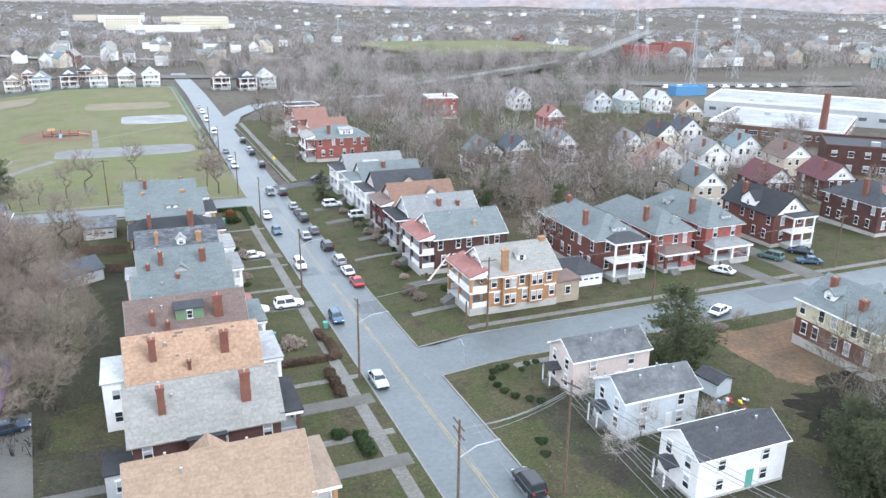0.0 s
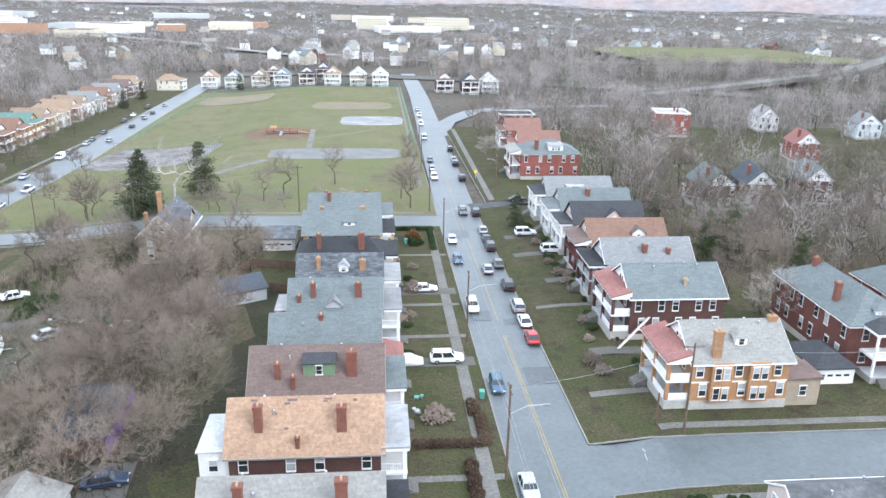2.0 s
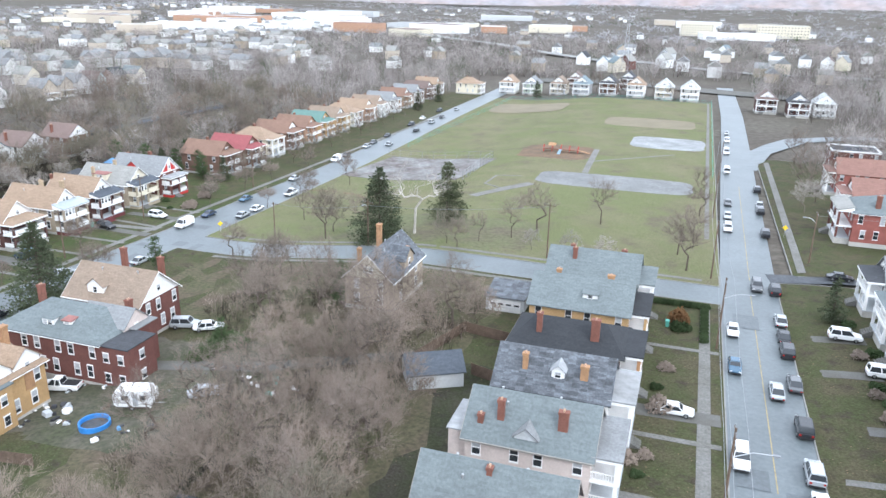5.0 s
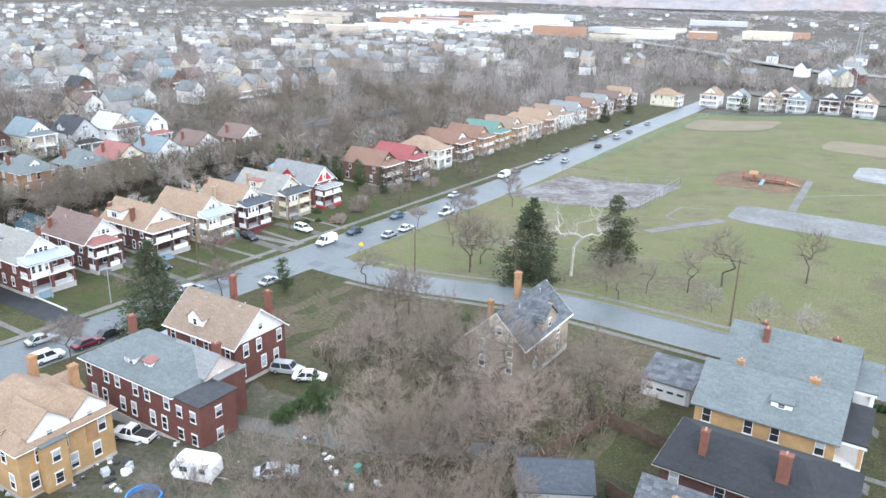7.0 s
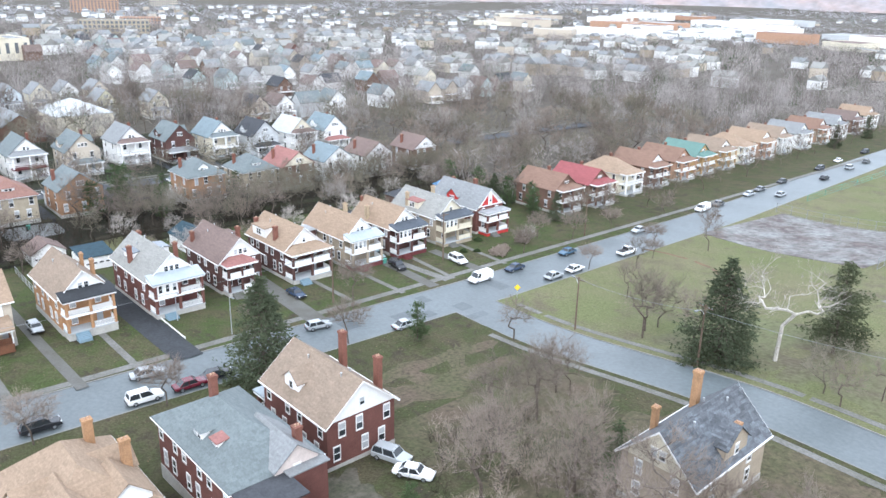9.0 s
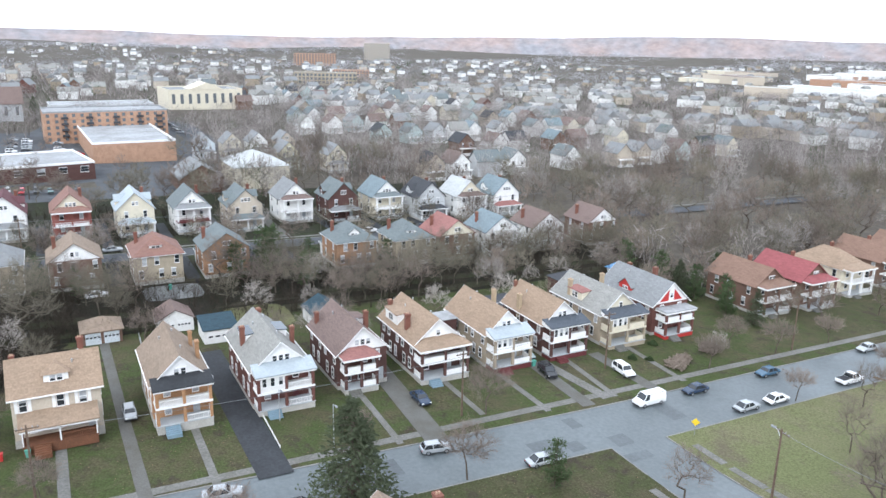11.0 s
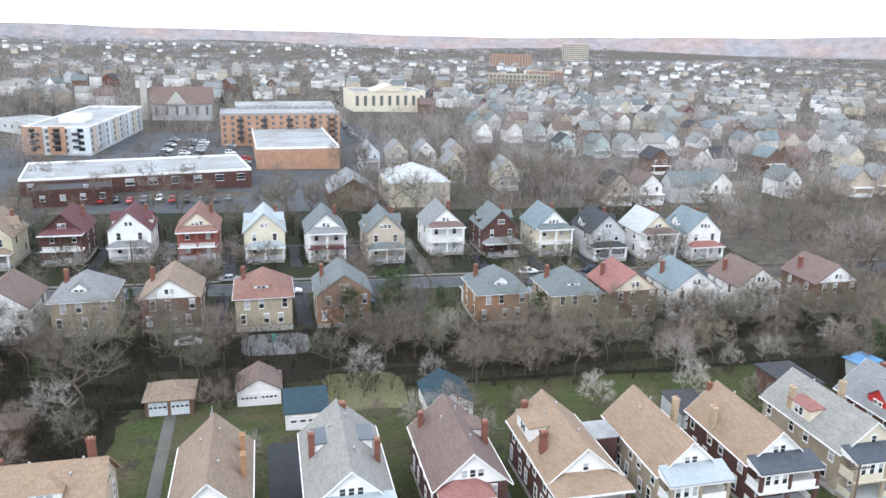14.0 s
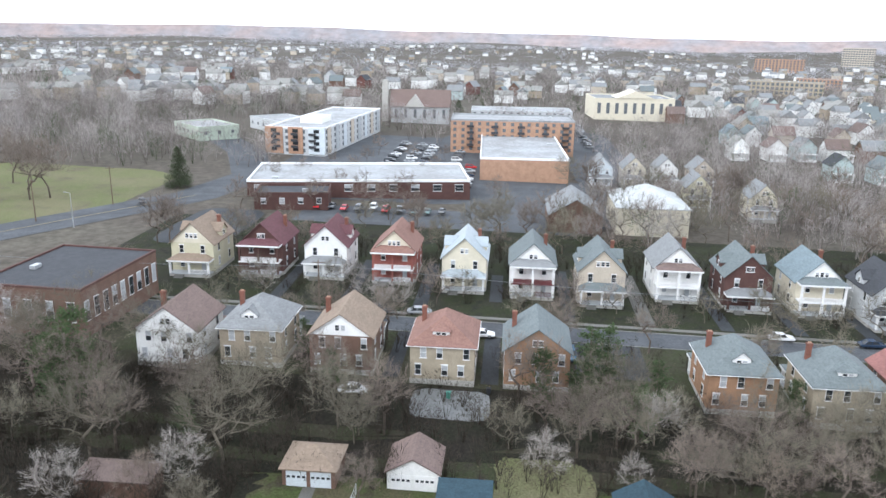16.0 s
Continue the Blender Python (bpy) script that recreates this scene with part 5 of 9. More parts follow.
# --- brick row on the side street (fronts to the south) ---
GB = "brick houses on the side street"
h = house(79.2, 121.4, 0, 9.4, 20.5, 7.2, 10.6, "b_red", "r_slate", "long red brick house with white stone lintels and two porches", kind="hip", joined=True, group=GB, zoff=0.2, wins=(2, 6, 3, 2), chim=((-3.4, -4.0, 11.6, "chim_red", .7, .9), (-1.0, 6.0, 11.8, "chim_red", .8, .8)),
          dorm=(("f", "hip", 0.6, 2.8, 1.4, "white", "r_slate", 2, 1.0),), pch=dict(floors=2, depth=3.2, roof="hip", rmat="r_dark", post="white", rail="white", w=6.8, off=0.6, base=1.0, postw=.3))
h = house(91.5, 121.2, 0, 8.4, 20.0, 7.0, 10.4, "b_salmon", "r_slate", "painted red brick house with a grey-green hip roof", kind="hip", joined=True, group=GB, zoff=0.2, wins=(3, 4, 4, 2), chim=((-3.0, -5.0, 11.4, "chim_red", .7, .9),),
          dorm=(("f", "hip", 0.9, 1.7, 1.2, "s_grey", "r_slate", 1, 1.2),), pch=dict(floors=1, depth=2.6, roof="hip", rmat="r_brown", post="b_red", rail="redpaint", w=7.0, base=0.9))
h = house(103.6, 121.6, 0, 8.6, 20.0, 7.0, 10.6, "b_salmon", "r_slate", "red brick house with a grey porch roof and white dormers", kind="hip", joined=True, group=GB, zoff=0.2, wins=(2, 4, 4, 2), chim=((-3.2, -4.0, 11.6, "chim_red", .8, .9),),
          dorm=(("f", "hip", 1.0, 2.2, 1.3, "white", "r_slate", 2, 0.9), ("l", "hip", 4.0, 1.8, 1.3, "s_grey", "r_slate", 1, 0.9)), pch=dict(floors=1, depth=3.0, roof="hip", rmat="r_greyb", post="white", rail="darkred", w=8.4, base=1.2))
h = house(122.8, 121.3, 0, 9.0, 15.0, 6.8, 10.4, "b_red", "r_black", "red brick house with a black roof, white gables and cross gable", joined=True, group=GB, zoff=0.2, wins=(2, 4, 4, 2), chim=((-2.0, 4.0, 11.6, "chim_red", .8, .8),),
          dorm=(("l", "gable", 0.5, 4.0, 1.5, "white", "r_black", 1, 0.3),), pch=dict(floors=2, depth=2.8, roof="flat", rmat="r_dark", post="white", rail="white", w=5.6, off=0.8, base=0.9, postw=.25))
h = house(151, 119.0, 0, 12.0, 15.0, 6.8, 10.4, "b_dark", "r_dark", "dark brick double house with white dormer", kind="hip", joined=True, group=GB, zoff=0.2, wins=(4, 4, 5, 2), chim=((-4.4, -2.0, 12.0, "chim_red", .8, 1.0), (3.4, -4.0, 12.0, "chim_red", .8, 1.0)),
          dorm=(("f", "hip", -0.4, 3.2, 1.6, "white", "r_rust", 3, 0.9),))
h = house(92.0, 70.0, -90, 13.4, 11.0, 6.4, 9.3, "b_red", "r_slate", "large house, yellow sided above and red brick below", kind="side", gable="s_yellow", joined=True, group=GB, wall2="s_yellow", wins=(5, 3, 3, 5), zoff=.6, chim=((-4.4, -1.8, 10.4, "chim_red", .8, .8), (2.0, -3.4, 9.6, "chim_red", .9, .8)),
          dorm=(("f", "gable", -3.0, 1.7, 1.2, "white", "r_slate", 1, 1.4), ("b", "gable", -2.0, 1.7, 1.2, "white", "r_slate", 1, 1.4)))
# --- houses behind the brick row ---
GN = "houses among the trees to the east"
rr_ = random.Random(9)
for (xx, yy, rot, wl, rf, lab) in ((95, 204, 180, "b_brown", "r_slate", "white-gabled brick house with a grey roof"), (107, 206, 172, "b_brown", "r_inky", "white-gabled house with a dark roof"), (124, 209, 172, "b_dark", "r_slate", "white-gabled house with a grey roof"),
                                   (141, 180, 160, "s_white", "r_rust", "white house with a rust roof"), (166, 214, 172, "s_cream", "r_dark", "cream house with a dark roof"), (182, 221, 165, "s_white", "r_inky", "white house with a blue-black roof"),
                                   (157, 180, 165, "s_white", "r_greyb", "white house with a pale grey roof"), (175, 185, 160, "s_white", "r_blue", "white house with a blue-grey roof"), (128, 168, 160, "s_pink", "r_rust", "pink house with a rust roof"),
                                   (146, 145, 165, "b_dark", "r_maroon", "dark brick house with a maroon roof and white gable"), (163, 142, 165, "b_dark", "r_maroon", "dark brick house with a dark maroon roof"), (128, 148, 165, "s_beige", "r_slate", "beige house with a grey roof"),
                                   (168, 122, 0, "b_dark", "r_brown", "dark red brick house with brown roof"), (176, 168, 165, "s_beige", "r_brown", "beige house with a brown roof"), (152, 264, 172, "b_salmon", "r_red", "red house with white eaves"), (214, 258, 160, "b_buff", "r_tan", "tan brick house with a tan roof"),
                                   (214, 303, 170, "s_mint", "r_pale", "pale mint house"), (228, 298, 170, "s_white", "r_pale", "white house"), (202, 308, 170, "s_blue", "r_greyb", "pale blue house"), (171, 328, 172, "s_white", "r_flatwhite", "white house with pale roof"), (144, 201, 165, "s_beige", "r_greyb", "beige house with a grey roof")):
    house(xx, yy, rot, rr_.uniform(7.6, 9), rr_.uniform(10, 13), 6.2, 9.8, wl, rf, lab, gable="white", group=GN, joined=True, zoff=0.1, wins=(0, 2, 2, 3), chim=((2.2, 2.0, 10.8, "chim_red"),),
          pch=dict(floors=1, depth=2.4, roof="hip", rmat=rf, post="white", rail="white"))

# --- west side: row facing the park street (fronts to the east) ---
GW = "houses along the western street"
h = house(-124.2, 123.2, 90, 10.8, 8.2, 7.0, 10.6, "s_beige", "r_tan", "beige sided house with a tan roof, dormer and wooden porch", kind="side", gable="s_beige", group=GW, zoff=0.5, shut=True, wins=(3, 2, 2, 2), chim=((-4.9, 1.2, 11.4, "chim_red", .6, .6), (3.6, 2.6, 12.2, "chim_red", .8, .6)),
          dorm=(("f", "hip", 0.2, 3.0, 1.3, "white", "r_tan", 2, 1.0),), pch=dict(floors=1, depth=2.6, roof="shed", rmat="r_tan", post="white", rail="deck", w=9.0, base=1.0, postw=.16, stepmat="deck", floor="deck", foot="deck", top=3.4, rise=1.3))
h = house(-126.2, 138.9, 90, 7.8, 14.2, 6.3, 10.0, "b_orange", "r_tan2", "orange brick house with white gable and two-storey porch", gable="white", group=GW, zoff=0.4, chim=((3.4, -1.5, 10.2, "chim_orange", .5, .9), (3.2, 3.2, 10.0, "chim_orange", .5, .8)), wins=(2, 4, 4, 2),
          pch=dict(floors=2, depth=2.6, roof="shed", rmat="r_black", post="b_orange", rail="white", w=7.6, base=1.0, stepmat="bluepaint", rise=.8))
h = house(-127.2, 153.4, 90, 8.8, 16.0, 6.3, 10.2, "b_red", "r_grey", "red brick house with sun-panelled dormers and pale porch roof", gable="white", group=GW, gwin=3, chim=((-3.6, 1.0, 10.6, "chim_red", .7, .8), (3.7, -1.4, 10.4, "chim_red", .6, .8), (0.6, 7.4, 10.9, "chim_red", .8, .8)), wins=(2, 4, 4, 2),
          dorm=(("l", "shed", 2.6, 3.6, 1.5, "white", "solar", 0, 1.0), ("r", "shed", 2.6, 3.6, 1.5, "white", "solar", 0, 1.0)), pch=dict(floors=2, depth=2.8, roof="shed", rmat="r_metal", post="b_red", rail="white", w=8.6, base=1.0, stepmat="bluepaint", enclosed=(0, 1), rise=.9))
h = house(-127.6, 167.0, 90, 8.4, 14.2, 6.3, 10.2, "b_dark", "r_mauve", "dark brick house with a brown roof and red balcony roof", gable="white", group=GW, gwin=3, chim=((3.4, 0.0, 10.6, "chim_red", .6, .9), (-3.4, 5.5, 9.6, "chim_red", .6, .8)), wins=(3, 4, 4, 2),
          dorm=(("r", "shed", 2.4, 3.2, 1.6, "white", "r_mauve", 1, 0.8),), pch=dict(floors=2, depth=2.4, roof="hip", rmat="r_red", post="b_dark", rail="white", w=5.6, off=-1.0, base=1.0, solid=1, top=6.1))
h = house(-127.0, 180.2, 90, 8.6, 14.4, 6.3, 10.0, "b_dark", "r_tan", "dark brick house with a tan roof and white balcony", gable="white", group=GW, gwin=1, chim=((-3.4, -2.4, 10.4, "chim_red", .8, .8), (-3.0, 5.8, 10.2, "chim_red", .7, .7)), wins=(2, 5, 4, 2),
          dorm=(("l", "shed", 3.0, 5.0, 2.2, "s_white", "r_tan", 2, 0.3),), pch=dict(floors=2, depth=3.0, roof="hip", rmat="r_tan", post="b_dark", rail="white", w=8.8, base=1.0, solid=1, stepmat="bluepaint", top=6.1))
block_on(h, 4.32, 8.0, 1.0, 5.0, 0.3, 6.0, "b_dark", "r_flatwhite")
h = house(-126.4, 193.1, 90, 7.8, 14.6, 6.3, 10.0, "b_tan", "r_tan", "tan brick house with a tan roof and white porch bay", gable="white", group=GW, chim=((3.4, 2.6, 11.0, "chim_tan", .6, .9),), wins=(2, 5, 4, 2),
          pch=dict(floors=2, depth=2.8, roof="shed", rmat="r_metal", post="b_tan", rail="white", w=7.6, base=1.0, stepmat="darkred", foot="darkred", enclosed=(0, 1), rise=.9, solid=1))
h = house(-126.4, 205.3, 90, 8.0, 13.6, 6.3, 10.0, "b_dark", "r_tan", "dark brick house with tan roof and dark porch roof", gable="white", group=GW, chim=((-3.8, 1.5, 10.0, "chim_tan", .6, 1.0), (-1.2, 7.0, 10.6, "chim_red", .5, .6)), wins=(2, 4, 4, 2),
          pch=dict(floors=2, depth=2.8, roof="shed", rmat="r_inky", post="b_dark", rail="white", w=8.0, base=1.0, stepmat="darkred", foot="darkred", enclosed=(0, 1), rise=.8, solid=1))
h = house(-127.6, 219.0, 90, 8.8, 15.6, 6.3, 10.0, "b_tan", "r_grey", "cream brick house with a red dormer roof", gable="s_cream", group=GW, gwin=1, chim=((-3.8, 3.0, 10.6, "chim_tan", .6, .8), (3.6, 2.4, 11.0, "chim_tan", .6, .8)), wins=(2, 4, 4, 2),
          dorm=(("l", "shed", 1.0, 4.4, 1.9, "s_cream", "r_red", 2, 0.4),), pch=dict(floors=2, depth=2.8, roof="shed", rmat="r_inky", post="b_buff", rail="s_cream", w=8.6, base=0.9, enclosed=(0, 1), rise=.8, solid=1, foot="b_buff"))
h = house(-128.0, 232.0, 90, 9.0, 16.0, 6.4, 10.4, "b_red", "r_greyb", "red brick house with red and white gables", gable="white", group=GW, gwin=1, chim=((3.8, 1.0, 11.2, "chim_red", .7, .9), (2.0, 7.0, 10.8, "chim_red", .7, .8)), wins=(2, 4, 4, 2),
          dorm=(("l", "gable", 1.0, 3.8, 1.0, "redpaint", "r_greyb", 2, 0.5),), pch=dict(floors=2, depth=3.0, roof="flat", rmat="r_flatwhite", post="b_red", rail="white", w=7.2, base=0.9, solid=1, foot="redpaint", top=5.6))
for u in (-1, 1):
    part("gable_panel", MB().prism([(u * .7, 6.75), (u * 2.9, 6.75), (u * .7, 9.0)], 'y', -8.09, -8.02), M["redpaint"], h, "bright red gable panel")
for (xx, yy, wl, rf, gb, lab) in ((-128, 262, "b_brown", "r_russet", "b_brown", "brown brick house with a brown roof among trees"), (-127, 275, "b_brown", "r_scarlet", "b_brown", "brick house with a bright red roof"), (-130, 293, "s_cream", "r_tan", "s_cream", "large cream house with a tan hip roof"),
                                  (-131, 309, "b_brown", "r_russet", "white", "dark brick house with a rust roof"), (-131, 324, "b_peach", "r_russet", "b_peach", "brown brick house"), (-132, 338, "b_yellow", "r_green", "b_yellow", "yellow brick house with a green roof"),
                                  (-132.5, 353, "b_yellow", "r_tan2", "white", "yellow brick house"), (-133, 368, "s_cream", "r_tan", "white", "cream house with tan roof"), (-133, 384, "b_peach", "r_tan", "white", "orange brick house"), (-134, 400, "s_white", "r_tan2", "white", "white house"),
                                  (-134, 418, "s_white", "r_greyb", "white", "white house with a grey roof"), (-135, 438, "b_peach", "r_russet", "white", "red brick house"), (-136, 458, "s_white", "r_greyb", "white", "white house"), (-137, 480, "b_brown", "r_brown", "white", "brown brick house"),
                                  (-140, 505, "s_white", "r_tan", "white", "white house"), (-118, 520, "s_cream", "r_tan", "white", "cream house"),
                                  (-127, 104, "s_white", "r_tan", "white", "white house with tan roof"), (-127, 88, "b_red", "r_greyb", "white", "red brick house")):
    house(xx, yy, 90, 9.2, 13.5, 6.4, 9.9, wl, rf, lab, gable=gb, group=GW, joined=True, kind="hip" if "hip" in lab or wl == "s_cream" else "front", wins=(2, 3, 0, 0), chim=((3.0, 2.0, 10.8, "chim_red"),),
          pch=dict(floors=2, depth=2.6, roof="hip", rmat=rf, post="white" if wl[0] == "s" else wl, rail="white", w=8.4))
# north side of the park
for i, (xx, yy, wl, rf) in enumerate(((-97, 541, "s_white", "r_tan"), (-82, 541, "s_palegreen", "r_greyb"), (-65, 541, "s_cream", "r_tan2"), (-49, 528, "s_grey", "r_blue"), (-33, 525, "b_brown", "r_dark"), (-17, 522, "s_white", "r_tan"), (-1, 519, "s_cream", "r_pale"), (13, 517, "s_white", "r_pale"), (64, 468, "b_dark", "r_dark"), (76, 472, "s_white", "r_pale"), (50, 476, "b_dark", "r_brown"),
                                          (-25, 560, "b_dark", "r_dark"), (-60, 575, "b_brown", "r_brown"))):
    house(xx, yy, 0, 10, 11, 6.6, 10.6, wl, rf, {"s_white": "white house with broad gable facing the park", "s_cream": "cream house facing the park"}.get(wl, "old house facing the park"), gable="white", group="houses north of the park", joined=True, wins=(3, 0, 0, 0), pch=dict(floors=2, depth=2.5, roof="hip", rmat=rf, post="white", rail="white"))

# --- interior of the western block: near the dirt yard ---
GI = "houses on the western street's near side"
h = house(-66.0, 120.8, -90, 11.0, 13.2, 6.4, 10.4, "b_yellow", "r_tan", "orange-yellow brick house with tan hip roof and white gables", kind="hip", cut=4.4, group=GI, zoff=0.4, wins=(2, 3, 3, 3), chim=((-3.0, -4.0, 11.6, "chim_orange", .9, .7), (-4.6, 1.6, 11.4, "chim_orange", .9, .7)),
          dorm=(("b", "gable", 1.8, 4.8, 1.2, "white", "r_tan", 1, 0.05), ("b", "gable", -2.9, 4.2, 1.2, "white", "r_tan", 1, 0.05), ("l", "gable", -0.5, 4.0, 1.2, "white", "r_tan", 0, 0.1), ("r", "gable", 1.0, 4.0, 1.2, "white", "r_tan", 0, 0.1)))
block_on(h, 0.6, 3.4, 6.62, 7.6, 0.2, 6.2, "b_yellow", "r_slate", wn_=((2.0, 7.62, 4.6, 180), (2.0, 7.62, 1.9, 180)))
part("boarded_window", MB().box(-3.6, 6.6, 3.6, -2.2, 6.66, 6.0), M["chim_orange"], h, "plywood board over a window")
h = house(-64.2, 136.6, -90, 9.8, 17.4, 6.7, 10.0, "b_red", "r_slate", "long red brick house with a grey roof beside the yard", kind="hip", cut=6.0, group=GI, zoff=0.6, wins=(2, 4, 6, 2), chim=((-3.4, 7.2, 10.4, "chim_red", .8, .8), (-0.5, -5.4, 12.0, "chim_red", .8, .8)),
          dorm=(("r", "hip", -0.6, 2.0, 1.2, "white", "r_slate", 2, 1.2), ("r", "shed", 2.4, 1.5, 0.9, "white", "r_red", 1, 1.6), ("b", "gable", -2.0, 5.0, 0.8, "s_pink", "r_greyb", 1, -0.6)))
block_on(h, -0.6, 4.9, 8.72, 13.4, -1.0, 6.5, "b_red", "r_dark", wn_=((2.2, 13.42, 4.9, 180), (2.2, 13.42, 1.9, 180), (4.92, 12.2, 4.9, 90), (4.92, 12.2, 1.9, 90), (4.92, 9.8, 4.9, 90), (4.92, 9.8, 1.9, 90)))
block_on(h, -4.9, -0.62, 8.72, 10.4, -1.0, 6.7, "b_red", "r_greyb")
h = house(-67.4, 150.6, -90, 9.6, 14.0, 6.4, 10.4, "b_red", "r_tan2", "red brick house with a tan roof, white gables and tall chimneys", group=GI, zoff=0.6, gable="white", gwin=1, wins=(2, 5, 4, 3), chim=((-4.0, -2.4, 12.6, "chim_red", .7, .9), (-4.2, 4.6, 11.8, "chim_red", .7, .9)),
          dorm=(("r", "gable", -1.6, 3.0, 1.4, "white", "r_tan2", 1, 0.8),), pch=dict(floors=1, depth=2.5, roof="flat", rmat="r_metal", post="b_red", rail="white"))
h = house(-30.4, 172.0, 0, 8.4, 14.4, 5.7, 9.7, "b_tan", "r_oldslate", "derelict tan brick house with a broken slate roof", gable="s_cream", group=GI, gwin=2, wins=(2, 2, 2, 2), chim=((-2.6, 3.6, 12.2, "chim_orange", .8, .8), (3.4, 1.6, 9.4, "chim_orange", .6, .8), (-3.9, -2.0, 9.4, "chim_orange", .6, .7)),
          dorm=(("r", "gable", 0.6, 4.4, 1.6, "b_tan", "r_oldslate", 1, 0.1),))


# --- garages and sheds ---
def garage(x, y, rot, w, d, eave, ridge, wall, roof, label, doors=2, kind="front", doormat="white", name="garage"):
    z = float(g(x, y)) + LAWN
    h = thing(name, pose(x, y, z, 0, 0, rot), label, "garage" if name == "garage" else "shed", "garages and sheds")
    part("wall", MB().box(-w / 2, -d / 2, -0.6, w / 2, d / 2, eave), M[wall], h)
    rb = MB()
    if kind == "front":
        gable_roof(rb, w, d, eave, ridge, 0.3)
        for s in (-1, 1):
            part("gable", MB().prism([(-w / 2, eave + .003), (w / 2, eave + .003), (0, ridge - .02)], 'y', s * (d / 2 + 0.02), s * (d / 2 - 0.15)), M[wall], h)
    elif kind == "hip":
        hip_roof(rb, w, d, eave, ridge, 0.35)
    elif kind == "shed":
        rb.slab((-w / 2 - .25, d / 2 + .2, ridge), (-w / 2 - .25, -d / 2 - .25, eave + .1), (w / 2 + .25, -d / 2 - .25, eave + .1), (w / 2 + .25, d / 2 + .2, ridge), 0.12)
    part("roof", rb, M[roof], h)
    dw = (w - 0.5 * (doors + 1)) / max(1, doors)
    for i in range(doors):
        xa = -w / 2 + 0.5 + i * (dw + 0.5)
        db = MB()
        for k in range(4):
            db.box(xa, -d / 2 - 0.05, 0.02 + k * 0.53, xa + dw, -d / 2 + 0.02, 0.02 + k * 0.53 + 0.5, 0)
        for k in range(4):
            wx = xa + dw * (k + 0.5) / 4
            db.box(wx - dw * 0.08, -d / 2 - 0.06, 1.2, wx + dw * 0.08, -d / 2 - 0.04, 1.5, 1)
        part("garage_door", db, [M[doormat], M["glass"]], h)
    return h


garage(-157.6, 130.9, 90, 6.6, 6.0, 2.5, 4.2, "b_brown", "r_tan2", "low garage with a tan hip roof and grey doors", 2, "hip", "s_blue")
garage(-158.8, 143.6, 90, 6.4, 6.2, 2.5, 4.3, "s_white", "r_mauve", "white double garage with a brown roof", 2)
garage(-150.4, 150.2, 90, 6.0, 6.0, 2.6, 3.6, "s_white", "r_navy", "white garage with a blue-grey lean-to roof", 1, "shed")
garage(-150.5, 171.0, 90, 6.6, 8.0, 2.7, 4.6, "s_white", "r_navy", "white garage with a blue-grey roof", 1)
garage(-141.6, 206.2, 90, 5.0, 6.0, 2.6, 3.3, "s_grey", "r_dark", "dark garage behind the houses", 1, "shed")
garage(-145.0, 226.0, 90, 6.0, 8.0, 4.6, 6.2, "b_dark", "r_dark", "small brick building behind the houses", 0, "hip")
garage(71.4, 112.0, 0, 5.6, 7.6, 2.5, 4.3, "s_white", "r_dark", "white garage with a dark hip roof", 1, "hip")
garage(-12.6, 145.4, -60, 5.6, 7.4, 2.3, 4.0, "s_grey", "r_inky", "grey shed with a dark slate roof", 0, name="shed")
h = garage(-22.0, 102.6, 0, 5.8, 10.6, 2.6, 3.6, "pole", "r_dark", "low dark wooden shed with one wall painted purple", 0, "shed", name="shed")
part("painted_wall", MB().box(2.9, -5.3, -.5, 2.96, 5.3, 2.55), M["purple"], h, "purple painted boards")
garage(-23.4, 84.6, 0, 8.0, 7.0, 2.5, 4.3, "s_grey", "r_grey", "grey garage with a grey roof", 1)
garage(-9.2, 175.4, 0, 6.4, 6.4, 2.5, 3.4, "s_grey", "r_oldslate", "garage with a worn patchy roof", 1, "shed")
garage(65.4, 69.0, 10, 2.8, 3.2, 2.1, 2.8, "s_blue", "r_dark", "small pale blue garden shed", 0, name="shed")
garage(-150.6, 109.0, 90, 9.0, 4.0, 2.6, 2.9, "b_brown", "r_brown", "old carport with a dull brown flat roof", 0, "shed", name="shed")

# --- second row, backs to the camera (fronts to the west) ---
GR2 = "second row of houses"
row2 = [(-187.5, 101.0, "s_white", "r_mauve", "front", "white"), (-190.0, 113.6, "b_tan", "r_greyb", "hip", "white"), (-189.6, 128.4, "b_brown", "r_tan2", "front", "white"), (-188.4, 144.6, "b_buff", "r_rust", "hip", "white"), (-188.6, 159.2, "b_ochre", "r_slate", "front", "b_ochre"),
        (-185.6, 189.2, "b_ochre", "r_slate", "hip", "white"), (-183.6, 203.4, "b_buff", "r_slate", "hip", "white"), (-184.0, 215.6, "b_brown", "r_red", "front", "s_cream"), (-184.0, 229.0, "s_white", "r_blue", "front", "white"), (-184.0, 243.6, "s_white", "r_mauve", "front", "white"), (-184, 262, "b_brown", "r_mauve", "front", "white")]
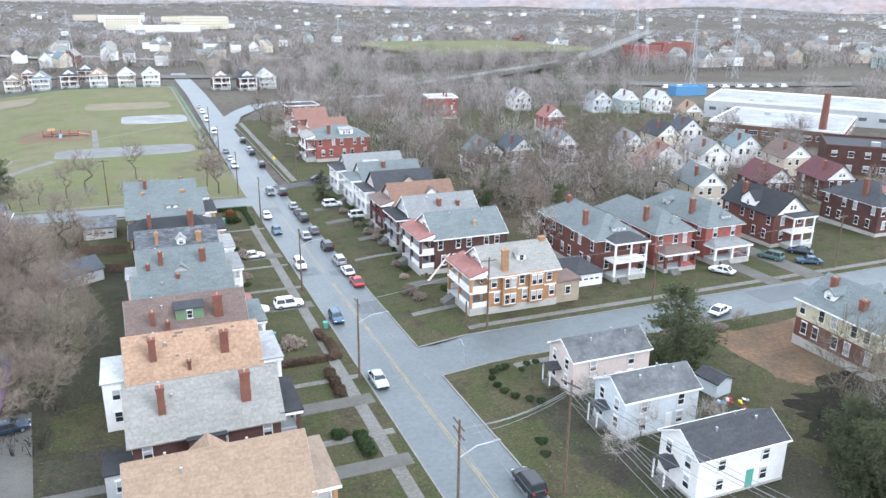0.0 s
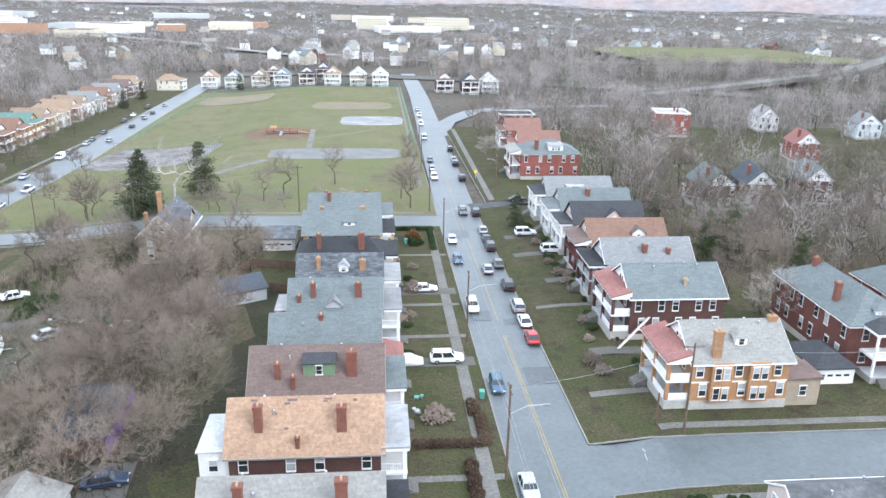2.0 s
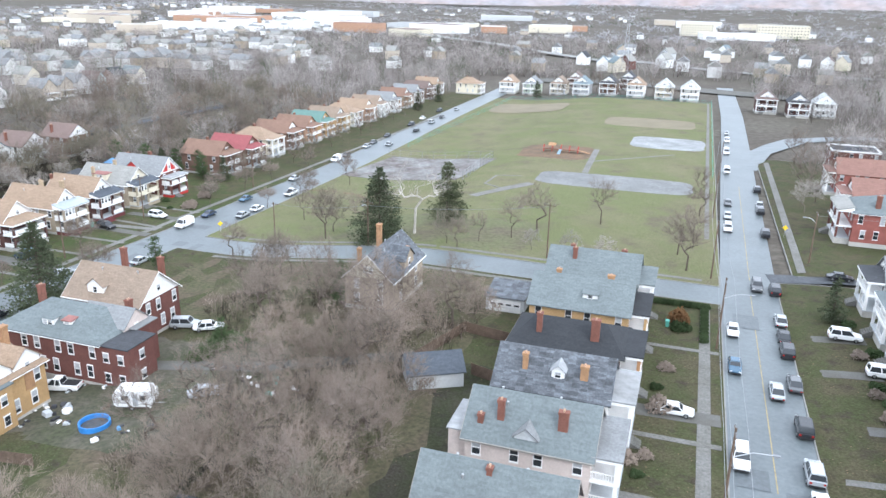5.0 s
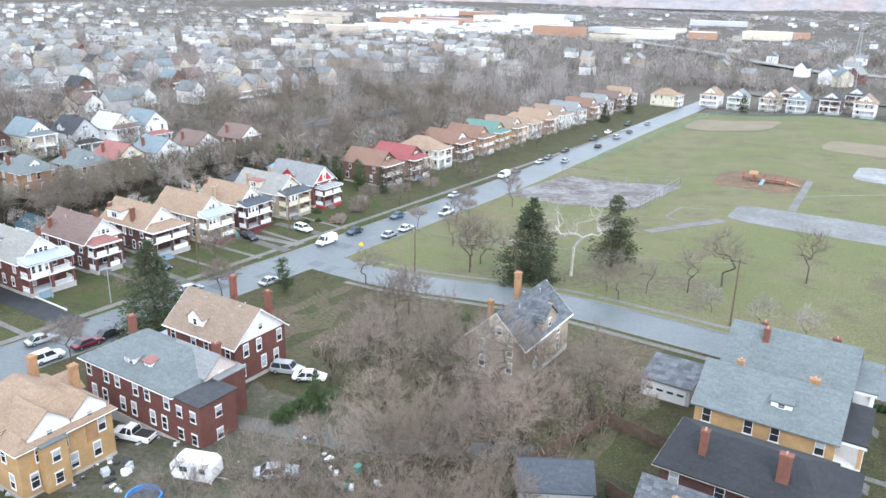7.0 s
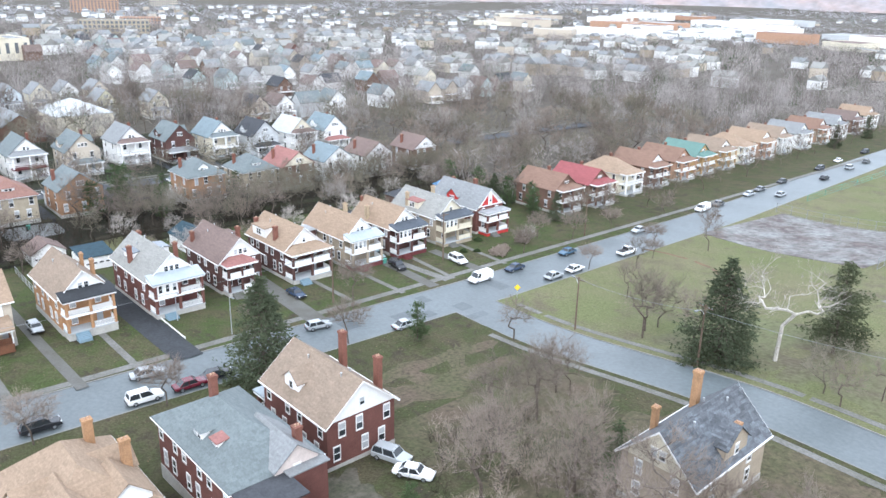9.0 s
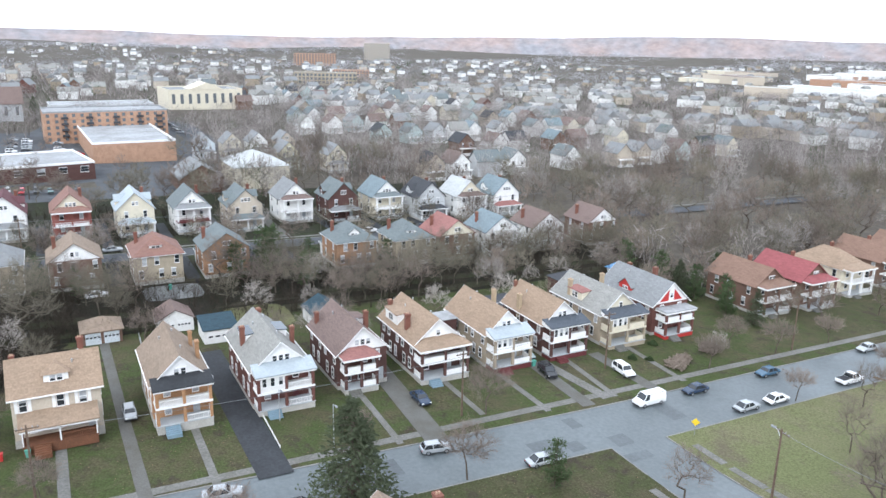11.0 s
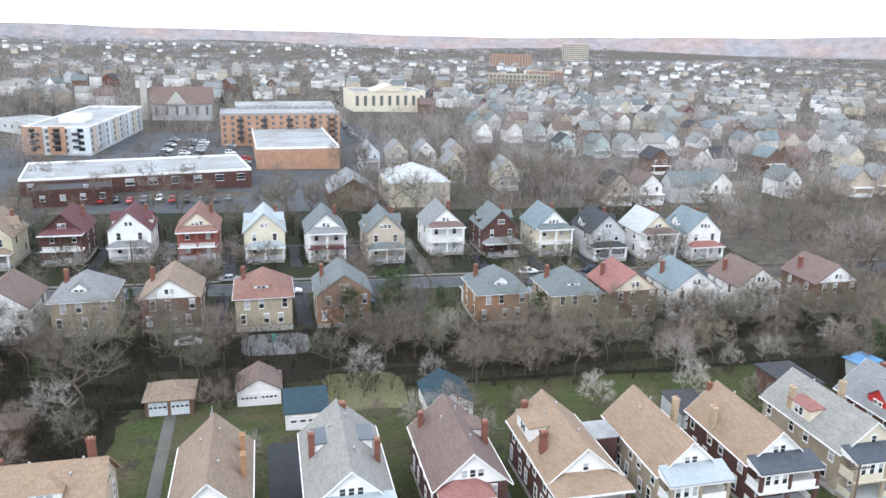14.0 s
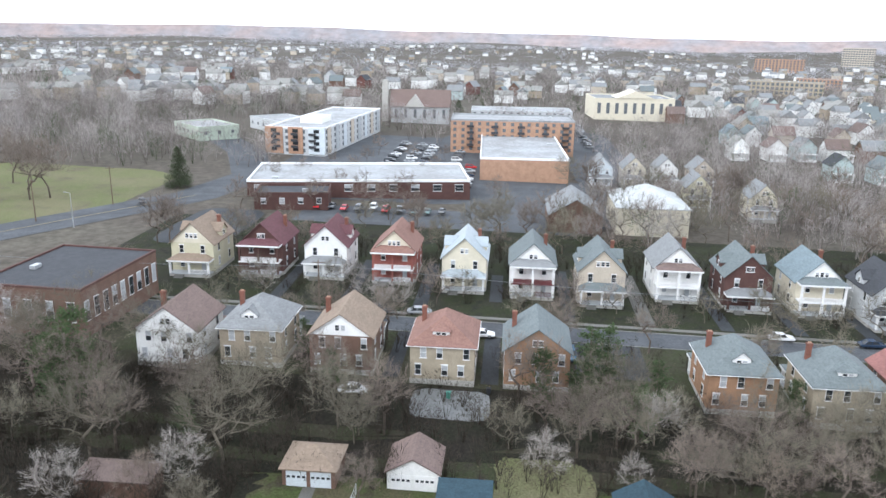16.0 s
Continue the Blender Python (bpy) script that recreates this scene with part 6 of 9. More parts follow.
for i, (xx, yy, wl, rf, kd, gb) in enumerate(row2):
    house(xx, yy, -90, 10.0, 11.0, 6.4, 10.0, wl, rf, {"front": "gabled house of the second row, seen from behind", "hip": "hip-roofed house of the second row"}[kd] + (", ochre brick" if wl == "b_ochre" else ", white walls" if wl == "s_white" else ", brick walls"), kind=kd, gable=gb, group=GR2, joined=True, wins=(0, 2, 2, 3), cut=4.2,
          chim=((3.6, -2.0, 10.6, "chim_red"),), dorm=(("b", "gable" if i % 3 else "hip", 0.3, 2.6, 1.3, "white", rf, 2, 1.1),) if kd == "hip" else (), pch=dict(floors=1, depth=2.4, roof="hip", rmat=rf, post="white", rail="white"))
# --- third row, fronts to the east ---
GR3 = "third row of houses"
row3 = [(-234, 86.0, "s_yellow", "r_tan2", "s_cream", "r_tan2"), (-237, 100.4, "b_dark", "r_maroon", "b_dark", "r_maroon"), (-238, 114.4, "s_white", "r_maroon", "s_white", "r_greyb"), (-237.5, 129.6, "b_salmon", "r_rust", "s_cream", "r_rust"), (-234.5, 145.0, "s_cream", "r_metal", "s_cream", "white"), (-233.4, 159.4, "s_white", "r_slate", "s_white", "r_greyb"),
        (-231.0, 173.4, "s_beige", "r_slate", "s_beige", "r_slate"), (-237.0, 189.6, "s_white", "r_greyb", "s_white", "r_mauve"), (-233.4, 203.2, "b_dark", "r_slate", "b_dark", "r_greyb"), (-232.8, 217.0, "s_cream", "r_blue", "s_white", "r_slate"), (-227.0, 229.4, "s_grey", "r_dark", "s_grey", "r_dark"), (-226.0, 242.6, "s_white", "r_pale", "s_cream", "r_brown"), (-225.0, 255.4, "s_white", "r_blue", "s_white", "r_red")]
for i, (xx, yy, wl, rf, gb, pr) in enumerate(row3):
    house(xx, yy, 90, 9.4, 12.0, 7.0, 11.4, wl, rf, "narrow tall gabled house with a %s porch" % ("two-storey" if i % 2 else "wide"), gable=gb, group=GR3, joined=True, wins=(2, 2, 2, 0), chim=((2.8, 3.0, 11.8, "chim_red"),), gwin=2 if i % 3 else 3,
          dorm=(("r", "gable", 1.0, 3.6, 1.4, wl, rf, 1, 0.2), ("l", "gable", 1.0, 3.6, 1.4, wl, rf, 1, 0.2)) if i % 2 == 0 else (), pch=dict(floors=1 + i % 2, depth=2.5, roof="hip", rmat=pr if pr != "white" else "r_metal", post="white" if wl[0] == "s" else wl, rail="darkred" if i == 5 else "white", w=8.8))

# ---- trees ----
def conifer_meshes(seed, height, radius, needle, n=3600, start=0.06, airy=0.0, droop=0.35, power=0.75, leaf=0.34):
    """A tapering stem with boughs, clad in many small sprays of needles."""
    r = random.Random(seed)
    wood = MB().cyl((0, 0, -0.8), (0, 0, height * 0.97), height * 0.018, 0.03, 6)
    tv, tf = [], []
    boughs = []
    for k in range(int(46 + n * .02)):
        u = start + (1 - start) * r.random() ** 1.25
        a = r.uniform(0, 2 * math.pi)
        body = (1 - u) ** power * (0.72 + 0.28 * min(1, (u - start) / 0.18)) + 0.03
        reach = radius * body * (1 + 0.16 * math.sin(3 * a + 9 * u + seed) + r.uniform(-.16, .12) - airy * r.random())
        z = height * u
        tip = Vector((math.cos(a) * reach, math.sin(a) * reach, z - droop * reach * 0.45))
        boughs.append((Vector((0, 0, z)), tip, reach))
        if reach > 0.7:
            wood.tube((0, 0, z), tip, 0.05, 0.0, 3)
    total = sum(b[2] + .4 for b in boughs)
    for p, tip, reach in boughs:
        for _ in range(int(n * (reach + .4) / total)):
            t = 1 - 0.85 * r.random() ** 1.5
            c = p.lerp(tip, t) + Vector((r.gauss(0, .34), r.gauss(0, .34), r.gauss(0, .26))) * (0.5 + reach * .22)
            s = leaf * r.uniform(.6, 1.3)
            d1 = ((tip - p).normalized() + Vector((r.gauss(0, .7), r.gauss(0, .7), r.gauss(.1, .5)))).normalized()
            d2 = d1.cross(Vector((r.gauss(0, 1), r.gauss(0, 1), r.gauss(0, 1)))).normalized()
            k = len(tv)
            tv += [c - d1 * s * .6, c + d2 * s * .36, c + d1 * s, c - d2 * s * .36]
            tf += [(k, k + 1, k + 2), (k, k + 2, k + 3)]
    return wood.mesh("trunk", [M["bark"]]), np_mesh("crown", [tuple(v) for v in tv], tf, [M[needle]])


def shrub_mesh(seed, n, ma, flat=0.7, size=0.16):
    """A bush one metre in radius made of many small leaves."""
    r = random.Random(seed)
    tv, tf = [], []
    for _ in range(n):
        a, b = r.uniform(0, 2 * math.pi), r.uniform(-0.3, 1.0)
        rad = r.uniform(0.55, 1.0) * (1 + 0.18 * math.sin(3 * a + seed))
        c = Vector((math.cos(a) * math.sqrt(max(0, 1 - b * b)) * rad, math.sin(a) * math.sqrt(max(0, 1 - b * b)) * rad, flat * (0.35 + b * rad * 0.8)))
        d1 = Vector((r.gauss(0, 1), r.gauss(0, 1), r.gauss(0, 1))).normalized()
        d2 = d1.orthogonal().normalized()
        s = size * r.uniform(.6, 1.4)
        k = len(tv)
        tv += [c - d1 * s, c + d2 * s * .6, c + d1 * s, c - d2 * s * .6]
        tf += [(k, k + 1, k + 2), (k, k + 2, k + 3)]
    return np_mesh("foliage", [tuple(v) for v in tv], tf, [M[ma]])


def tree_template(name, meshes, label, category="tree", group="", l2=""):
    t = thing(name, pose(0, 0, -400), label, category, group)
    part("trunk", meshes[0], None, t)
    part("crown", meshes[1], None, t, l2)
    return t


def crown_tree_meshes(seed, height, width, nodes, per, bark, twigmat, thin=0.026, foot=0.26, gnarl=0.22, stout=1.0, flat=0.62, twig=0.085):
    """A spreading tree: limbs reach out one from another into a rounded crown and end in sprays of fine twigs."""
    r = random.Random(seed)
    zc, rz = height * (1 - (1 - foot) * .5), height * (1 - foot) * .5
    goals = []
    while len(goals) < nodes:
        v = Vector((r.uniform(-1, 1), r.uniform(-1, 1), r.uniform(-1, 1)))
        lump = 1 + .16 * math.sin(3 * math.atan2(v.y, v.x) + seed) + .1 * math.sin(5 * v.z + seed * 2)
        if .3 < v.length < lump and not (v.z < -.35 and Vector((v.x, v.y)).length < .5):
            goals.append(Vector((v.x * width, v.y * width, zc + rz * (v.z if v.z > 0 else v.z * flat))))
    top = Vector((r.uniform(-.2, .2), r.uniform(-.2, .2), height * foot))
    pts, par, deg = [Vector((0, 0, -.8)), top], [-1, 0], [0, 0]
    goals.sort(key=lambda p: (p - top).length)
    for q in goals:
        best = min(range(1, len(pts)), key=lambda i: (pts[i] - q).length * (1 + .25 * deg[i]) + (3.0 if pts[i].z > q.z + .6 else 0) + .05 * (pts[i] - top).length)
        a = pts[best]
        mid = (a + q) / 2 + Vector((r.gauss(0, 1), r.gauss(0, 1), r.gauss(.35, .8))) * gnarl * (q - a).length * .5
        deg[best] += 1
        pts += [mid, q]
        par += [best, len(pts) - 2]
        deg += [0, 0]
    load = [1.0] * len(pts)
    for i in range(len(pts) - 1, 0, -1):
        load[par[i]] += load[i]
    rad = [max(.014, height * .02 * stout * (w / load[1]) ** .58) for w in load]
    wood = MB()
    wood.tube(pts[0], pts[1], rad[1] * 1.25, rad[1], 7)
    for i in range(2, len(pts)):
        wood.tube(pts[par[i]], pts[i], min(rad[par[i]], rad[i] * 1.3), rad[i] if deg[i] or i % 2 == 0 else 0.0, 5 if load[i] > 14 else 3)
    tv, tf = [], []
    heart = Vector((0, 0, height * (foot + .12)))
    for i in range(2, len(pts)):
        out = (pts[i] - heart).normalized()
        along = (pts[i] - pts[par[i]]).normalized()
        for _ in range(per if i % 2 else per // 2):
            dd = (out * .7 + along * .6 + Vector((r.gauss(0, .42), r.gauss(0, .42), r.gauss(.15, .36)))).normalized()
            q = pts[i].lerp(pts[par[i]], r.random() * .8) if r.random() < .6 else pts[i]
            ln = height * twig * r.uniform(.5, 1.5)
            w = dd.cross(Vector((r.gauss(0, 1), r.gauss(0, 1), r.gauss(0, 1)))).normalized() * (thin * r.uniform(.6, 1.2))
            bend = q + dd * ln * .55
            end = bend + (dd + Vector((r.gauss(0, .28), r.gauss(0, .28), r.gauss(.1, .2)))).normalized() * ln * .5
            k = len(tv)
            tv += [q - w, q + w, bend + dd * ln * .1, bend - w * .7, bend + w * .7, end]
            tf += [(k, k + 1, k + 2), (k + 3, k + 4, k + 5)]
            for _ in range(2):
                e2 = bend + (dd + Vector((r.gauss(0, .5), r.gauss(0, .5), r.gauss(0, .4)))).normalized() * ln * .7
                k = len(tv)
                tv += [bend - w * .5, bend + w * .5, e2]
                tf.append((k, k + 1, k + 2))
    return wood.mesh("trunk", [M[bark]]), np_mesh("crown", [tuple(v) for v in tv], tf, [M[twigmat]])


TREES = {
    "bare1": ("bare_tree", crown_tree_meshes(1, 12, 4.6, 110, 8, "bark", "twig", .02, gnarl=.16, stout=.8, twig=.12), "bare winter tree with a wide crown"),
    "bare2": ("bare_tree", crown_tree_meshes(2, 13, 3.7, 110, 8, "bark", "twig", .02, foot=.3, gnarl=.14, stout=.8, twig=.12), "bare winter tree, upright crown"),
    "pink": ("bare_tree", crown_tree_meshes(3, 9.0, 4.5, 150, 11, "thicketbark", "twigpink", .019, .12, .2, .6, twig=.13), "dense thicket tree of many brown-grey stems"),
    "pink2": ("bare_tree", crown_tree_meshes(8, 8.0, 4.1, 150, 11, "thicketbark", "twigpink", .019, .1, .2, .6, twig=.13), "dense bushy tree with brown-grey twigs"),
    "grey": ("bare_tree", crown_tree_meshes(5, 10.5, 4.2, 120, 9, "limbbark", "twiggrey", .019, .2, .16, .7, twig=.12), "bare grey tree with fine twigs"),
    "sparse": ("bare_tree", crown_tree_meshes(6, 11, 3.0, 60, 7, "bark", "twig", .02, .3, .1, .62, twig=.15), "sparse bare street tree"),
    "pale": ("bare_tree", crown_tree_meshes(7, 13, 5.4, 60, 4, "palebark", "twiggrey", .018, .36, .2, .8, twig=.13), "pale-barked bare tree with crooked limbs"),
    "limby": ("bare_tree", crown_tree_meshes(12, 11, 4.6, 110, 8, "limbbark", "twigolive", .02, .16, .22, .66, twig=.13), "bare tree of crooked olive-grey limbs"),
    "mossy": ("bare_tree", crown_tree_meshes(14, 11.5, 4.0, 110, 8, "limbbark", "twigolive", .02, .2, .2, .66, twig=.13), "tall bare tree with pale grey limbs"),
    "round": ("bare_tree", crown_tree_meshes(10, 6, 2.2, 120, 11, "bark", "twig", .012, .3, .1, .7, twig=.14), "small round bare street tree"),
    "spruce": ("evergreen_tree", conifer_meshes(1, 14, 5.2, "needle", 9000, 0.05, 0, .45, .82, .30), "dark dense evergreen tree"),
    "pine": ("pine_tree", conifer_meshes(2, 16, 6.2, "needle2", 7600, 0.12, .5, .1, .55, .34), "tall pine with layered boughs"),
    "cedar": ("evergreen_tree", conifer_meshes(6, 11, 5.2, "needle2", 7600, 0.04, .3, -.3, .36, .30), "broad dark green cedar with several stems"),
    "fir": ("evergreen_tree", conifer_meshes(3, 8, 2.4, "needle", 1900, 0.05, 0, .2, .85, .26), "small dark pointed fir tree"),
    "ivytree": ("ivy_tree", conifer_meshes(4, 11, 3.2, "ivy", 2600, 0.1, .5, -.4, .36, .28), "tree wrapped in green ivy"),
}
FAR_MESHES = {"bare1": (21, 12, 4.8, "bark", "twig"), "bare2": (22, 13, 3.9, "bark", "twig"), "pink": (23, 9, 4.6, "thicketbark", "twigpink"), "pink2": (28, 8, 4.4, "thicketbark", "twigpink"), "grey": (25, 10.5, 4.4, "limbbark", "twiggrey"),
              "sparse": (26, 11, 3.3, "bark", "twig"), "limby": (32, 11, 4.8, "limbbark", "twigolive"), "mossy": (34, 11.5, 4.2, "limbbark", "twigolive"), "round": (30, 6, 2.5, "bark", "twig")}
FAR_MESHES = {k: crown_tree_meshes(v[0], v[1], v[2], 52, 6, v[3], v[4], .045, .18, .12, .7, twig=.16) for k, v in FAR_MESHES.items()}
templates = {}
FAR_TREES = {}


def tree(kind, x, y, s=1.0, rz=None, sz=1.0, group=""):
    nm, ms, lab = TREES[kind]
    z = float(g(x, y)) + LAWN - 0.05 + float(far_height(np.float64(x), np.float64(y)))
    m = pose(x, y, z, 0, 0, rnd.uniform(0, 360) if rz is None else rz) @ Matrix.Diagonal((s, s, s * sz, 1))
    if kind in FAR_MESHES and (x < -206 or x > 100 or y > 262):
        FAR_TREES.setdefault(kind, []).append(m)
        return None
    if kind not in templates:
        templates[kind] = tree_template(nm, ms, lab, "tree", group)
        templates[kind].matrix_basis = m
        return templates[kind]
    t = templates[kind]
    made = thing(nm, m, lab, "tree", group)
    part("trunk", ms[0], None, made)
    part("crown", ms[1], None, made)
    return made


GT = "bare trees in the middle of the block"
# the thicket between the rows
for k, x, y, s in (("pink", -27, 86, 1.0), ("pink2", -33, 93, 1.0), ("pink", -29, 100, .95), ("pink", -30, 113, .9), ("bare1", -37, 118, .8), ("bare2", -16, 96, .7), ("bare2", -14, 122, .9), ("pink", -22, 128, .95), ("pink2", -17, 132, .95), ("pink", -24, 138, 1.0),
                   ("bare2", -20, 141, 1.0), ("pink2", -27, 145, 1.0), ("pink", -21, 150, 1.05), ("bare2", -26, 153, 1.0), ("pink2", -19, 157, .9), ("bare1", -30, 131, .9), ("bare2", -33, 124, .85), ("bare1", -28, 162, .95), ("pink", -24, 166, .9), ("bare2", -42, 152, .95), ("bare1", -45, 158, .9), ("bare2", -38, 162, .9),
                   ("bare2", -34, 156, .85), ("bare1", -56, 168, .75), ("bare2", -52, 172, .8), ("bare2", -15, 162, .9), ("pink2", -12, 166, .8), ("pink", -30, 139, .85), ("bare1", -22, 118, .9), ("bare2", -26, 122, .9), ("pink2", -36, 146, .9), ("bare2", -16, 111, .8), ("bare2", -20, 72, .8), ("bare2", -30, 74, 1.0)):
    tree(k, x, y, s, group=GT)
for k, x, y, s in (("pink", -14, 96, 1.05), ("pink2", -25, 99, 1.15), ("limby", -10.5, 105, 1.0), ("pink2", -15, 115, 1.05), ("pink", -13, 124, 1.05), ("pink2", -14, 136, 1.0), ("pink", -24, 110, 1.1), ("pink2", -34, 84, 1.2), ("pink", -38, 97, 1.2), ("pink", -26, 117, 1.1), ("pink2", -20, 91, 1.0)):
    tree(k, x, y, s, group=GT)
tree("ivytree", -36, 166, .7)
tree("ivytree", -46, 146, .45)
# corner lot and park
for k, x, y, s in (("sparse", -57, 178, .75), ("sparse", -55.5, 180, .8), ("sparse", -53.5, 180.5, .7), ("ivytree", -83.2, 178.4, .65), ("bare1", -73.4, 190.8, .62), ("sparse", -59, 206, 1.1), ("sparse", -49.7, 205, 1.0), ("bare1", -60.5, 209, .7), ("pale", -39.3, 210.5, 1.25), ("sparse", -18, 214, .8), ("bare1", -13.7, 221, .9),
                   ("sparse", -1, 233, 1.0), ("bare2", 19, 206, .8), ("bare1", 17, 216, .75), ("sparse", -24, 209, .6), ("limby", -60, 212, .9), ("limby", -30, 205, .7), ("sparse", -82, 238, .7), ("sparse", -79, 262, .75), ("sparse", -73, 222, .7), ("bare1", 20, 226, .7), ("bare1", 21, 250, .7), ("bare2", 21, 275, .6), ("grey", 3, 205, .5), ("grey", -4, 206, .5), ("grey", -12, 207, .45), ("bare1", -27, 203, .5)):
    tree(k, x, y, s, group="park trees")
for k, x, y, s in (("bare1", -112, 268, .7), ("bare2", -110, 284, .7), ("limby", -113, 301, .7), ("bare1", -112, 317, .7), ("mossy", -114, 331, .7), ("bare2", -113, 346, .75), ("bare1", -115, 361, .7), ("limby", -116, 377, .7), ("bare1", -117, 392, .75), ("mossy", -118, 410, .8), ("bare2", -118, 428, .8), ("bare1", -119, 448, .8), ("bare1", -120, 470, .8), ("fir", -116, 252, 1.0), ("fir", -119, 431, 1.2), ("fir", -121, 470, 1.3), ("fir", -75, 520, 1.3),
                   ("bare1", -58, 515, .8), ("bare2", -25, 513, .8), ("bare1", 4, 508, .7), ("bare1", -8, 532, .9), ("bare2", -42, 540, .9)):
    tree(k, x, y, s, group="trees along the far street")
tree("spruce", -45.4, 205.2, 1.24, sz=.93)
tree("pine", -34.6, 219.5, .92)
tree("spruce", -86.0, 152.2, 1.22, sz=.96)
# street trees of the western street
for x, y, s in ((-88.6, 138.8, 1.2), (-89.4, 169.2, 1.3), (-89.4, 122.6, 1.2), (-105.4, 120.6, .95), (-103.9, 180.4, 1.35), (-88.2, 229.7, .95), (-88.6, 254, 1.0), (-88.8, 279.8, 1.0), (-103.4, 226, 1.1), (-103.4, 243, 1.2), (-103.2, 258, 1.0), (-103.4, 282, 1.0), (-84, 247, .8), (-104, 160, .8)):
    tree("round", x, y, s, group="street trees")
# east
for k, x, y, s in (("cedar", 65.6, 77.0, 1.05), ("limby", 76, 58, 1.2), ("limby", 74, 50, 1.2), ("cedar", 73, 47, .9)):
    tree(k, x, y, s)
for k, x, y, s in (("grey", 73, 128, .9), ("bare1", 70, 138, .9), ("bare2", 78, 146, 1.0), ("bare1", 74, 156, 1.0), ("pink", 84, 152, .9), ("bare2", 90, 164, 1.0), ("grey", 80, 168, .9), ("bare1", 98, 172, 1.0), ("bare2", 106, 160, 1.0), ("grey", 114, 170, 1.0), ("bare1", 122, 158, .9), ("bare2", 72, 176, 1.0),
                   ("grey", 96, 186, .9), ("bare1", 84, 186, 1.0), ("bare1", 110, 188, 1.0), ("bare2", 128, 182, 1.0), ("grey", 138, 176, .9), ("bare2", 74, 200, 1.0), ("bare1", 82, 214, 1.1), ("bare2", 94, 222, 1.1), ("bare1", 108, 226, 1.1), ("grey", 122, 222, 1.0), ("bare2", 136, 216, 1.1), ("bare1", 76, 226, 1.0),
                   ("bare2", 86, 56, .9), ("grey", 76, 50, .9), ("bare2", 74, 42, 1.0), ("bare1", 84, 46, 1.0), ("grey", 68, 34, 1.0), ("grey", 48.4, 70.4, .5), ("grey", 44.6, 60, .42), ("grey", 57, 60.2, .5), ("sparse", 110, 66, .9), ("bare1", 104, 60, .9), ("pink2", 84, 84.6, .3), ("pink", 77, 84.8, .3),
                   ("grey", 46, 262, .8), ("bare1", 50, 275, .9), ("bare2", 48, 290, .9), ("grey", 52, 305, 1.0), ("bare1", 58, 318, 1.0), ("bare2", 50, 330, .9), ("grey", 66, 345, 1.1), ("bare1", 76, 335, 1.1), ("bare2", 80, 310, 1.1), ("grey", 86, 295, 1.1), ("bare1", 92, 280, 1.1), ("bare2", 80, 262, 1.0), ("bare1", 100, 300, 1.2), ("bare2", 105, 270, 1.1), ("grey", 112, 285, 1.1)):
    tree(k, x, y, s, group="bare trees to the east")
tree("ivytree", 76, 162, .9), tree("ivytree", 79, 158, 1.0), tree("ivytree", 88, 148, .8), tree("spruce", 74, 186, .55), tree("ivytree", 72, 152, .7)
tree("fir", 42.2, 186.4, 1.0)
tree("spruce", 70, 44, .8), tree("pine", 66, 38, .6)
tree("ivytree", 70, 262, .6)
tree("cedar", 64.5, 45.5, .75), tree("cedar", 68, 50.5, .7), tree("grey", 50, 63, .45), tree("grey", 53, 81.6, .4)
# gully behind the western gardens
gr = random.Random(21)
kinds = ("bare2", "limby", "bare2", "mossy", "bare1", "limby", "bare1")
HOMES = [tuple(o.matrix_basis.translation)[:2] for o in bpy.data.objects if o.parent is None and o.name.split(".")[0] in ("house", "garage", "shed", "duplex", "apartment_house")]


def scatter(n, x0, x1, y0, y1, lo, hi, kinds_, group, gap=8.0):
    """Trees over a stretch of ground, clear of the houses."""
    made = 0
    for _ in range(n * 6):
        x, y = gr.uniform(x0, x1), gr.uniform(y0, y1)
        if made < n and all((x - a) ** 2 + (y - b) ** 2 > gap * gap for a, b in HOMES):
            tree(gr.choice(kinds_), x, y, gr.uniform(lo, hi), group=group)
            made += 1


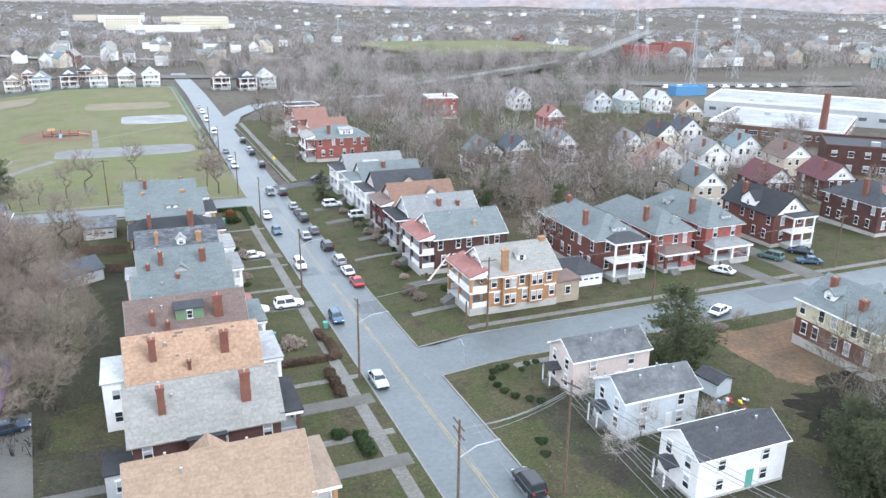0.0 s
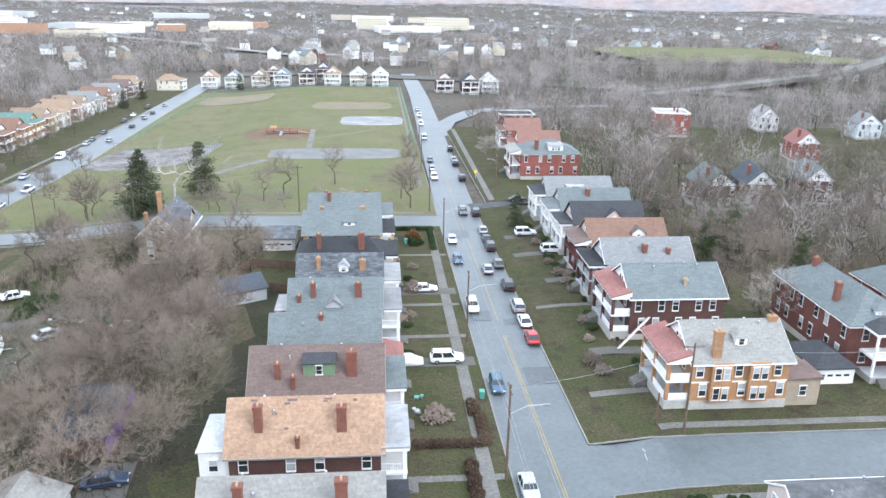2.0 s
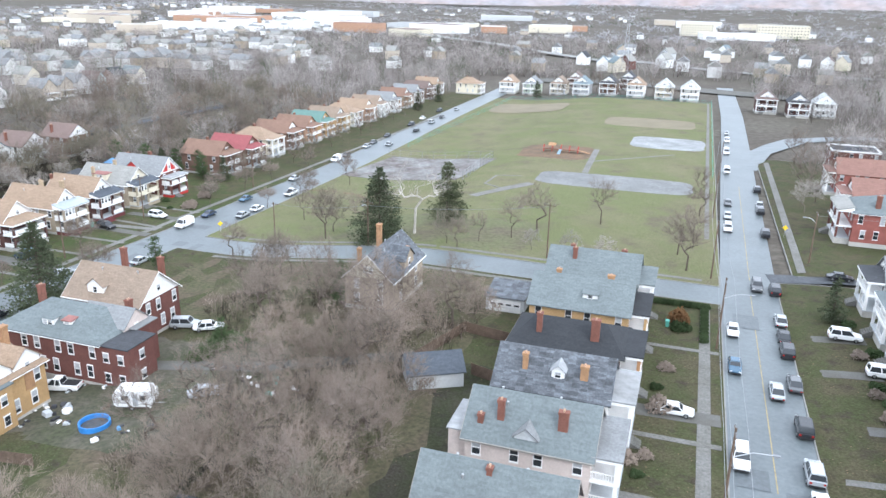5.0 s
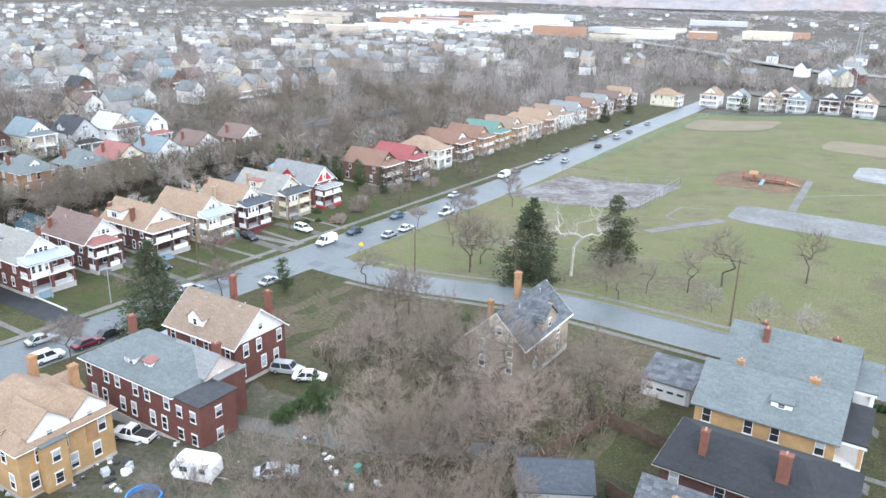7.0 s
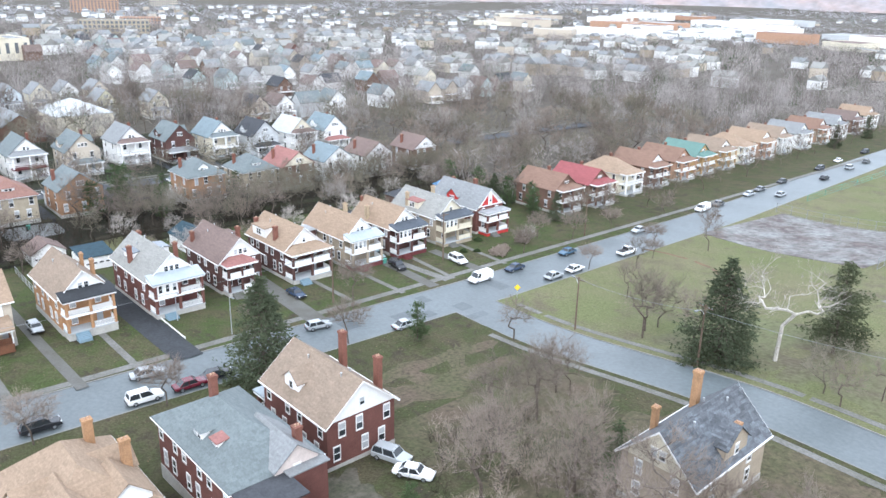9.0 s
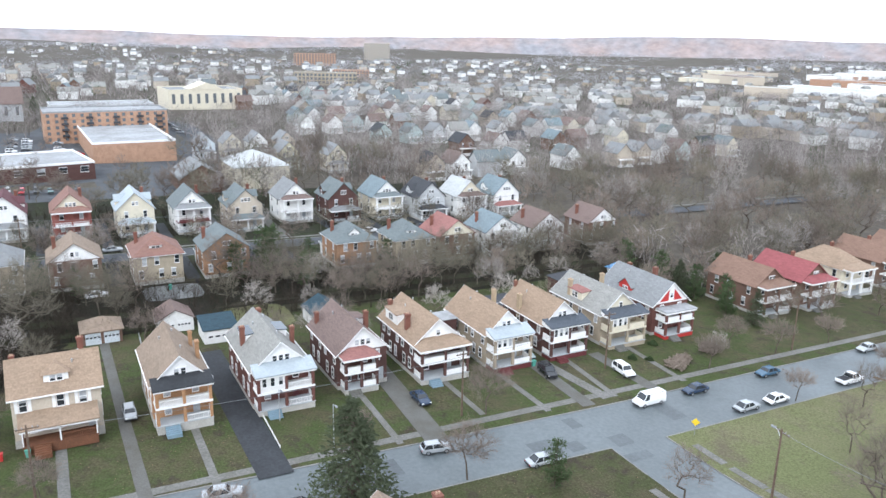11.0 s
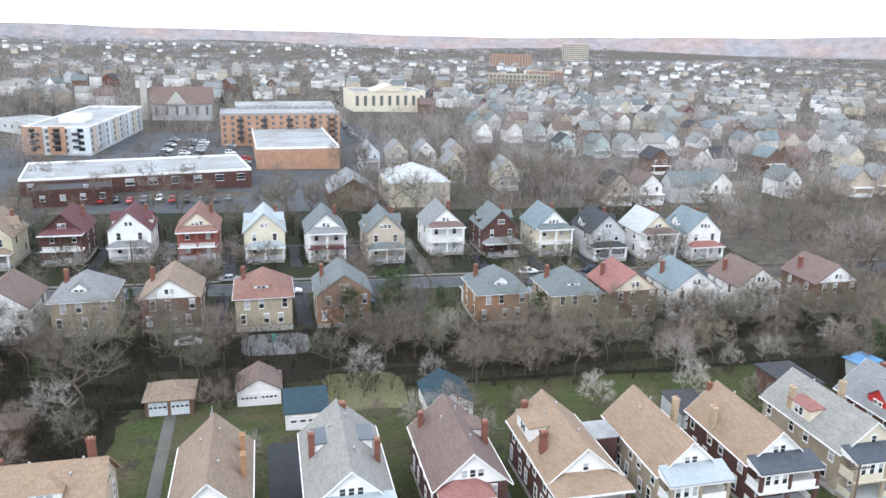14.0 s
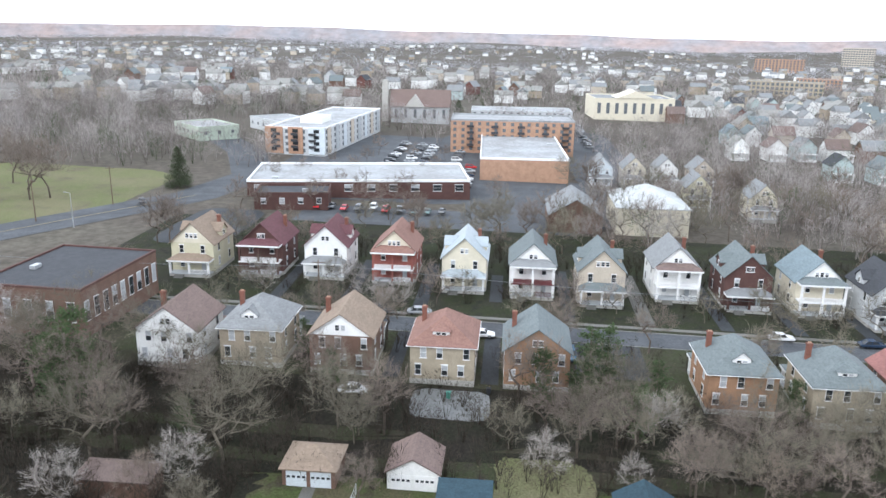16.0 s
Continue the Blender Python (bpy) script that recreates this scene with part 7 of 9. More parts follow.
for i in range(118):
    y = 52 + 216 * (i + gr.random()) / 118
    x = gr.uniform(-181, -160) if y > 126 else gr.uniform(-181, -142)
    if y < 126 and i % 4 != 0:
        continue
    if 126 < y < 168 and x > -165:
        x -= 6
    if 138 < y < 154 and x < -166:
        continue
    tree(kinds[gr.randrange(7)] if y < 168 else gr.choice(("limby", "pink2", "mossy", "limby", "grey", "mossy", "bare1")), x, y, gr.uniform(.6, 1.05) if y < 130 else gr.uniform(.6, .92), group="trees of the wooded strip")
for k, x, y, s in (("limby", -158, 119, 1.35), ("mossy", -155.6, 102.6, 1.2), ("bare1", -166, 89, 1.2), ("mossy", -184, 98, 1.0), ("bare1", -183, 91, 1.0), ("mossy", -179, 84, 1.2), ("grey", -184.6, 76, .85), ("grey", -186, 69, .95), ("limby", -181, 80, .9), ("limby", -179, 106, .85), ("mossy", -178.4, 119, .8), ("limby", -180, 134, .6), ("bare1", -171, 108, .8), ("ivytree", -174, 86, 1.0), ("ivytree", -163, 112, .6), ("ivytree", -178, 160, .9), ("ivytree", -167.5, 91, 1.1), ("ivytree", -180, 128, .6), ("ivytree", -190, 121, .6), ("ivytree", -182, 167, 1.05), ("ivytree", -185, 170, 1.0), ("ivytree", -178, 196, .7), ("ivytree", -170.7, 92.5, 1.35), ("ivytree", -171, 173, .8), ("ivytree", -150, 246, 1.0), ("ivytree", -142, 250, .9), ("ivytree", -176, 176, .9), ("spruce", -138, 252, .6), ("grey", -152, 116, .7), ("grey", -146, 104, .7), ("pink", -150, 112, .6), ("bare1", -158, 178, .8), ("pink", -160, 187, .7), ("bare1", -158, 195, .8), ("grey", -155, 212, .8),
                   ("bare2", -148, 240, .9), ("pink", -140, 246, .8), ("bare1", -136, 256, .9), ("round", -109, 237, 1.1), ("grey", -108, 233, .4)):
    tree(k, x, y, s, group="garden trees")
# between second and third rows, and behind the third row
for i in range(40):
    y = 70 + 240 * (i + gr.random()) / 40
    x = gr.choice((gr.uniform(-222, -212), gr.uniform(-202, -196), gr.uniform(-262, -246), gr.uniform(-262, -246)))
    tree(kinds[gr.randrange(7)], x, y, gr.uniform(.5, .85), group="trees between the rows")
for k, x, y, s in (("spruce", -317, 44, .95), ("bare1", -292, 14, 1.4), ("bare2", -288, 10, 1.4), ("bare1", -300, 2, 1.4), ("bare2", -280, -2, 1.3), ("bare1", -310, -10, 1.4), ("sparse", -262, 66, .8), ("sparse", -295, 96, .9), ("bare1", -290, 112, 1.0), ("sparse", -284, 128, .9), ("spruce", -530, 122, 1.0)):
    tree(k, x, y, s, group="avenue trees")

scatter(20, -204, -188, 100, 300, .5, .85, kinds, "trees between the rows", 8.5)
scatter(14, -222, -207, 96, 250, .5, .8, ("mossy", "grey", "limby"), "", 8)
scatter(26, -290, -248, 66, 176, .6, 1.0, ("mossy", "bare2", "limby", "bare1"), "", 9)
scatter(12, -232, -216, 100, 300, .45, .7, ("grey", "bare1", "limby"), "trees between the rows", 9)
scatter(26, 78, 205, 128, 235, .85, 1.15, ("bare1", "bare2", "grey", "mossy", "limby"), "trees between the eastern houses", 7.5)
scatter(26, -160, -138, 128, 262, .4, .75, ("limby", "mossy", "grey", "bare1"), "garden trees", 6)
scatter(110, -262, -140, 266, 420, .9, 1.25, ("pink", "grey", "mossy", "limby", "pink2", "bare2"), "", 8)
for x, y, s in ((-330, 72, .7), (-341, 80, .6), (-352, 96, .6), (-365, 84, .6), (-378, 96, .6), (-392, 112, .6), (-405, 96, .7), (-350, 122, .5), (-372, 124, .5), (-398, 126, .5), (-322, 98, .6), (-318, 120, .7), (-316, 150, .7)):
    tree("bare1", x, y, s, group="trees of the parking lot")
scatter(54, -345, -258, 172, 268, .8, 1.15, ("mossy", "bare2", "limby", "bare1", "grey"), "", 8)
scatter(22, -172, -138, 256, 330, .8, 1.1, ("pink", "mossy", "limby", "bare2"), "", 8)
for k, x, y, s in (("bare1", -115.6, 258.4, .6), ("limby", -118.6, 265.8, .62), ("bare2", -114.4, 270.6, .5), ("ivytree", -136, 262, .9), ("ivytree", -133, 252, .8), ("ivytree", -121.6, 249.6, .75), ("ivytree", -125, 252.6, .8)):
    tree(k, x, y, s, group="garden trees")
scatter(8, -146, -108, 60, 128, .5, .9, kinds, "garden trees", 9)

# hedges and shrubs
BUSH = {"hedge": shrub_mesh(1, 420, "ivy"), "brownhedge": shrub_mesh(2, 420, "brownleaf"), "twigbush": shrub_mesh(3, 520, "twigpink", 0.8, 0.12), "orangebush": shrub_mesh(4, 420, "dryleaf", 1.1)}


def bush(kind, x, y, r, h, label, name="shrub"):
    b = thing(name, pose(x, y, float(g(x, y)) + LAWN - 0.05) @ Matrix.Diagonal((r, r, h, 1)), label, "shrub", "shrubs")
    part("foliage", BUSH[kind], None, b)


for x, y, r, h in ((41.4, 84.2, .55, .8), (42.6, 84.6, .6, .8), (43.6, 84.8, .5, .7), (40.6, 82.8, .5, .7), (40.4, 80.8, .55, .8), (40.6, 79.0, .6, .8), (41.2, 77.2, .6, .8), (42.4, 75.6, .55, .8), (45.2, 83.2, .4, .6), (46.6, 84.4, .5, .7), (48, 84.4, .5, .7), (43.4, 74.4, .6, .8)):
    bush("hedge", x, y, r, h, "clipped dark green shrub on the corner lawn")
for i in range(9):
    bush("brownhedge", 15.4 + i * 0.9, 97.4 + (i % 2) * .1, .8, 1.1, "brown clipped hedge round a lawn", "hedge")
    bush("brownhedge", 23.2 - (i > 5) * .6, 97.6 + i * 1.15, .8, 1.1, "brown clipped hedge round a lawn", "hedge")
for i in range(6):
    bush("brownhedge", 20.8 + (i % 2) * .2, 84.6 + i * 1.3 + 2, .8, 1.2, "brown hedge by the pavement", "hedge")
for i in range(4):
    bush("hedge", 20.4, 76.4 - i * 1.2 - .5, .9, 1.2, "dark green clipped hedge round a lawn", "hedge")
bush("hedge", 18.2, 77.0, 1.0, 1.2, "dark green clipped hedge round a lawn", "hedge")
bush("orangebush", 18.6, 178.4, 1.7, 1.9, "round shrub of orange-brown leaves")
bush("hedge", 18.8, 175.2, 1.6, 1.6, "round dark green shrub")
for i in range(10):
    bush("hedge", 14.2 + i * .95, 186.2 - .1, .7, 1.2, "dark clipped hedge along the side street", "hedge")
    bush("hedge", 23.0 - .6, 186 - i * 1.6, .7, 1.1, "dark clipped hedge along the pavement", "hedge")
for x, y, r, h in ((18, 103.6, 2.0, 1.8), (17.2, 147.6, 1.8, 2.2), (41.0, 116.8, 1.4, 1.8), (41.6, 113.6, 1.3, 1.4), (43.4, 131, 1.1, 1.2), (42.4, 124, .9, 1.0), (44, 172.6, 1.2, 1.3), (16.2, 136, 1.0, 1.2), (17.4, 160, 1.3, 1.2), (46.6, 152, 1.6, 1.6), (44.6, 153.6, 1.4, 1.4), (45.2, 148.8, 1.5, 1.3), (44, 160, 1.1, 1.2), (-106, 221, 2.0, 2.0), (-107.6, 224, 1.6, 1.6), (71, 84, 1.6, 1.4), (80, 84.6, 1.2, 1.0), (-109, 232, 1.8, 2.2), (14, 134.5, 1.5, 1.6)):
    bush("twigbush", x, y, r, h, "bare twiggy shrub in a garden")
for x, y, r, h in ((47.4, 150.4, 1.4, 1.5), (46, 146.6, 1.3, 1.3), (15.2, 121.6, .9, 1.0), (-46, 145.6, 2.6, 2.6), (-44.6, 147, 2.0, 2.2), (-112, 216, .8, 1.0), (-116, 224.4, 1.0, 1.0), (-110.4, 218.6, .8, .8), (13.4, 112, 1.0, 1.2), (44, 128, .8, .8), (45.4, 157.4, 1.2, 1.2), (44.6, 162.6, 1.1, 1.1), (46.2, 174, 1.2, 1.3), (45, 133.4, 1.0, 1.0), (46.2, 139.8, .9, .9), (45.2, 145.0, 1.0, 1.1), (44.4, 185, 1.1, 1.2), (47.2, 115.6, .9, 1.0), (15.6, 132, .8, .8), (16.4, 153.6, .9, .9), (-61, 137.5, 1.6, 1.8), (-47, 141.6, 1.8, 2.0), (39.4, 67, .8, .7), (38.6, 64.6, .7, .7)):
    bush("hedge", x, y, r, h, "dark evergreen shrub in a garden")


def far_tree_stand(kind, mats):
    """All the far trees of one kind, joined."""
    vs, fs, ms, n0 = [], [], [], 0
    for mi, me in enumerate(FAR_MESHES[kind]):
        co = np.empty(len(me.vertices) * 3)
        me.vertices.foreach_get("co", co)
        co = co.reshape(-1, 3)
        faces = [tuple(p.vertices) for p in me.polygons]
        for m in mats:
            a = np.array(m)
            vs.append(co @ a[:3, :3].T + a[:3, 3])
            fs += [tuple(i + n0 for i in f) for f in faces]
            ms += [mi] * len(faces)
            n0 += len(co)
    me = bpy.data.meshes.new("tree_stand")
    me.from_pydata(np.concatenate(vs).tolist(), [], fs)
    for src in FAR_MESHES[kind]:
        me.materials.append(src.materials[0])
    me.polygons.foreach_set("material_index", ms)
    me.update()
    tagged(new("tree_stand", me), "bare winter trees among distant houses", "trees", kind="stuff")


# ---- far woods, thinning into the distance ----
def wood_clump(seed, n, w, h, wide):
    r = np.random.RandomState(seed)
    a, rad = r.uniform(0, 2 * np.pi, n), np.sqrt(r.uniform(0, 1, n))
    u = r.uniform(0.25, 1.0, n)
    prof = np.sqrt(np.clip(1 - ((u - 0.55) / 0.5) ** 2, 0.05, 1))
    x, y, z = w * rad * prof * np.cos(a), w * rad * prof * np.sin(a), h * u
    ln = h * r.uniform(.16, .36, n)
    dx, dy, dz = r.normal(0, .5, n) + np.cos(a) * .4, r.normal(0, .5, n) + np.sin(a) * .4, r.uniform(.3, 1.1, n)
    nn = np.sqrt(dx * dx + dy * dy + dz * dz)
    p = np.stack([x, y, z], 1)
    d = np.stack([dx / nn, dy / nn, dz / nn], 1)
    s = np.stack([-d[:, 1], d[:, 0], r.normal(0, .4, n)], 1) * (wide * r.uniform(.5, 1.3, n))[:, None]
    v = np.stack([p - s, p + s, p + d * ln[:, None]], 1).reshape(-1, 3)
    stems = []
    for k in range(5):
        t_, q_ = r.uniform(0, 2 * np.pi), w * r.uniform(.15, .8)
        tip = np.array([math.cos(t_) * q_, math.sin(t_) * q_, h * r.uniform(.75, 1.0)])
        e = np.array([-math.sin(t_), math.cos(t_), 0]) * max(.012 * w, wide * .9)
        foot = np.array([0, 0, -.5])
        stems += [foot - e, foot + e, tip]
        e = np.array([math.cos(t_), math.sin(t_), 0]) * max(.012 * w, wide * .9)
        stems += [foot - e, foot + e, tip]
    return np.concatenate([np.array(stems), v])


def clear_of(x, y):
    """True where woods may stand."""
    ok = np.ones(len(x), bool)
    for (x0, x1, y0, y1) in CLEAR:
        ok &= ~((x > x0) & (x < x1) & (y > y0) & (y < y1))
    return ok


CLEAR = [(-262, -140, 264, 420), (-306, -262, 40, 172), (-140, 66, -100, 250), (-139, 66, 195, 512), (-182, -130, 60, 250), (-268, -180, -100, 268), (-212, -202, 20, 420), (66, 132, 40, 150), (66, 240, 40, 130), (84, 132, 194, 214), (132, 240, 120, 250), (66, 76, 225, 300), (120, 190, 230, 285), (110, 135, 300, 322), (-345, -240, -80, 40), (-450, -305, 60, 145), (-450, -290, 138, 192), (-312, -280, 160, 208), (-372, -355, 180, 230), (-400, -380, 20, 60), (-480, -394, 42, 100), (-470, -424, 120, 192), (-640, -520, 60, 275), (-520, -430, -30, 60), (-360, -240, 20, 70), (200, 330, 180, 345), (20, 50, 340, 640), (-300, 130, 600, 650), (250, 480, 690, 940), (200, 345, 160, 300), (150, 270, 430, 540), (-140, 120, 690, 930), (120, 140, 290, 330), (-130, 20, 505, 600), (270, 520, 330, 470), (50, 130, 390, 420), (-145, -90, 400, 530), (40, 80, 455, 485)]
FAR_HOMES = []


def woods(name, r0, r1, spacing, tris, w, h, wide, ma, seed, label, keep=1.0):
    r = np.random.RandomState(seed)
    n = int(math.pi * (r1 * r1 - r0 * r0) * 0.58 / spacing ** 2)
    rad = np.sqrt(r.uniform(r0 * r0, r1 * r1, n))
    ang = r.uniform(radians(28), radians(238), n)
    x, y = rad * np.cos(ang), 60 + rad * np.sin(ang)
    dens = np.sin(x * .011 + 1.7) + np.sin(y * .013 + x * .006) + np.sin(x * .029 - y * .021) * .6 + r.normal(0, .5, n)
    ok = clear_of(x, y) & (dens > -2.6 + (1 - keep) * 1.8)
    for hx, hy in FAR_HOMES:
        ok &= (x - hx) ** 2 + (y - hy) ** 2 > 7.6 ** 2 if spacing < 20 else True
    x, y = x[ok], y[ok]
    out, tone = [], []
    cl = [wood_clump(seed * 10 + k, tris, w, h, wide) for k in range(6)]
    z = g(x, y) + far_height(x, y)
    for i in range(len(x)):
        c = cl[i % 6]
        a, s = r.uniform(0, 6.283), r.uniform(.7, 1.25)
        ca, sa = math.cos(a) * s, math.sin(a) * s
        out.append(np.stack([c[:, 0] * ca - c[:, 1] * sa + x[i], c[:, 0] * sa + c[:, 1] * ca + y[i], c[:, 2] * s * r.uniform(.7, 1.3) + z[i]], 1))
        tone.append(np.full(len(c) // 3, r.choice(4, p=[.3, .34, .3, .06]), np.int32))
    v = np.concatenate(out)
    f = np.arange(len(v)).reshape(-1, 3)
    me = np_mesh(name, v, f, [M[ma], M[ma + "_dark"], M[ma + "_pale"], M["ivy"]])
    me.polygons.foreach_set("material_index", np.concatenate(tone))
    return tagged(new(name, me), label, "woods", kind="stuff")


def undergrowth(name, rects, spacing, tris, w, h, wide, ma, seed, label):
    """Low brush and saplings over stretches of ground."""
    r = np.random.RandomState(seed)
    cl = [wood_clump(seed * 10 + k, tris, w, h, wide) for k in range(5)]
    out = []
    for (x0, x1, y0, y1) in rects:
        n = int((x1 - x0) * (y1 - y0) / spacing ** 2)
        for i in range(n):
            x, y = r.uniform(x0, x1), r.uniform(y0, y1)
            c = cl[i % 5]
            a, s = r.uniform(0, 6.283), r.uniform(.6, 1.3)
            ca, sa = math.cos(a) * s, math.sin(a) * s
            out.append(np.stack([c[:, 0] * ca - c[:, 1] * sa + x, c[:, 0] * sa + c[:, 1] * ca + y, c[:, 2] * s + float(g(x, y)) + LAWN], 1))
    v = np.concatenate(out)
    return tagged(new(name, np_mesh(name, v, np.arange(len(v)).reshape(-1, 3), [M[ma]])), label, "undergrowth", kind="stuff")


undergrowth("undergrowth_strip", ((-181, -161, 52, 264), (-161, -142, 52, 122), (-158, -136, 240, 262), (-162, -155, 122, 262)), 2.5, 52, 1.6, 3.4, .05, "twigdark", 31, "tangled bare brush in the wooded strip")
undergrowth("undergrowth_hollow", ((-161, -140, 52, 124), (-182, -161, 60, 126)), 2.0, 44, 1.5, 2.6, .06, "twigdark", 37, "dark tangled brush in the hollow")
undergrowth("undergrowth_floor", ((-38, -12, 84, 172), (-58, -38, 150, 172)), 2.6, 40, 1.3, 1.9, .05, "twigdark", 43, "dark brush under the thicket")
undergrowth("undergrowth_thicket", ((-38, -14, 106, 134), (-30, -12, 134, 172), (-40, -22, 84, 104), (-58, -40, 156, 172)), 2.4, 46, 1.4, 2.6, .04, "twigpink", 32, "tangled pale brush between the yards")
for k, x, y, s in (("bare1", 138, 200, .9), ("grey", 140, 184, .8), ("bare2", 150, 206, .9), ("bare1", 160, 198, .8), ("grey", 146, 154, .8), ("bare2", 132, 146, .9), ("bare1", 140, 140, .8), ("grey", 170, 200, .8), ("bare1", 178, 172, .8), ("bare2", 196, 186, .9), ("bare1", 158, 160, .7), ("grey", 176, 136, .8), ("bare2", 188, 206, .9), ("bare1", 200, 220, 1.0), ("grey", 150, 224, .9), ("bare1", 170, 230, 1.0), ("bare2", 186, 236, 1.0), ("bare1", 138, 232, 1.0), ("grey", 112, 212, .9), ("bare2", 142, 128, .7)):
    tree(k, x, y, s, group="trees between the eastern houses")
# brush added to darken the gaps between houses, where shade falls
undergrowth("undergrowth_rows", ((-262, -240, 78, 262), (-228, -219, 92, 250), (-200, -193, 96, 256), (-182, -176, 96, 256)), 3.2, 40, 1.3, 2.6, .06, "twigdark", 39, "added brush between the rows, shade put into its colour")
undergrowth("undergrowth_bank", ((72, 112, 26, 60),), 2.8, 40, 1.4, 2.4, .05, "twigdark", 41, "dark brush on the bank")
undergrowth("undergrowth_east", ((70, 88, 130, 200), (88, 130, 140, 196), (76, 92, 42, 64)), 3.4, 40, 1.5, 3.0, .05, "twig", 33, "tangled bare brush among the trees")

# ---- vehicles ----
def loft(sections, mb, m=0):
    """Skin through cross-sections, each a list of (y, z) at an x, closed round."""
    k = len(sections[0][1])
    n0 = len(mb.v)
    for x, pts in sections:
        mb.v += [(x, yy, zz) for yy, zz in pts]
    for i in range(len(sections) - 1):
        for j in range(k):
            a = n0 + i * k + j
            b = n0 + i * k + (j + 1) % k
            mb.f.append((a, b, b + k, a + k))
            mb.m.append(m)
    mb.f.append(tuple(n0 + j for j in range(k - 1, -1, -1)))
    mb.f.append(tuple(n0 + (len(sections) - 1) * k + j for j in range(k)))
    mb.m += [m, m]


def ring(hw, z0, z1, r=0.12):
    return [(-hw + r, z0), (hw - r, z0), (hw, z0 + r), (hw, z1 - r), (hw - r, z1), (-hw + r, z1), (-hw, z1 - r), (-hw, z0 + r)]


CARS = {  # length, half width, bonnet height, roof height, x of cabin: rear foot, rear top, front top, front foot
    "sedan": (4.75, .90, .95, 1.45, -1.75, -1.05, .45, 1.15, .82),
    "hatch": (4.3, .88, .98, 1.5, -1.98, -1.6, .45, 1.1, .95),
    "suv": (4.8, .96, 1.08, 1.78, -2.22, -2.0, .55, 1.15, 1.06),
    "van": (5.5, 1.0, 1.2, 2.1, -2.65, -2.6, 1.2, 1.85, 1.2),
    "pickup": (5.6, .98, 1.12, 1.85, -.55, -.35, .8, 1.4, 1.1),
}
car_cache = {}
wheel_tyre = MB().cyl((0, -.11, 0), (0, .11, 0), .33, .33, 14).cyl((0, -.122, 0), (0, .122, 0), .2, .2, 10, 1).mesh("wheel", [M["rubber"], M["rim"]])


def car_meshes(kind):
    if kind in car_cache:
        return car_cache[kind]
    L, hw, zb, zr, rf, rt, ft, ff, deck = CARS[kind]
    body, cab, glass = MB(), MB(), MB()
    loft([(-L / 2, ring(hw * .86, .42, deck - .06)), (-L / 2 + .18, ring(hw * .97, .3, deck)), (rf, ring(hw, .26, deck + .01)), (ff, ring(hw, .26, zb)), (L / 2 - .7, ring(hw * .98, .26, zb - .08)), (L / 2 - .15, ring(hw * .92, .28, zb - .2)), (L / 2, ring(hw * .82, .4, zb - .32))], body)
    base = min(deck, zb) - .04
    bw, tw = hw * .94, hw * .78

    pts = [(rf, -bw, base), (ff, -bw, base), (ff, bw, base), (rf, bw, base), (rt, -tw, zr - .05), (ft, -tw, zr - .05), (ft, tw, zr - .05), (rt, tw, zr - .05)]
    glass.hexa(pts)
    cab.hexa([(rt - .05, -tw - .02, zr - .1), (ft + .08, -tw - .02, zr - .1), (ft + .08, tw + .02, zr - .1), (rt - .05, tw + .02, zr - .1), (rt + .1, -tw + .1, zr), (ft - .12, -tw + .1, zr), (ft - .12, tw - .1, zr), (rt + .1, tw - .1, zr)])
    for sg in (-1, 1):  # pillars
        for (xa, xb) in ((rf, rt), (ff, ft), ((rf + ff) / 2 - .1, (rt + ft) / 2 - .05)):
            cab.hexa([(xa - .07, sg * bw - .03, base), (xa + .07, sg * bw - .03, base), (xa + .07, sg * bw + .03, base), (xa - .07, sg * bw + .03, base), (xb - .06, sg * tw - .03, zr - .06), (xb + .06, sg * tw - .03, zr - .06), (xb + .06, sg * tw + .03, zr - .06), (xb - .06, sg * tw + .03, zr - .06)])
    if kind == "van":
        cab.hexa([(rf, -bw - .02, base), (.75, -bw - .02, base), (.75, bw + .02, base), (rf, bw + .02, base), (rt, -tw - .02, zr - .08), (.6, -tw - .02, zr - .08), (.6, tw + .02, zr - .08), (rt, tw + .02, zr - .08)])
    bed = None
    if kind == "pickup":
        bed = MB().box(-L / 2 + .15, -hw * .82, .98, rf - .05, hw * .82, 1.125).mesh("cargo_bed", [M["rubber"]])
    lights = (MB().box(L / 2 - .16, -hw * .86, zb - .42, L / 2 - .005, -hw * .5, zb - .25), MB().box(L / 2 - .16, hw * .5, zb - .42, L / 2 - .005, hw * .86, zb - .25),
              MB().box(-L / 2 - .012, -hw * .86, deck - .34, -L / 2 + .1, -hw * .58, deck - .12), MB().box(-L / 2 - .012, hw * .58, deck - .34, -L / 2 + .1, hw * .86, deck - .12))
    lm = [lights[0].mesh("headlight", [M["lampwhite"]]), lights[1].mesh("headlight", [M["lampwhite"]]), lights[2].mesh("tail_light", [M["lampred"]]), lights[3].mesh("tail_light", [M["lampred"]])]
    bump = [MB().box(L / 2 - .1, -hw * .84, .34, L / 2 + .05, hw * .84, .52), MB().box(-L / 2 - .05, -hw * .84, .36, -L / 2 + .1, hw * .84, .54)]
    car_cache[kind] = (body, cab, glass.mesh("glazing", [M["glass"]]), lm, bump, bed, L, {})
    return car_cache[kind]


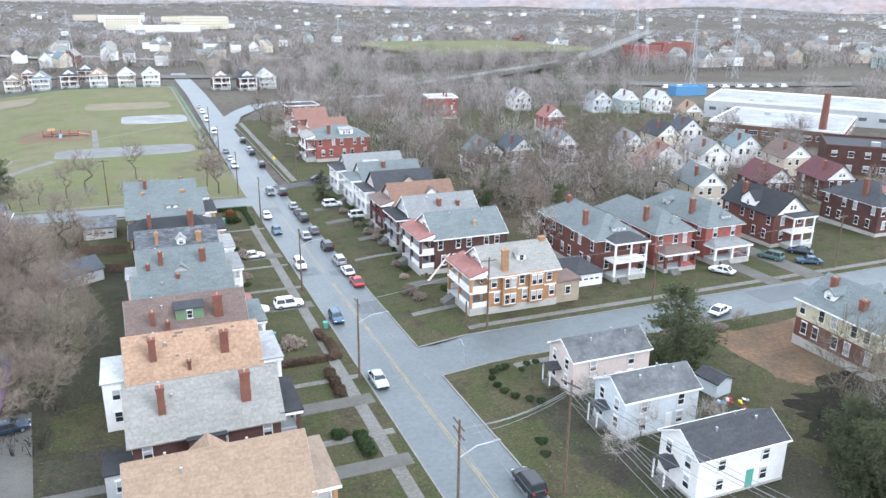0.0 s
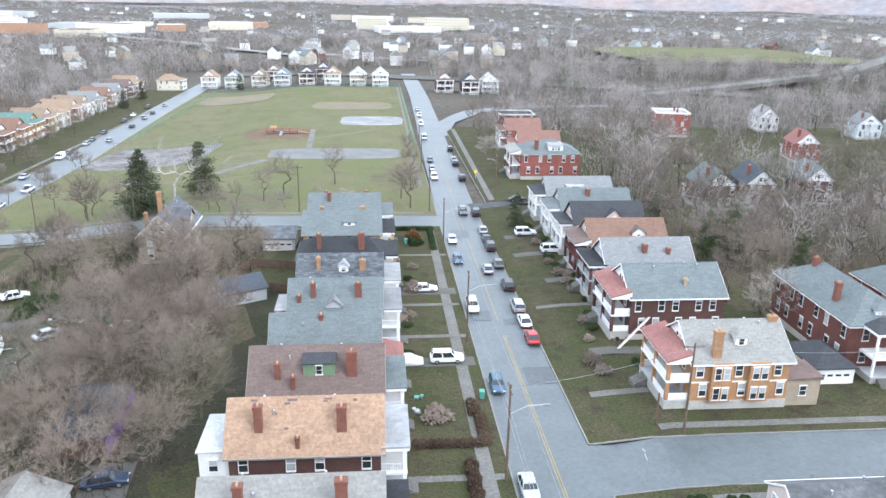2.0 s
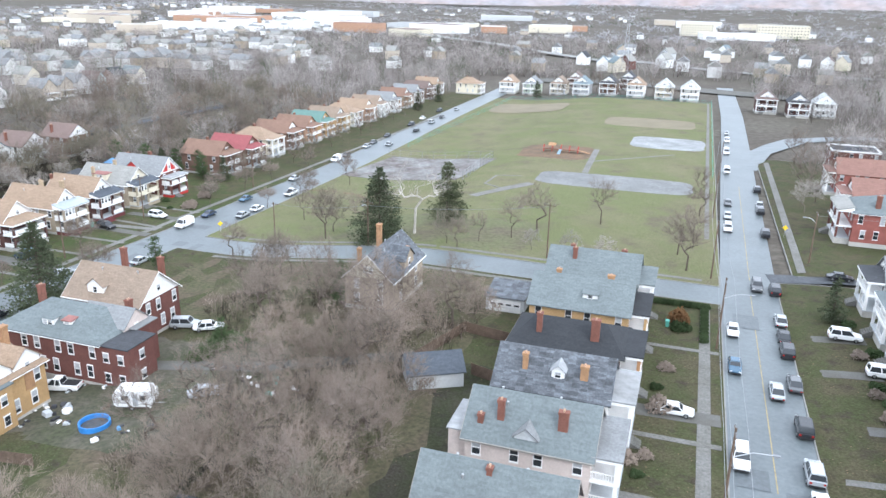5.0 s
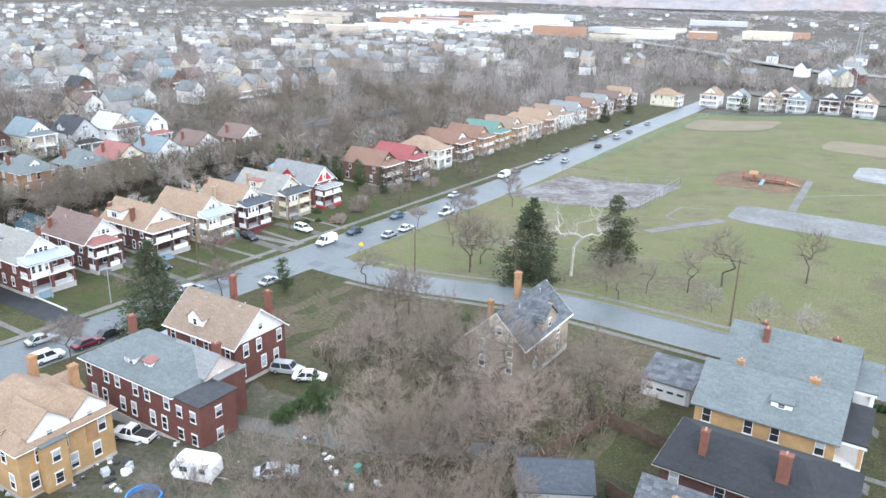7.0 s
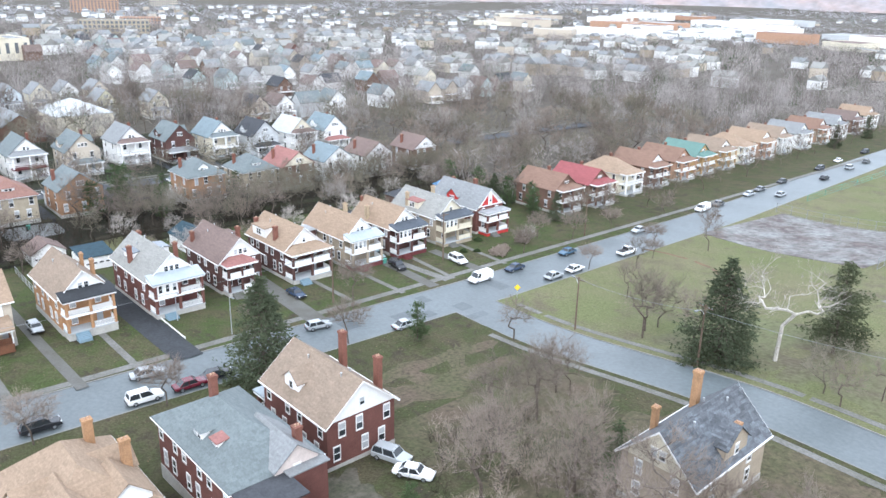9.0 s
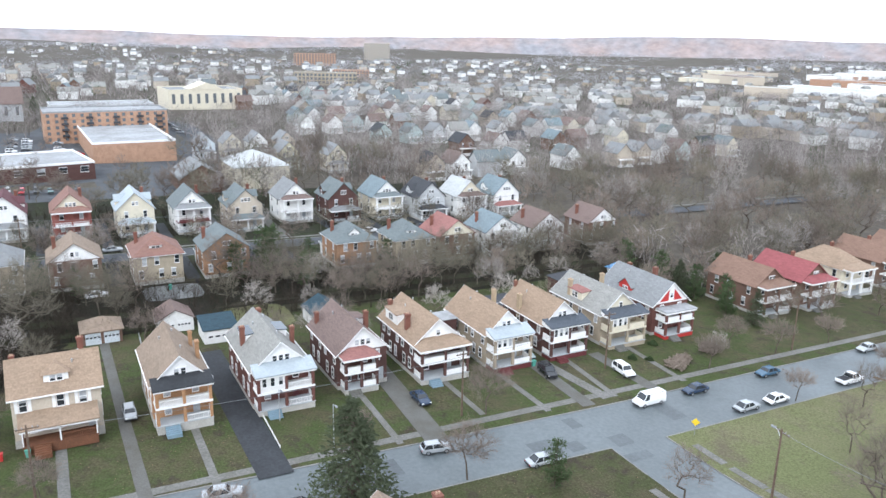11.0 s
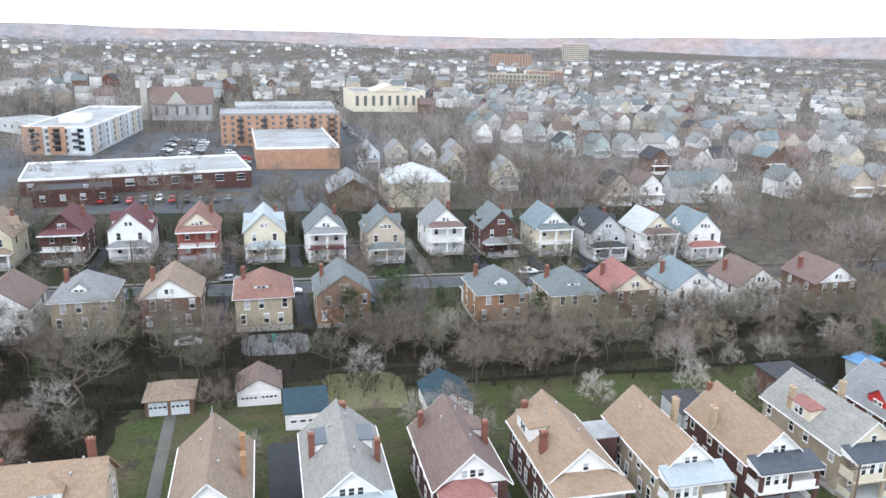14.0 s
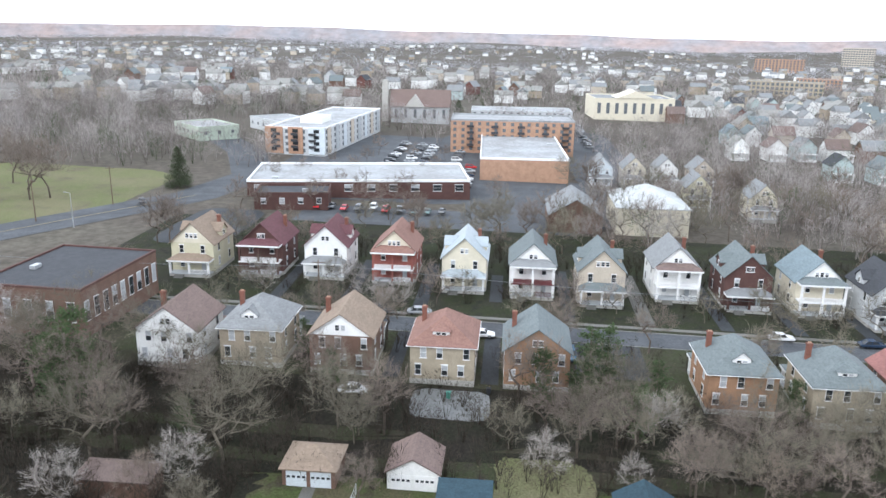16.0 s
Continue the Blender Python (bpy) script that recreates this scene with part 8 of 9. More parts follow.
def car(kind, colour, x, y, heading, group="parked cars", dz=0.03):
    body, cab, glass, lm, bump, bed, L, painted = car_meshes(kind)
    if colour not in painted:
        both = MB()
        both.v, both.f, both.m = list(body.v), list(body.f), list(body.m)
        both.add(cab.v, cab.f)
        for b in bump:
            both.add(b.v, b.f, 1)
        for sx in (-.30, .30):
            for sy in (-1, 1):
                both.cyl((sx * L, sy * (CARS[kind][1] - .2), .33), (sx * L, sy * (CARS[kind][1] - .06), .33), .31, .31, 10, 1)
        painted[colour] = both.mesh("body", [M["car_" + colour], M["rubber"]])
    nm = {"sedan": "car", "hatch": "car", "suv": "suv", "van": "van", "pickup": "pickup_truck"}[kind]
    c = thing(nm, pose(x, y, float(g(x, y)) + dz, 0, 0, heading), "parked %s %s with dark windows" % (colour if colour != "pale" else "pale green", {"sedan": "saloon car", "hatch": "hatchback car", "suv": "sport utility car", "van": "delivery van", "pickup": "pickup truck"}[kind]), "car" if kind != "van" else "van", group)
    part("body", painted[colour], None, c)
    part("glazing", glass, None, c, "dark tinted car windows")
    if bed:
        part("cargo_bed", bed, None, c)
    for k in lm if math.hypot(x + 30, y - 130) < 105 else ():
        part("headlight" if k.name.startswith("head") else "tail_light", k, None, c)
    hw = CARS[kind][1]
    if x < -205 or x > 150 or y > 300:
        return c
    for sx in (-.30, .30):
        for sy in (-1, 1):
            part("wheel", wheel_tyre, None, c, at=pose(sx * L, sy * (hw - .1), .33))
    return c


N, S, E, W_ = 90, -90, 0, 180
GM = "cars parked along the main street"
for k, col, x, y, hd in (("sedan", "pale", 26.5, 88.4, S), ("hatch", "blue", 26.6, 111.2, S), ("suv", "white", 26.6, 139.0, S), ("sedan", "blue", 26.7, 164.0, S), ("sedan", "white", 26.8, 177.4, S), ("sedan", "red", 34.2, 126.0, N), ("sedan", "white", 34.2, 132.4, N), ("suv", "silver", 34.2, 138.6, N),
                         ("suv", "black", 34.2, 148.8, N), ("sedan", "grey", 34.3, 161.0, N), ("suv", "black", 34.3, 172.0, N), ("sedan", "black", 34.3, 177.6, N), ("sedan", "silver", 34.4, 184.4, N), ("sedan", "silver", 31.8, 157.8, N), ("suv", "grey", 31.6, 200.4, S), ("suv", "black", 34.6, 199.4, N), ("suv", "black", 35.4, 238.4, N),
                         ("suv", "black", 35.6, 260, N), ("sedan", "silver", 35.8, 267, N), ("suv", "black", 36.2, 285.4, N), ("suv", "white", 27.4, 240, S), ("sedan", "silver", 27.6, 252, S), ("sedan", "grey", 28.0, 266, S), ("van", "white", 28.6, 310, N), ("suv", "black", 34.2, 60.4, N), ("van", "white", 29.2, 345, S), ("suv", "white", 30, 372, S), ("sedan", "silver", 30.2, 392, S)):
    car(k, col, x, y, hd, GM)
for k, col, x, y, hd in (("suv", "white", 20.6, 119.2, E), ("sedan", "white", 19.0, 147.4, E), ("suv", "white", 43.0, 179.0, E), ("suv", "white", 46.2, 166.6, E), ("sedan", "black", 46.6, 208.9, E), ("sedan", "navy", -17.5, 92.0, 10), ("sedan", "black", -11, 70, 10),
                         ("sedan", "navy", 66.6, 119.4, E), ("sedan", "white", 98.2, 105.0, 120), ("suv", "green", 113.0, 108.2, 110), ("sedan", "blue", 117.8, 103.4, 150), ("sedan", "navy", 121, 108.6, 130), ("sedan", "white", 84.2, 89.4, 20)):
    car(k, col, x, y, hd, "cars in yards", LAWN + .05 if not 30 < x < 37 else .05)
GK = "cars along the western street"
for k, col, x, y, hd in (("sedan", "silver", -101.0 + 2.8, 140.0, 80), ("suv", "white", -91.6, 137.0, 86), ("sedan", "maroon", -91.4, 143.4, 86), ("suv", "black", -92.6, 124.2, 86), ("sedan", "black", -91.8, 147.6, 86), ("hatch", "silver", -97.4, 168.6, 80), ("sedan", "silver", -88.8, 180.4, 86), ("van", "white", -97.0, 206.4, S), ("sedan", "navy", -97.2, 216.6, S), ("sedan", "blue", -97.4, 234, S),
                         ("sedan", "silver", -89.2, 219.6, N), ("sedan", "white", -89.2, 226.4, N), ("pickup", "white", -89.4, 245, N), ("sedan", "silver", -97.8, 262, S), ("van", "white", -99, 294, S), ("sedan", "grey", -99.4, 303, S), ("sedan", "silver", -100, 322, S), ("sedan", "grey", -101, 331, S), ("sedan", "black", -102, 348, S), ("suv", "black", -103.6, 380, S), ("sedan", "silver", -94, 330, N), ("sedan", "black", -96, 366, N),
                         ("suv", "silver", -98, 392, N), ("sedan", "white", -106, 402, S), ("sedan", "grey", -99, 410, N), ("suv", "black", -107, 430, S), ("sedan", "silver", -101, 440, N)):
    car(k, col, x, y, hd, GK, .06)
for k, col, x, y, hd in (("hatch", "silver", -124.0, 132.2, 0), ("sedan", "navy", -111.8, 173.2, 0), ("suv", "black", -112.4, 197.6, -10), ("sedan", "pale", -120.6, 198.4, 0), ("suv", "white", -107.6, 210.2, -5), ("pickup", "white", -60.8, 129.6, 196), ("sedan", "silver", -38.6, 131.4, 40), ("suv", "silver", -57.4, 152.6, 20), ("sedan", "white", -52.6, 152.0, 30),
                         ("sedan", "white", -134.0, 202.6, 20), ("sedan", "white", -178.6, 131.6, 90), ("suv", "blue", -196, 165.4, 0), ("sedan", "white", -203, 150, 90), ("sedan", "silver", -212.6, 137.5, 90), ("suv", "grey", -211.6, 129.5, 90), ("sedan", "navy", -210.5, 221, 90), ("sedan", "white", -211, 205, 90), ("suv", "navy", -209, 160, 90), ("sedan", "black", -272, 71, 30), ("sedan", "black", -290, 44, 27), ("suv", "red", -46, 92, 70), ("hatch", "green", -50, 96, 60)):
    car(k, col, x, y, hd, "cars in gardens and drives", LAWN + .06)
pr = random.Random(31)
for i in range(58):
    car(pr.choice(("sedan", "suv", "sedan", "hatch")), pr.choice(("white", "black", "silver", "grey", "red", "navy", "silver")), -336 - (i % 13) * 8.2 - pr.uniform(0, 3), (104, 112, 118, 131, 138)[i // 13], 90 + pr.uniform(-3, 3), "cars on the parking lot", .1)
for i in range(10):
    car(pr.choice(("sedan", "suv", "sedan")), pr.choice(("white", "red", "silver", "grey", "red", "green")), -296 - pr.uniform(0, 3), 96 + i * 4.2, pr.uniform(-5, 5), "cars behind the shops", .12)
for i in range(14):
    car(pr.choice(("sedan", "suv")), pr.choice(("white", "black", "silver", "grey", "navy")), -455 - 7.0 * i, 192 + pr.uniform(-1, 1), 60, "cars behind the shops", .12)

# ---- large buildings ----
def big_building(name, corners, height, wall, roofm, label, floors=3, bays=(8, 4), group="", balcony=False, band=None, dz=0.0, parapet=0.8, win=(1.4, 1.5)):
    """A flat-roofed block from the corner (x, y), its length direction in degrees, length and depth."""
    x, y, ang, ln, dp = corners
    z = float(g(x, y)) + float(far_height(np.float64(x), np.float64(y))) + dz
    h = thing(name, pose(x, y, z, 0, 0, ang), label, "building", group)
    part("wall", MB().box(0, 0, -2, ln, dp, height), M[wall], h)
    part("roof", MB().box(.3, .3, height - .2, ln - .3, dp - .3, height + .08), M[roofm], h)
    part("parapet", MB().box(-.1, -.1, height, ln + .1, .3, height + parapet).box(-.1, dp - .3, height, ln + .1, dp + .1, height + parapet).box(-.1, .3, height, .3, dp - .3, height + parapet).box(ln - .3, .3, height, ln + .1, dp - .3, height + parapet), M[band or wall], h)
    fh = height / floors
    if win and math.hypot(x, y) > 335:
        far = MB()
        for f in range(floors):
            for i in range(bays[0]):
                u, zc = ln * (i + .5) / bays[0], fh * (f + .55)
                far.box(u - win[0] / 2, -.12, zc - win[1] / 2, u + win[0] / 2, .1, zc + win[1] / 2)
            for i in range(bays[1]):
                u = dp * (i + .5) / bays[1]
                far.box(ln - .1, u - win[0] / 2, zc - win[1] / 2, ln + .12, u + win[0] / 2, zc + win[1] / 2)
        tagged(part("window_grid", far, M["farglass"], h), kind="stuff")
    elif win:
        for f in range(floors):
            zc = fh * (f + .55)
            for i in range(bays[0]):
                window(h, pose(ln * (i + .5) / bays[0], -.04, zc), win[0], min(win[1], fh * .55), joined=True)
            for i in range(bays[1]):
                if ang > 60:
                    window(h, pose(-.04, dp * (i + .5) / bays[1], zc, 0, 0, -90), win[0], min(win[1], fh * .55), joined=True)
                    continue
                window(h, pose(ln + .04, dp * (i + .5) / bays[1], zc, 0, 0, 90), win[0], min(win[1], fh * .55), joined=True)
    if balcony:
        for f in range(1, floors):
            for u in balcony:
                part("balcony", MB().box(u - 1.6, -1.3, fh * f - .1, u + 1.6, 0, fh * f + .05).box(u - 1.6, -1.3, fh * f + .05, u + 1.6, -1.22, fh * f + 1.0), M["wire"], h)
    un = random.Random(int(ln * 10))
    for i in range(max(1, int(ln / 26)) if name != "works_hall" else 0):
        a, b = un.uniform(2, ln - 4), un.uniform(2, max(2.5, dp - 4))
        part("roof_unit", MB().box(a, b, height + .08, a + un.uniform(1.2, 2.6), b + un.uniform(1, 2), height + un.uniform(.7, 1.5)), M["galv"], h)
    return h


GBW = "large buildings by the avenue"
# length runs along the face turned to the camera
big_building("apartment_building", (-424, 126, 92, 56, 26), 14, "b_peach", "r_flatwhite", "five-storey orange brick apartment block with balconies", 5, (15, 7), GBW, (9, 20, 32, 43, 52), "r_flatwhite")
big_building("shop_building", (-358, 142.5, 92, 33, 70), 7.5, "b_peach", "r_flatwhite", "low orange brick shop with a large white roof", 1, (6, 8), GBW, band="white", win=None)
big_building("apartment_building", (-395, 49, 85, 26, 92), 10.6, "s_grey", "r_flatwhite", "modern four-storey apartments with grey, white and brick fronts", 4, (7, 16), GBW, (5, 13, 21), "white")
h = bpy.data.objects["apartment_building.001"]
for k in range(8):
    part("wall_panel", MB().box(26, 4 + k * 11.5, 0, 26.25, 8.5 + k * 11.5, 11.0), M[("s_beige", "greypaint", "s_blue")[k % 3]], h)
for a, b, ma in ((-.4, 7.5, "b_peach"), (10.0, 16.5, "b_peach"), (19.0, 26.3, "s_blue")):
    part("wall_panel", MB().box(a, -.45, 0, b, 0, 11.3), M[ma], h)
    for f in range(4):
        part("window", MB().box((a + b) / 2 - 1.2, -.55, 1.2 + f * 2.6, (a + b) / 2 + 1.2, -.4, 2.7 + f * 2.6), M["glass"], h)
part("stair_head", MB().box(8, 20, 10.6, 18, 34, 13.4), M["s_white"], h)
big_building("shop_building", (-309, 70, 100, 72, 34), 4.3, "b_dark", "r_flatwhite", "long low row of shops with a white roof", 1, (10, 4), GBW, band="white", win=(2.6, 2.0))
big_building("shop_building", (-292, 78, 100, 22, 14), 4.0, "b_dark", "r_dark", "low flat shop with a dark roof", 1, (4, 2), GBW)
big_building("shop_building", (-440, -12, 45, 30, 20), 5.0, "s_palegreen", "r_flatwhite", "low pale green shop", 1, (6, 3), GBW)
big_building("shop_building", (-476, 14, 45, 50, 22), 5.0, "s_grey", "r_flatwhite", "low grey shop with a white roof", 1, (8, 3), GBW)
big_building("office_building", (-520, 130, 92, 58, 26), 9, "s_grey", "r_flatwhite", "grey four-storey office block", 4, (14, 6), GBW)
h = big_building("library", (-598, 208, 94, 53, 40), 13.0, "s_cream", "r_greyb", "cream stone library with a pediment and tall windows", 1, (9, 5), GBW, win=(2.2, 7.0), band="s_cream")
part("pediment", MB().prism([(14, 13.8), (39, 13.8), (26.5, 18.6)], 'y', -.6, 20), M["s_cream"], h)
h = big_building("church", (-529, 82, 92, 34, 16), 9.0, "s_grey", "r_grey", "pale stone church with a steep grey roof and slim tower", 1, (6, 2), GBW, win=(1.6, 5))
part("steep_roof", MB().prism([(-1, 8.9), (17, 8.9), (8, 18.5)], 'x', -1, 35), M["r_mauve"], h)
part("tower", MB().box(-6, 4, -1, -2.4, 8, 22).box(-5.6, 4.4, 22, -2.8, 7.6, 24), M["stone"], h)
part("front_gable", MB().prism([(8, 8.9), (20, 8.9), (14, 16)], 'y', -1.5, 6), M["stone"], h)
# the long brick building by the wooded strip, and the barn-like halls
h = big_building("school_building", (-190, 82.6, 176.5, 25, 20), 8.6, "b_brown", "r_dark", "long dark-roofed brick building with tall white windows", 1, (9, 5), "second row of houses", win=(1.3, 3.4), band="b_dark", dz=.1, parapet=.4)
garage(-296, 172.6, 90, 15.0, 22.0, 4.4, 9.0, "b_brown", "r_greyb", "brown brick hall with a grey gabled roof", 0)
garage(-298, 194.0, 90, 20.0, 24.0, 7.5, 12.0, "s_cream", "r_pale", "large pale hall with a rounded pale roof", 0, "hip")
GX = "old houses behind the shops"
for (xx, yy, wl) in ((-360, 187, "s_blue"), (-362, 199, "s_cream"), (-364, 211, "s_white"), (-364, 224, "s_beige"), (-330, 215, "s_yellow"), (-318, 232, "s_cream")):
    house(xx, yy, 90, 8.0, 11, 7.0, 11.0, wl, "r_greyb", "old narrow gabled house behind the shops", gable=wl, group=GX, joined=True, wins=(2, 2, 2, 0), pch=dict(floors=1, depth=2, roof="hip", rmat="r_greyb"))
# industry to the north-east
big_building("warehouse", (203, 233, -54, 46, 44), 5.6, "b_brown", "r_flatwhite", "wide low warehouse with a white roof", 1, (10, 8), "industry", win=(3.0, 1.4), band="white")
big_building("warehouse", (240, 280, -50, 120, 44), 7.0, "s_grey", "r_flatwhite", "long warehouse with a white roof", 1, (16, 5), "industry", win=(3, 1.4), band="white")
big_building("warehouse", (189, 166, -42, 40, 20), 8.0, "b_dark", "r_dark", "dark brick factory with a flat roof", 2, (9, 6), "industry")
big_building("container_shed", (282, 353, -4, 20, 8), 4.0, "bluetarp", "bluetarp", "bright blue metal shed", 1, (1, 1), "industry", win=None)
big_building("apartment_building", (420, 588, 10, 34, 16), 13, "b_salmon", "r_dark", "red brick apartment block far off", 4, (9, 4), "industry")
big_building("apartment_building", (462, 602, 10, 40, 16), 14, "b_salmon", "r_dark", "red brick apartment block far off", 4, (10, 4), "industry")
st = thing("smokestack", pose(231, 206, .8 + float(fall(206))), "brown brick factory chimney", "chimney")
part("shaft", MB().cyl((0, 0, -1), (0, 0, 18), 1.5, 1.1, 14), M["chim_red"], st)
for i in range(9):
    a = 150 + i * 11
    car("van", "white", 300 + i * 9, 385 - i * 2.5, 0, "trailers in the rail yard", .3)
# far factories
big_building("factory", (-30, 1700, 0, 62, 40), 22, "s_cream", "r_flatwhite", "tall cream factory block", 5, (12, 4), "far factories", win=(2.4, 1.6))
big_building("factory", (112, 1690, 0, 92, 50), 22, "s_cream", "r_flatwhite", "cream factory block far off", 4, (16, 4), "far factories", win=(2.4, 1.6))
wr = random.Random(8)
for k in range(46):
    az, dist = radians(wr.uniform(-6, 44)), wr.uniform(1500, 2300)
    if k % 3 == 0:
        az, dist = radians(wr.uniform(18, 42)), wr.uniform(1350, 1900)
    big_building("works_hall", (-dist * math.sin(az), dist * math.cos(az), wr.uniform(-12, 26), wr.uniform(45, 150), wr.uniform(30, 70)), wr.uniform(6, 15), wr.choice(("s_white", "s_cream", "s_white", "s_beige", "b_peach", "s_grey")), wr.choice(("r_flatwhite", "r_flatwhite", "r_pale", "r_pale", "r_mauve")),
                 "long pale works building far off in the valley", 1, (2, 2), "far works", win=None)
big_building("tower_block", (-2440, 1090, 60, 80, 40), 62, "s_beige", "r_dark", "tall tan apartment tower on the skyline", 10, (12, 5), "far towers", win=(5, 4))
big_building("apartment_building", (-1900, 690, 66, 100, 40), 26, "b_peach", "r_dark", "long red brick block on the skyline", 5, (14, 4), "far towers", win=(4, 3.5))
big_building("school_building", (-1000, 420, 68, 80, 30), 14, "b_buff", "r_greyb", "long yellow brick building among trees", 3, (16, 4), "far towers", win=(3, 3))
big_building("school_building", (-1250, 560, 66, 60, 30), 13, "b_peach", "r_greyb", "red brick building among trees", 3, (12, 4), "far towers", win=(3, 3))

# viaduct
vd = thing("viaduct", pose(0, 0, 0), "long pale concrete viaduct rising to the hillside", "bridge")
pts = [(a, b, c + float(fall(b))) for a, b, c in ((160, 455, 1), (224, 489, 3), (292, 524, 6), (348, 556, 8), (430, 640, 11), (518, 739, 13), (640, 860, 18))]
for a, b in zip(pts[:-1], pts[1:]):
    dk = MB()
    d = Vector((b[0] - a[0], b[1] - a[1], 0)).normalized()
    n_ = Vector((-d.y, d.x, 0)) * 7.5
    A, B = Vector(a), Vector(b)
    dk.hexa([A - n_ - Vector((0, 0, 1.6)), B - n_ - Vector((0, 0, 1.6)), B + n_ - Vector((0, 0, 1.6)), A + n_ - Vector((0, 0, 1.6)), A - n_, B - n_, B + n_, A + n_])
    for s in (-1, 1):
        w = n_ * s
        pw = MB()
        pw.hexa([A + w - n_ * .03, B + w - n_ * .03, B + w + n_ * .03, A + w + n_ * .03] + [p + Vector((0, 0, 1.0)) for p in (A + w - n_ * .03, B + w - n_ * .03, B + w + n_ * .03, A + w + n_ * .03)])
        part("parapet", pw, M["concrete"], vd)
    part("deck", dk, M["concrete"], vd)
for a, b in zip(pts[:-1], pts[1:]):
    for t in (0.0, .5):
        q = Vector(a).lerp(Vector(b), t)
        part("pier", MB().box(q.x - 1.2, q.y - 4, q.z - 40, q.x + 1.2, q.y + 4, q.z - 1.6), M["concrete"], vd)
strip("road_highway", [(-420, 1240), (-257, 1079), (-114, 911), (0, 775), (58, 722), (190, 730), (420, 700)], 16.0, .6, M["kerb"], "pale highway among far trees", "road", 0, 30)
strip("road_rail", [(-100, 640), (120, 520), (330, 400), (560, 330)], 26.0, .3, M["gravel"], "rail yard gravel", "road", 0, 20)


def mast(x, y, h, label="tall steel lattice pylon"):
    z = float(g(x, y) + far_height(np.float64(x), np.float64(y)))
    t = thing("pylon", pose(x, y, z), label, "pylon", "pylons")
    mb = MB()
    for sx, sy in ((-1, -1), (1, -1), (1, 1), (-1, 1)):
        mb.cyl((sx * h * .06, sy * h * .06, 0), (sx * .3, sy * .3, h), .13, .07, 3)
    for k in range(7):
        u, v = k / 7, (k + 1) / 7
        a, b = h * .06 * (1 - u) + .3 * u, h * .06 * (1 - v) + .3 * v
        mb.cyl((-a, -a, h * u), (b, -b, h * v), .09, .09, 3)
        mb.cyl((a, -a, h * u), (b, b, h * v), .09, .09, 3)
        mb.cyl((-a, a, h * u), (-b, -b, h * v), .09, .09, 3)
    part("lattice", mb, M["galv"], t)
    for q in (.72, .84, .96):
        part("crossarm", MB().box(-h * .1, -.08, h * q, h * .1, .08, h * q + .16), M["galv"], t)


for x, y, hh in ((400, 560, 46), (430, 640, 50), (390, 430, 48), (-40, 690, 44), (180, 700, 36), (330, 400, 40), (345, 470, 40)):
    mast(x, y, hh)

# ---- far homes among the woods ----
def far_home(x, y, rot, wl, rf, s=1.0):
    z = float(g(x, y)) + float(far_height(np.float64(x), np.float64(y)))
    h = thing("house", pose(x, y, z, 0, 0, rot), FAR_LABEL[wl], "house", "houses among the far woods")
    w, d, e, r = 8.5 * s, 11 * s, 6.2 * s, 10.2 * s
    part("wall", MB().box(-w / 2, -d / 2, -2, w / 2, d / 2, e).prism([(-w / 2, e), (w / 2, e), (0, r - .1)], 'y', -d / 2, d / 2), M[wl], h)
    rb = MB()
    gable_roof(rb, w, d, e, r, .5)
    part("roof", rb, M[rf], h)
    if math.hypot(x, y) < 560:
        part("porch", MB().box(-w / 2 + .3, -d / 2 - 2.2, -1, w / 2 - .3, -d / 2, .6).box(-w / 2, -d / 2 - 2.5, 3.0, w / 2, -d / 2, 3.3).box(-w / 2 + .3, -d / 2 - 2.2, .6, -w / 2 + .6, -d / 2 - 1.9, 3.0).box(w / 2 - .6, -d / 2 - 2.2, .6, w / 2 - .3, -d / 2 - 1.9, 3.0), M["white"], h)
    if math.hypot(x, y) < 470:
        for u in (-2.2, 2.2):
            window(h, pose(u, -d / 2 - .04, 4.8), 1.0, 1.5, joined=True)


FAR_LABEL = {"s_white": "white gabled house among bare trees", "s_cream": "cream gabled house among bare trees", "b_red": "red brick house among bare trees", "s_grey": "grey gabled house among bare trees", "b_brown": "brown brick house among bare trees",
             "s_beige": "beige house among bare trees", "s_yellow": "yellow house among bare trees", "s_mint": "pale green house among bare trees", "b_salmon": "red house among bare trees"}
fr = random.Random(77)
walls_f = ("s_white", "s_white", "s_white", "s_cream", "b_red", "s_grey", "b_brown", "s_beige", "s_beige", "s_mint", "s_white", "s_white")
roofs_f = ("r_greyb", "r_slate", "r_blue", "r_mauve", "r_grey", "r_grey", "r_greyb", "r_brown", "r_slate", "r_dark")
for row in range(9):
    xr = -290 - row * 52
    for j in range(14):
        yy = 262 + j * 15 + fr.uniform(-3, 3) + (row % 3) * 6
        xx = xr + fr.uniform(-4, 4) - j * 2
        if fr.random() < .68 and not (-460 < xx < -240 and yy < 250):
            FAR_HOMES.append((xx, yy))
            far_home(xx, yy, 90 + fr.choice((0, 0, 180, 90)) + fr.uniform(-4, 4), fr.choice(walls_f), fr.choice(roofs_f))
for i in range(44):
    a, rad = radians(fr.uniform(150, 232)), fr.uniform(560, 900)
    xx, yy = rad * math.cos(a), 60 + rad * math.sin(a)
    if -640 < xx < -440 and 60 < yy < 275:
        continue
    FAR_HOMES.append((xx, yy))
    far_home(xx, yy, fr.choice((90, 0, 70)) + fr.uniform(-6, 6), fr.choice(walls_f), fr.choice(roofs_f), 1.1)
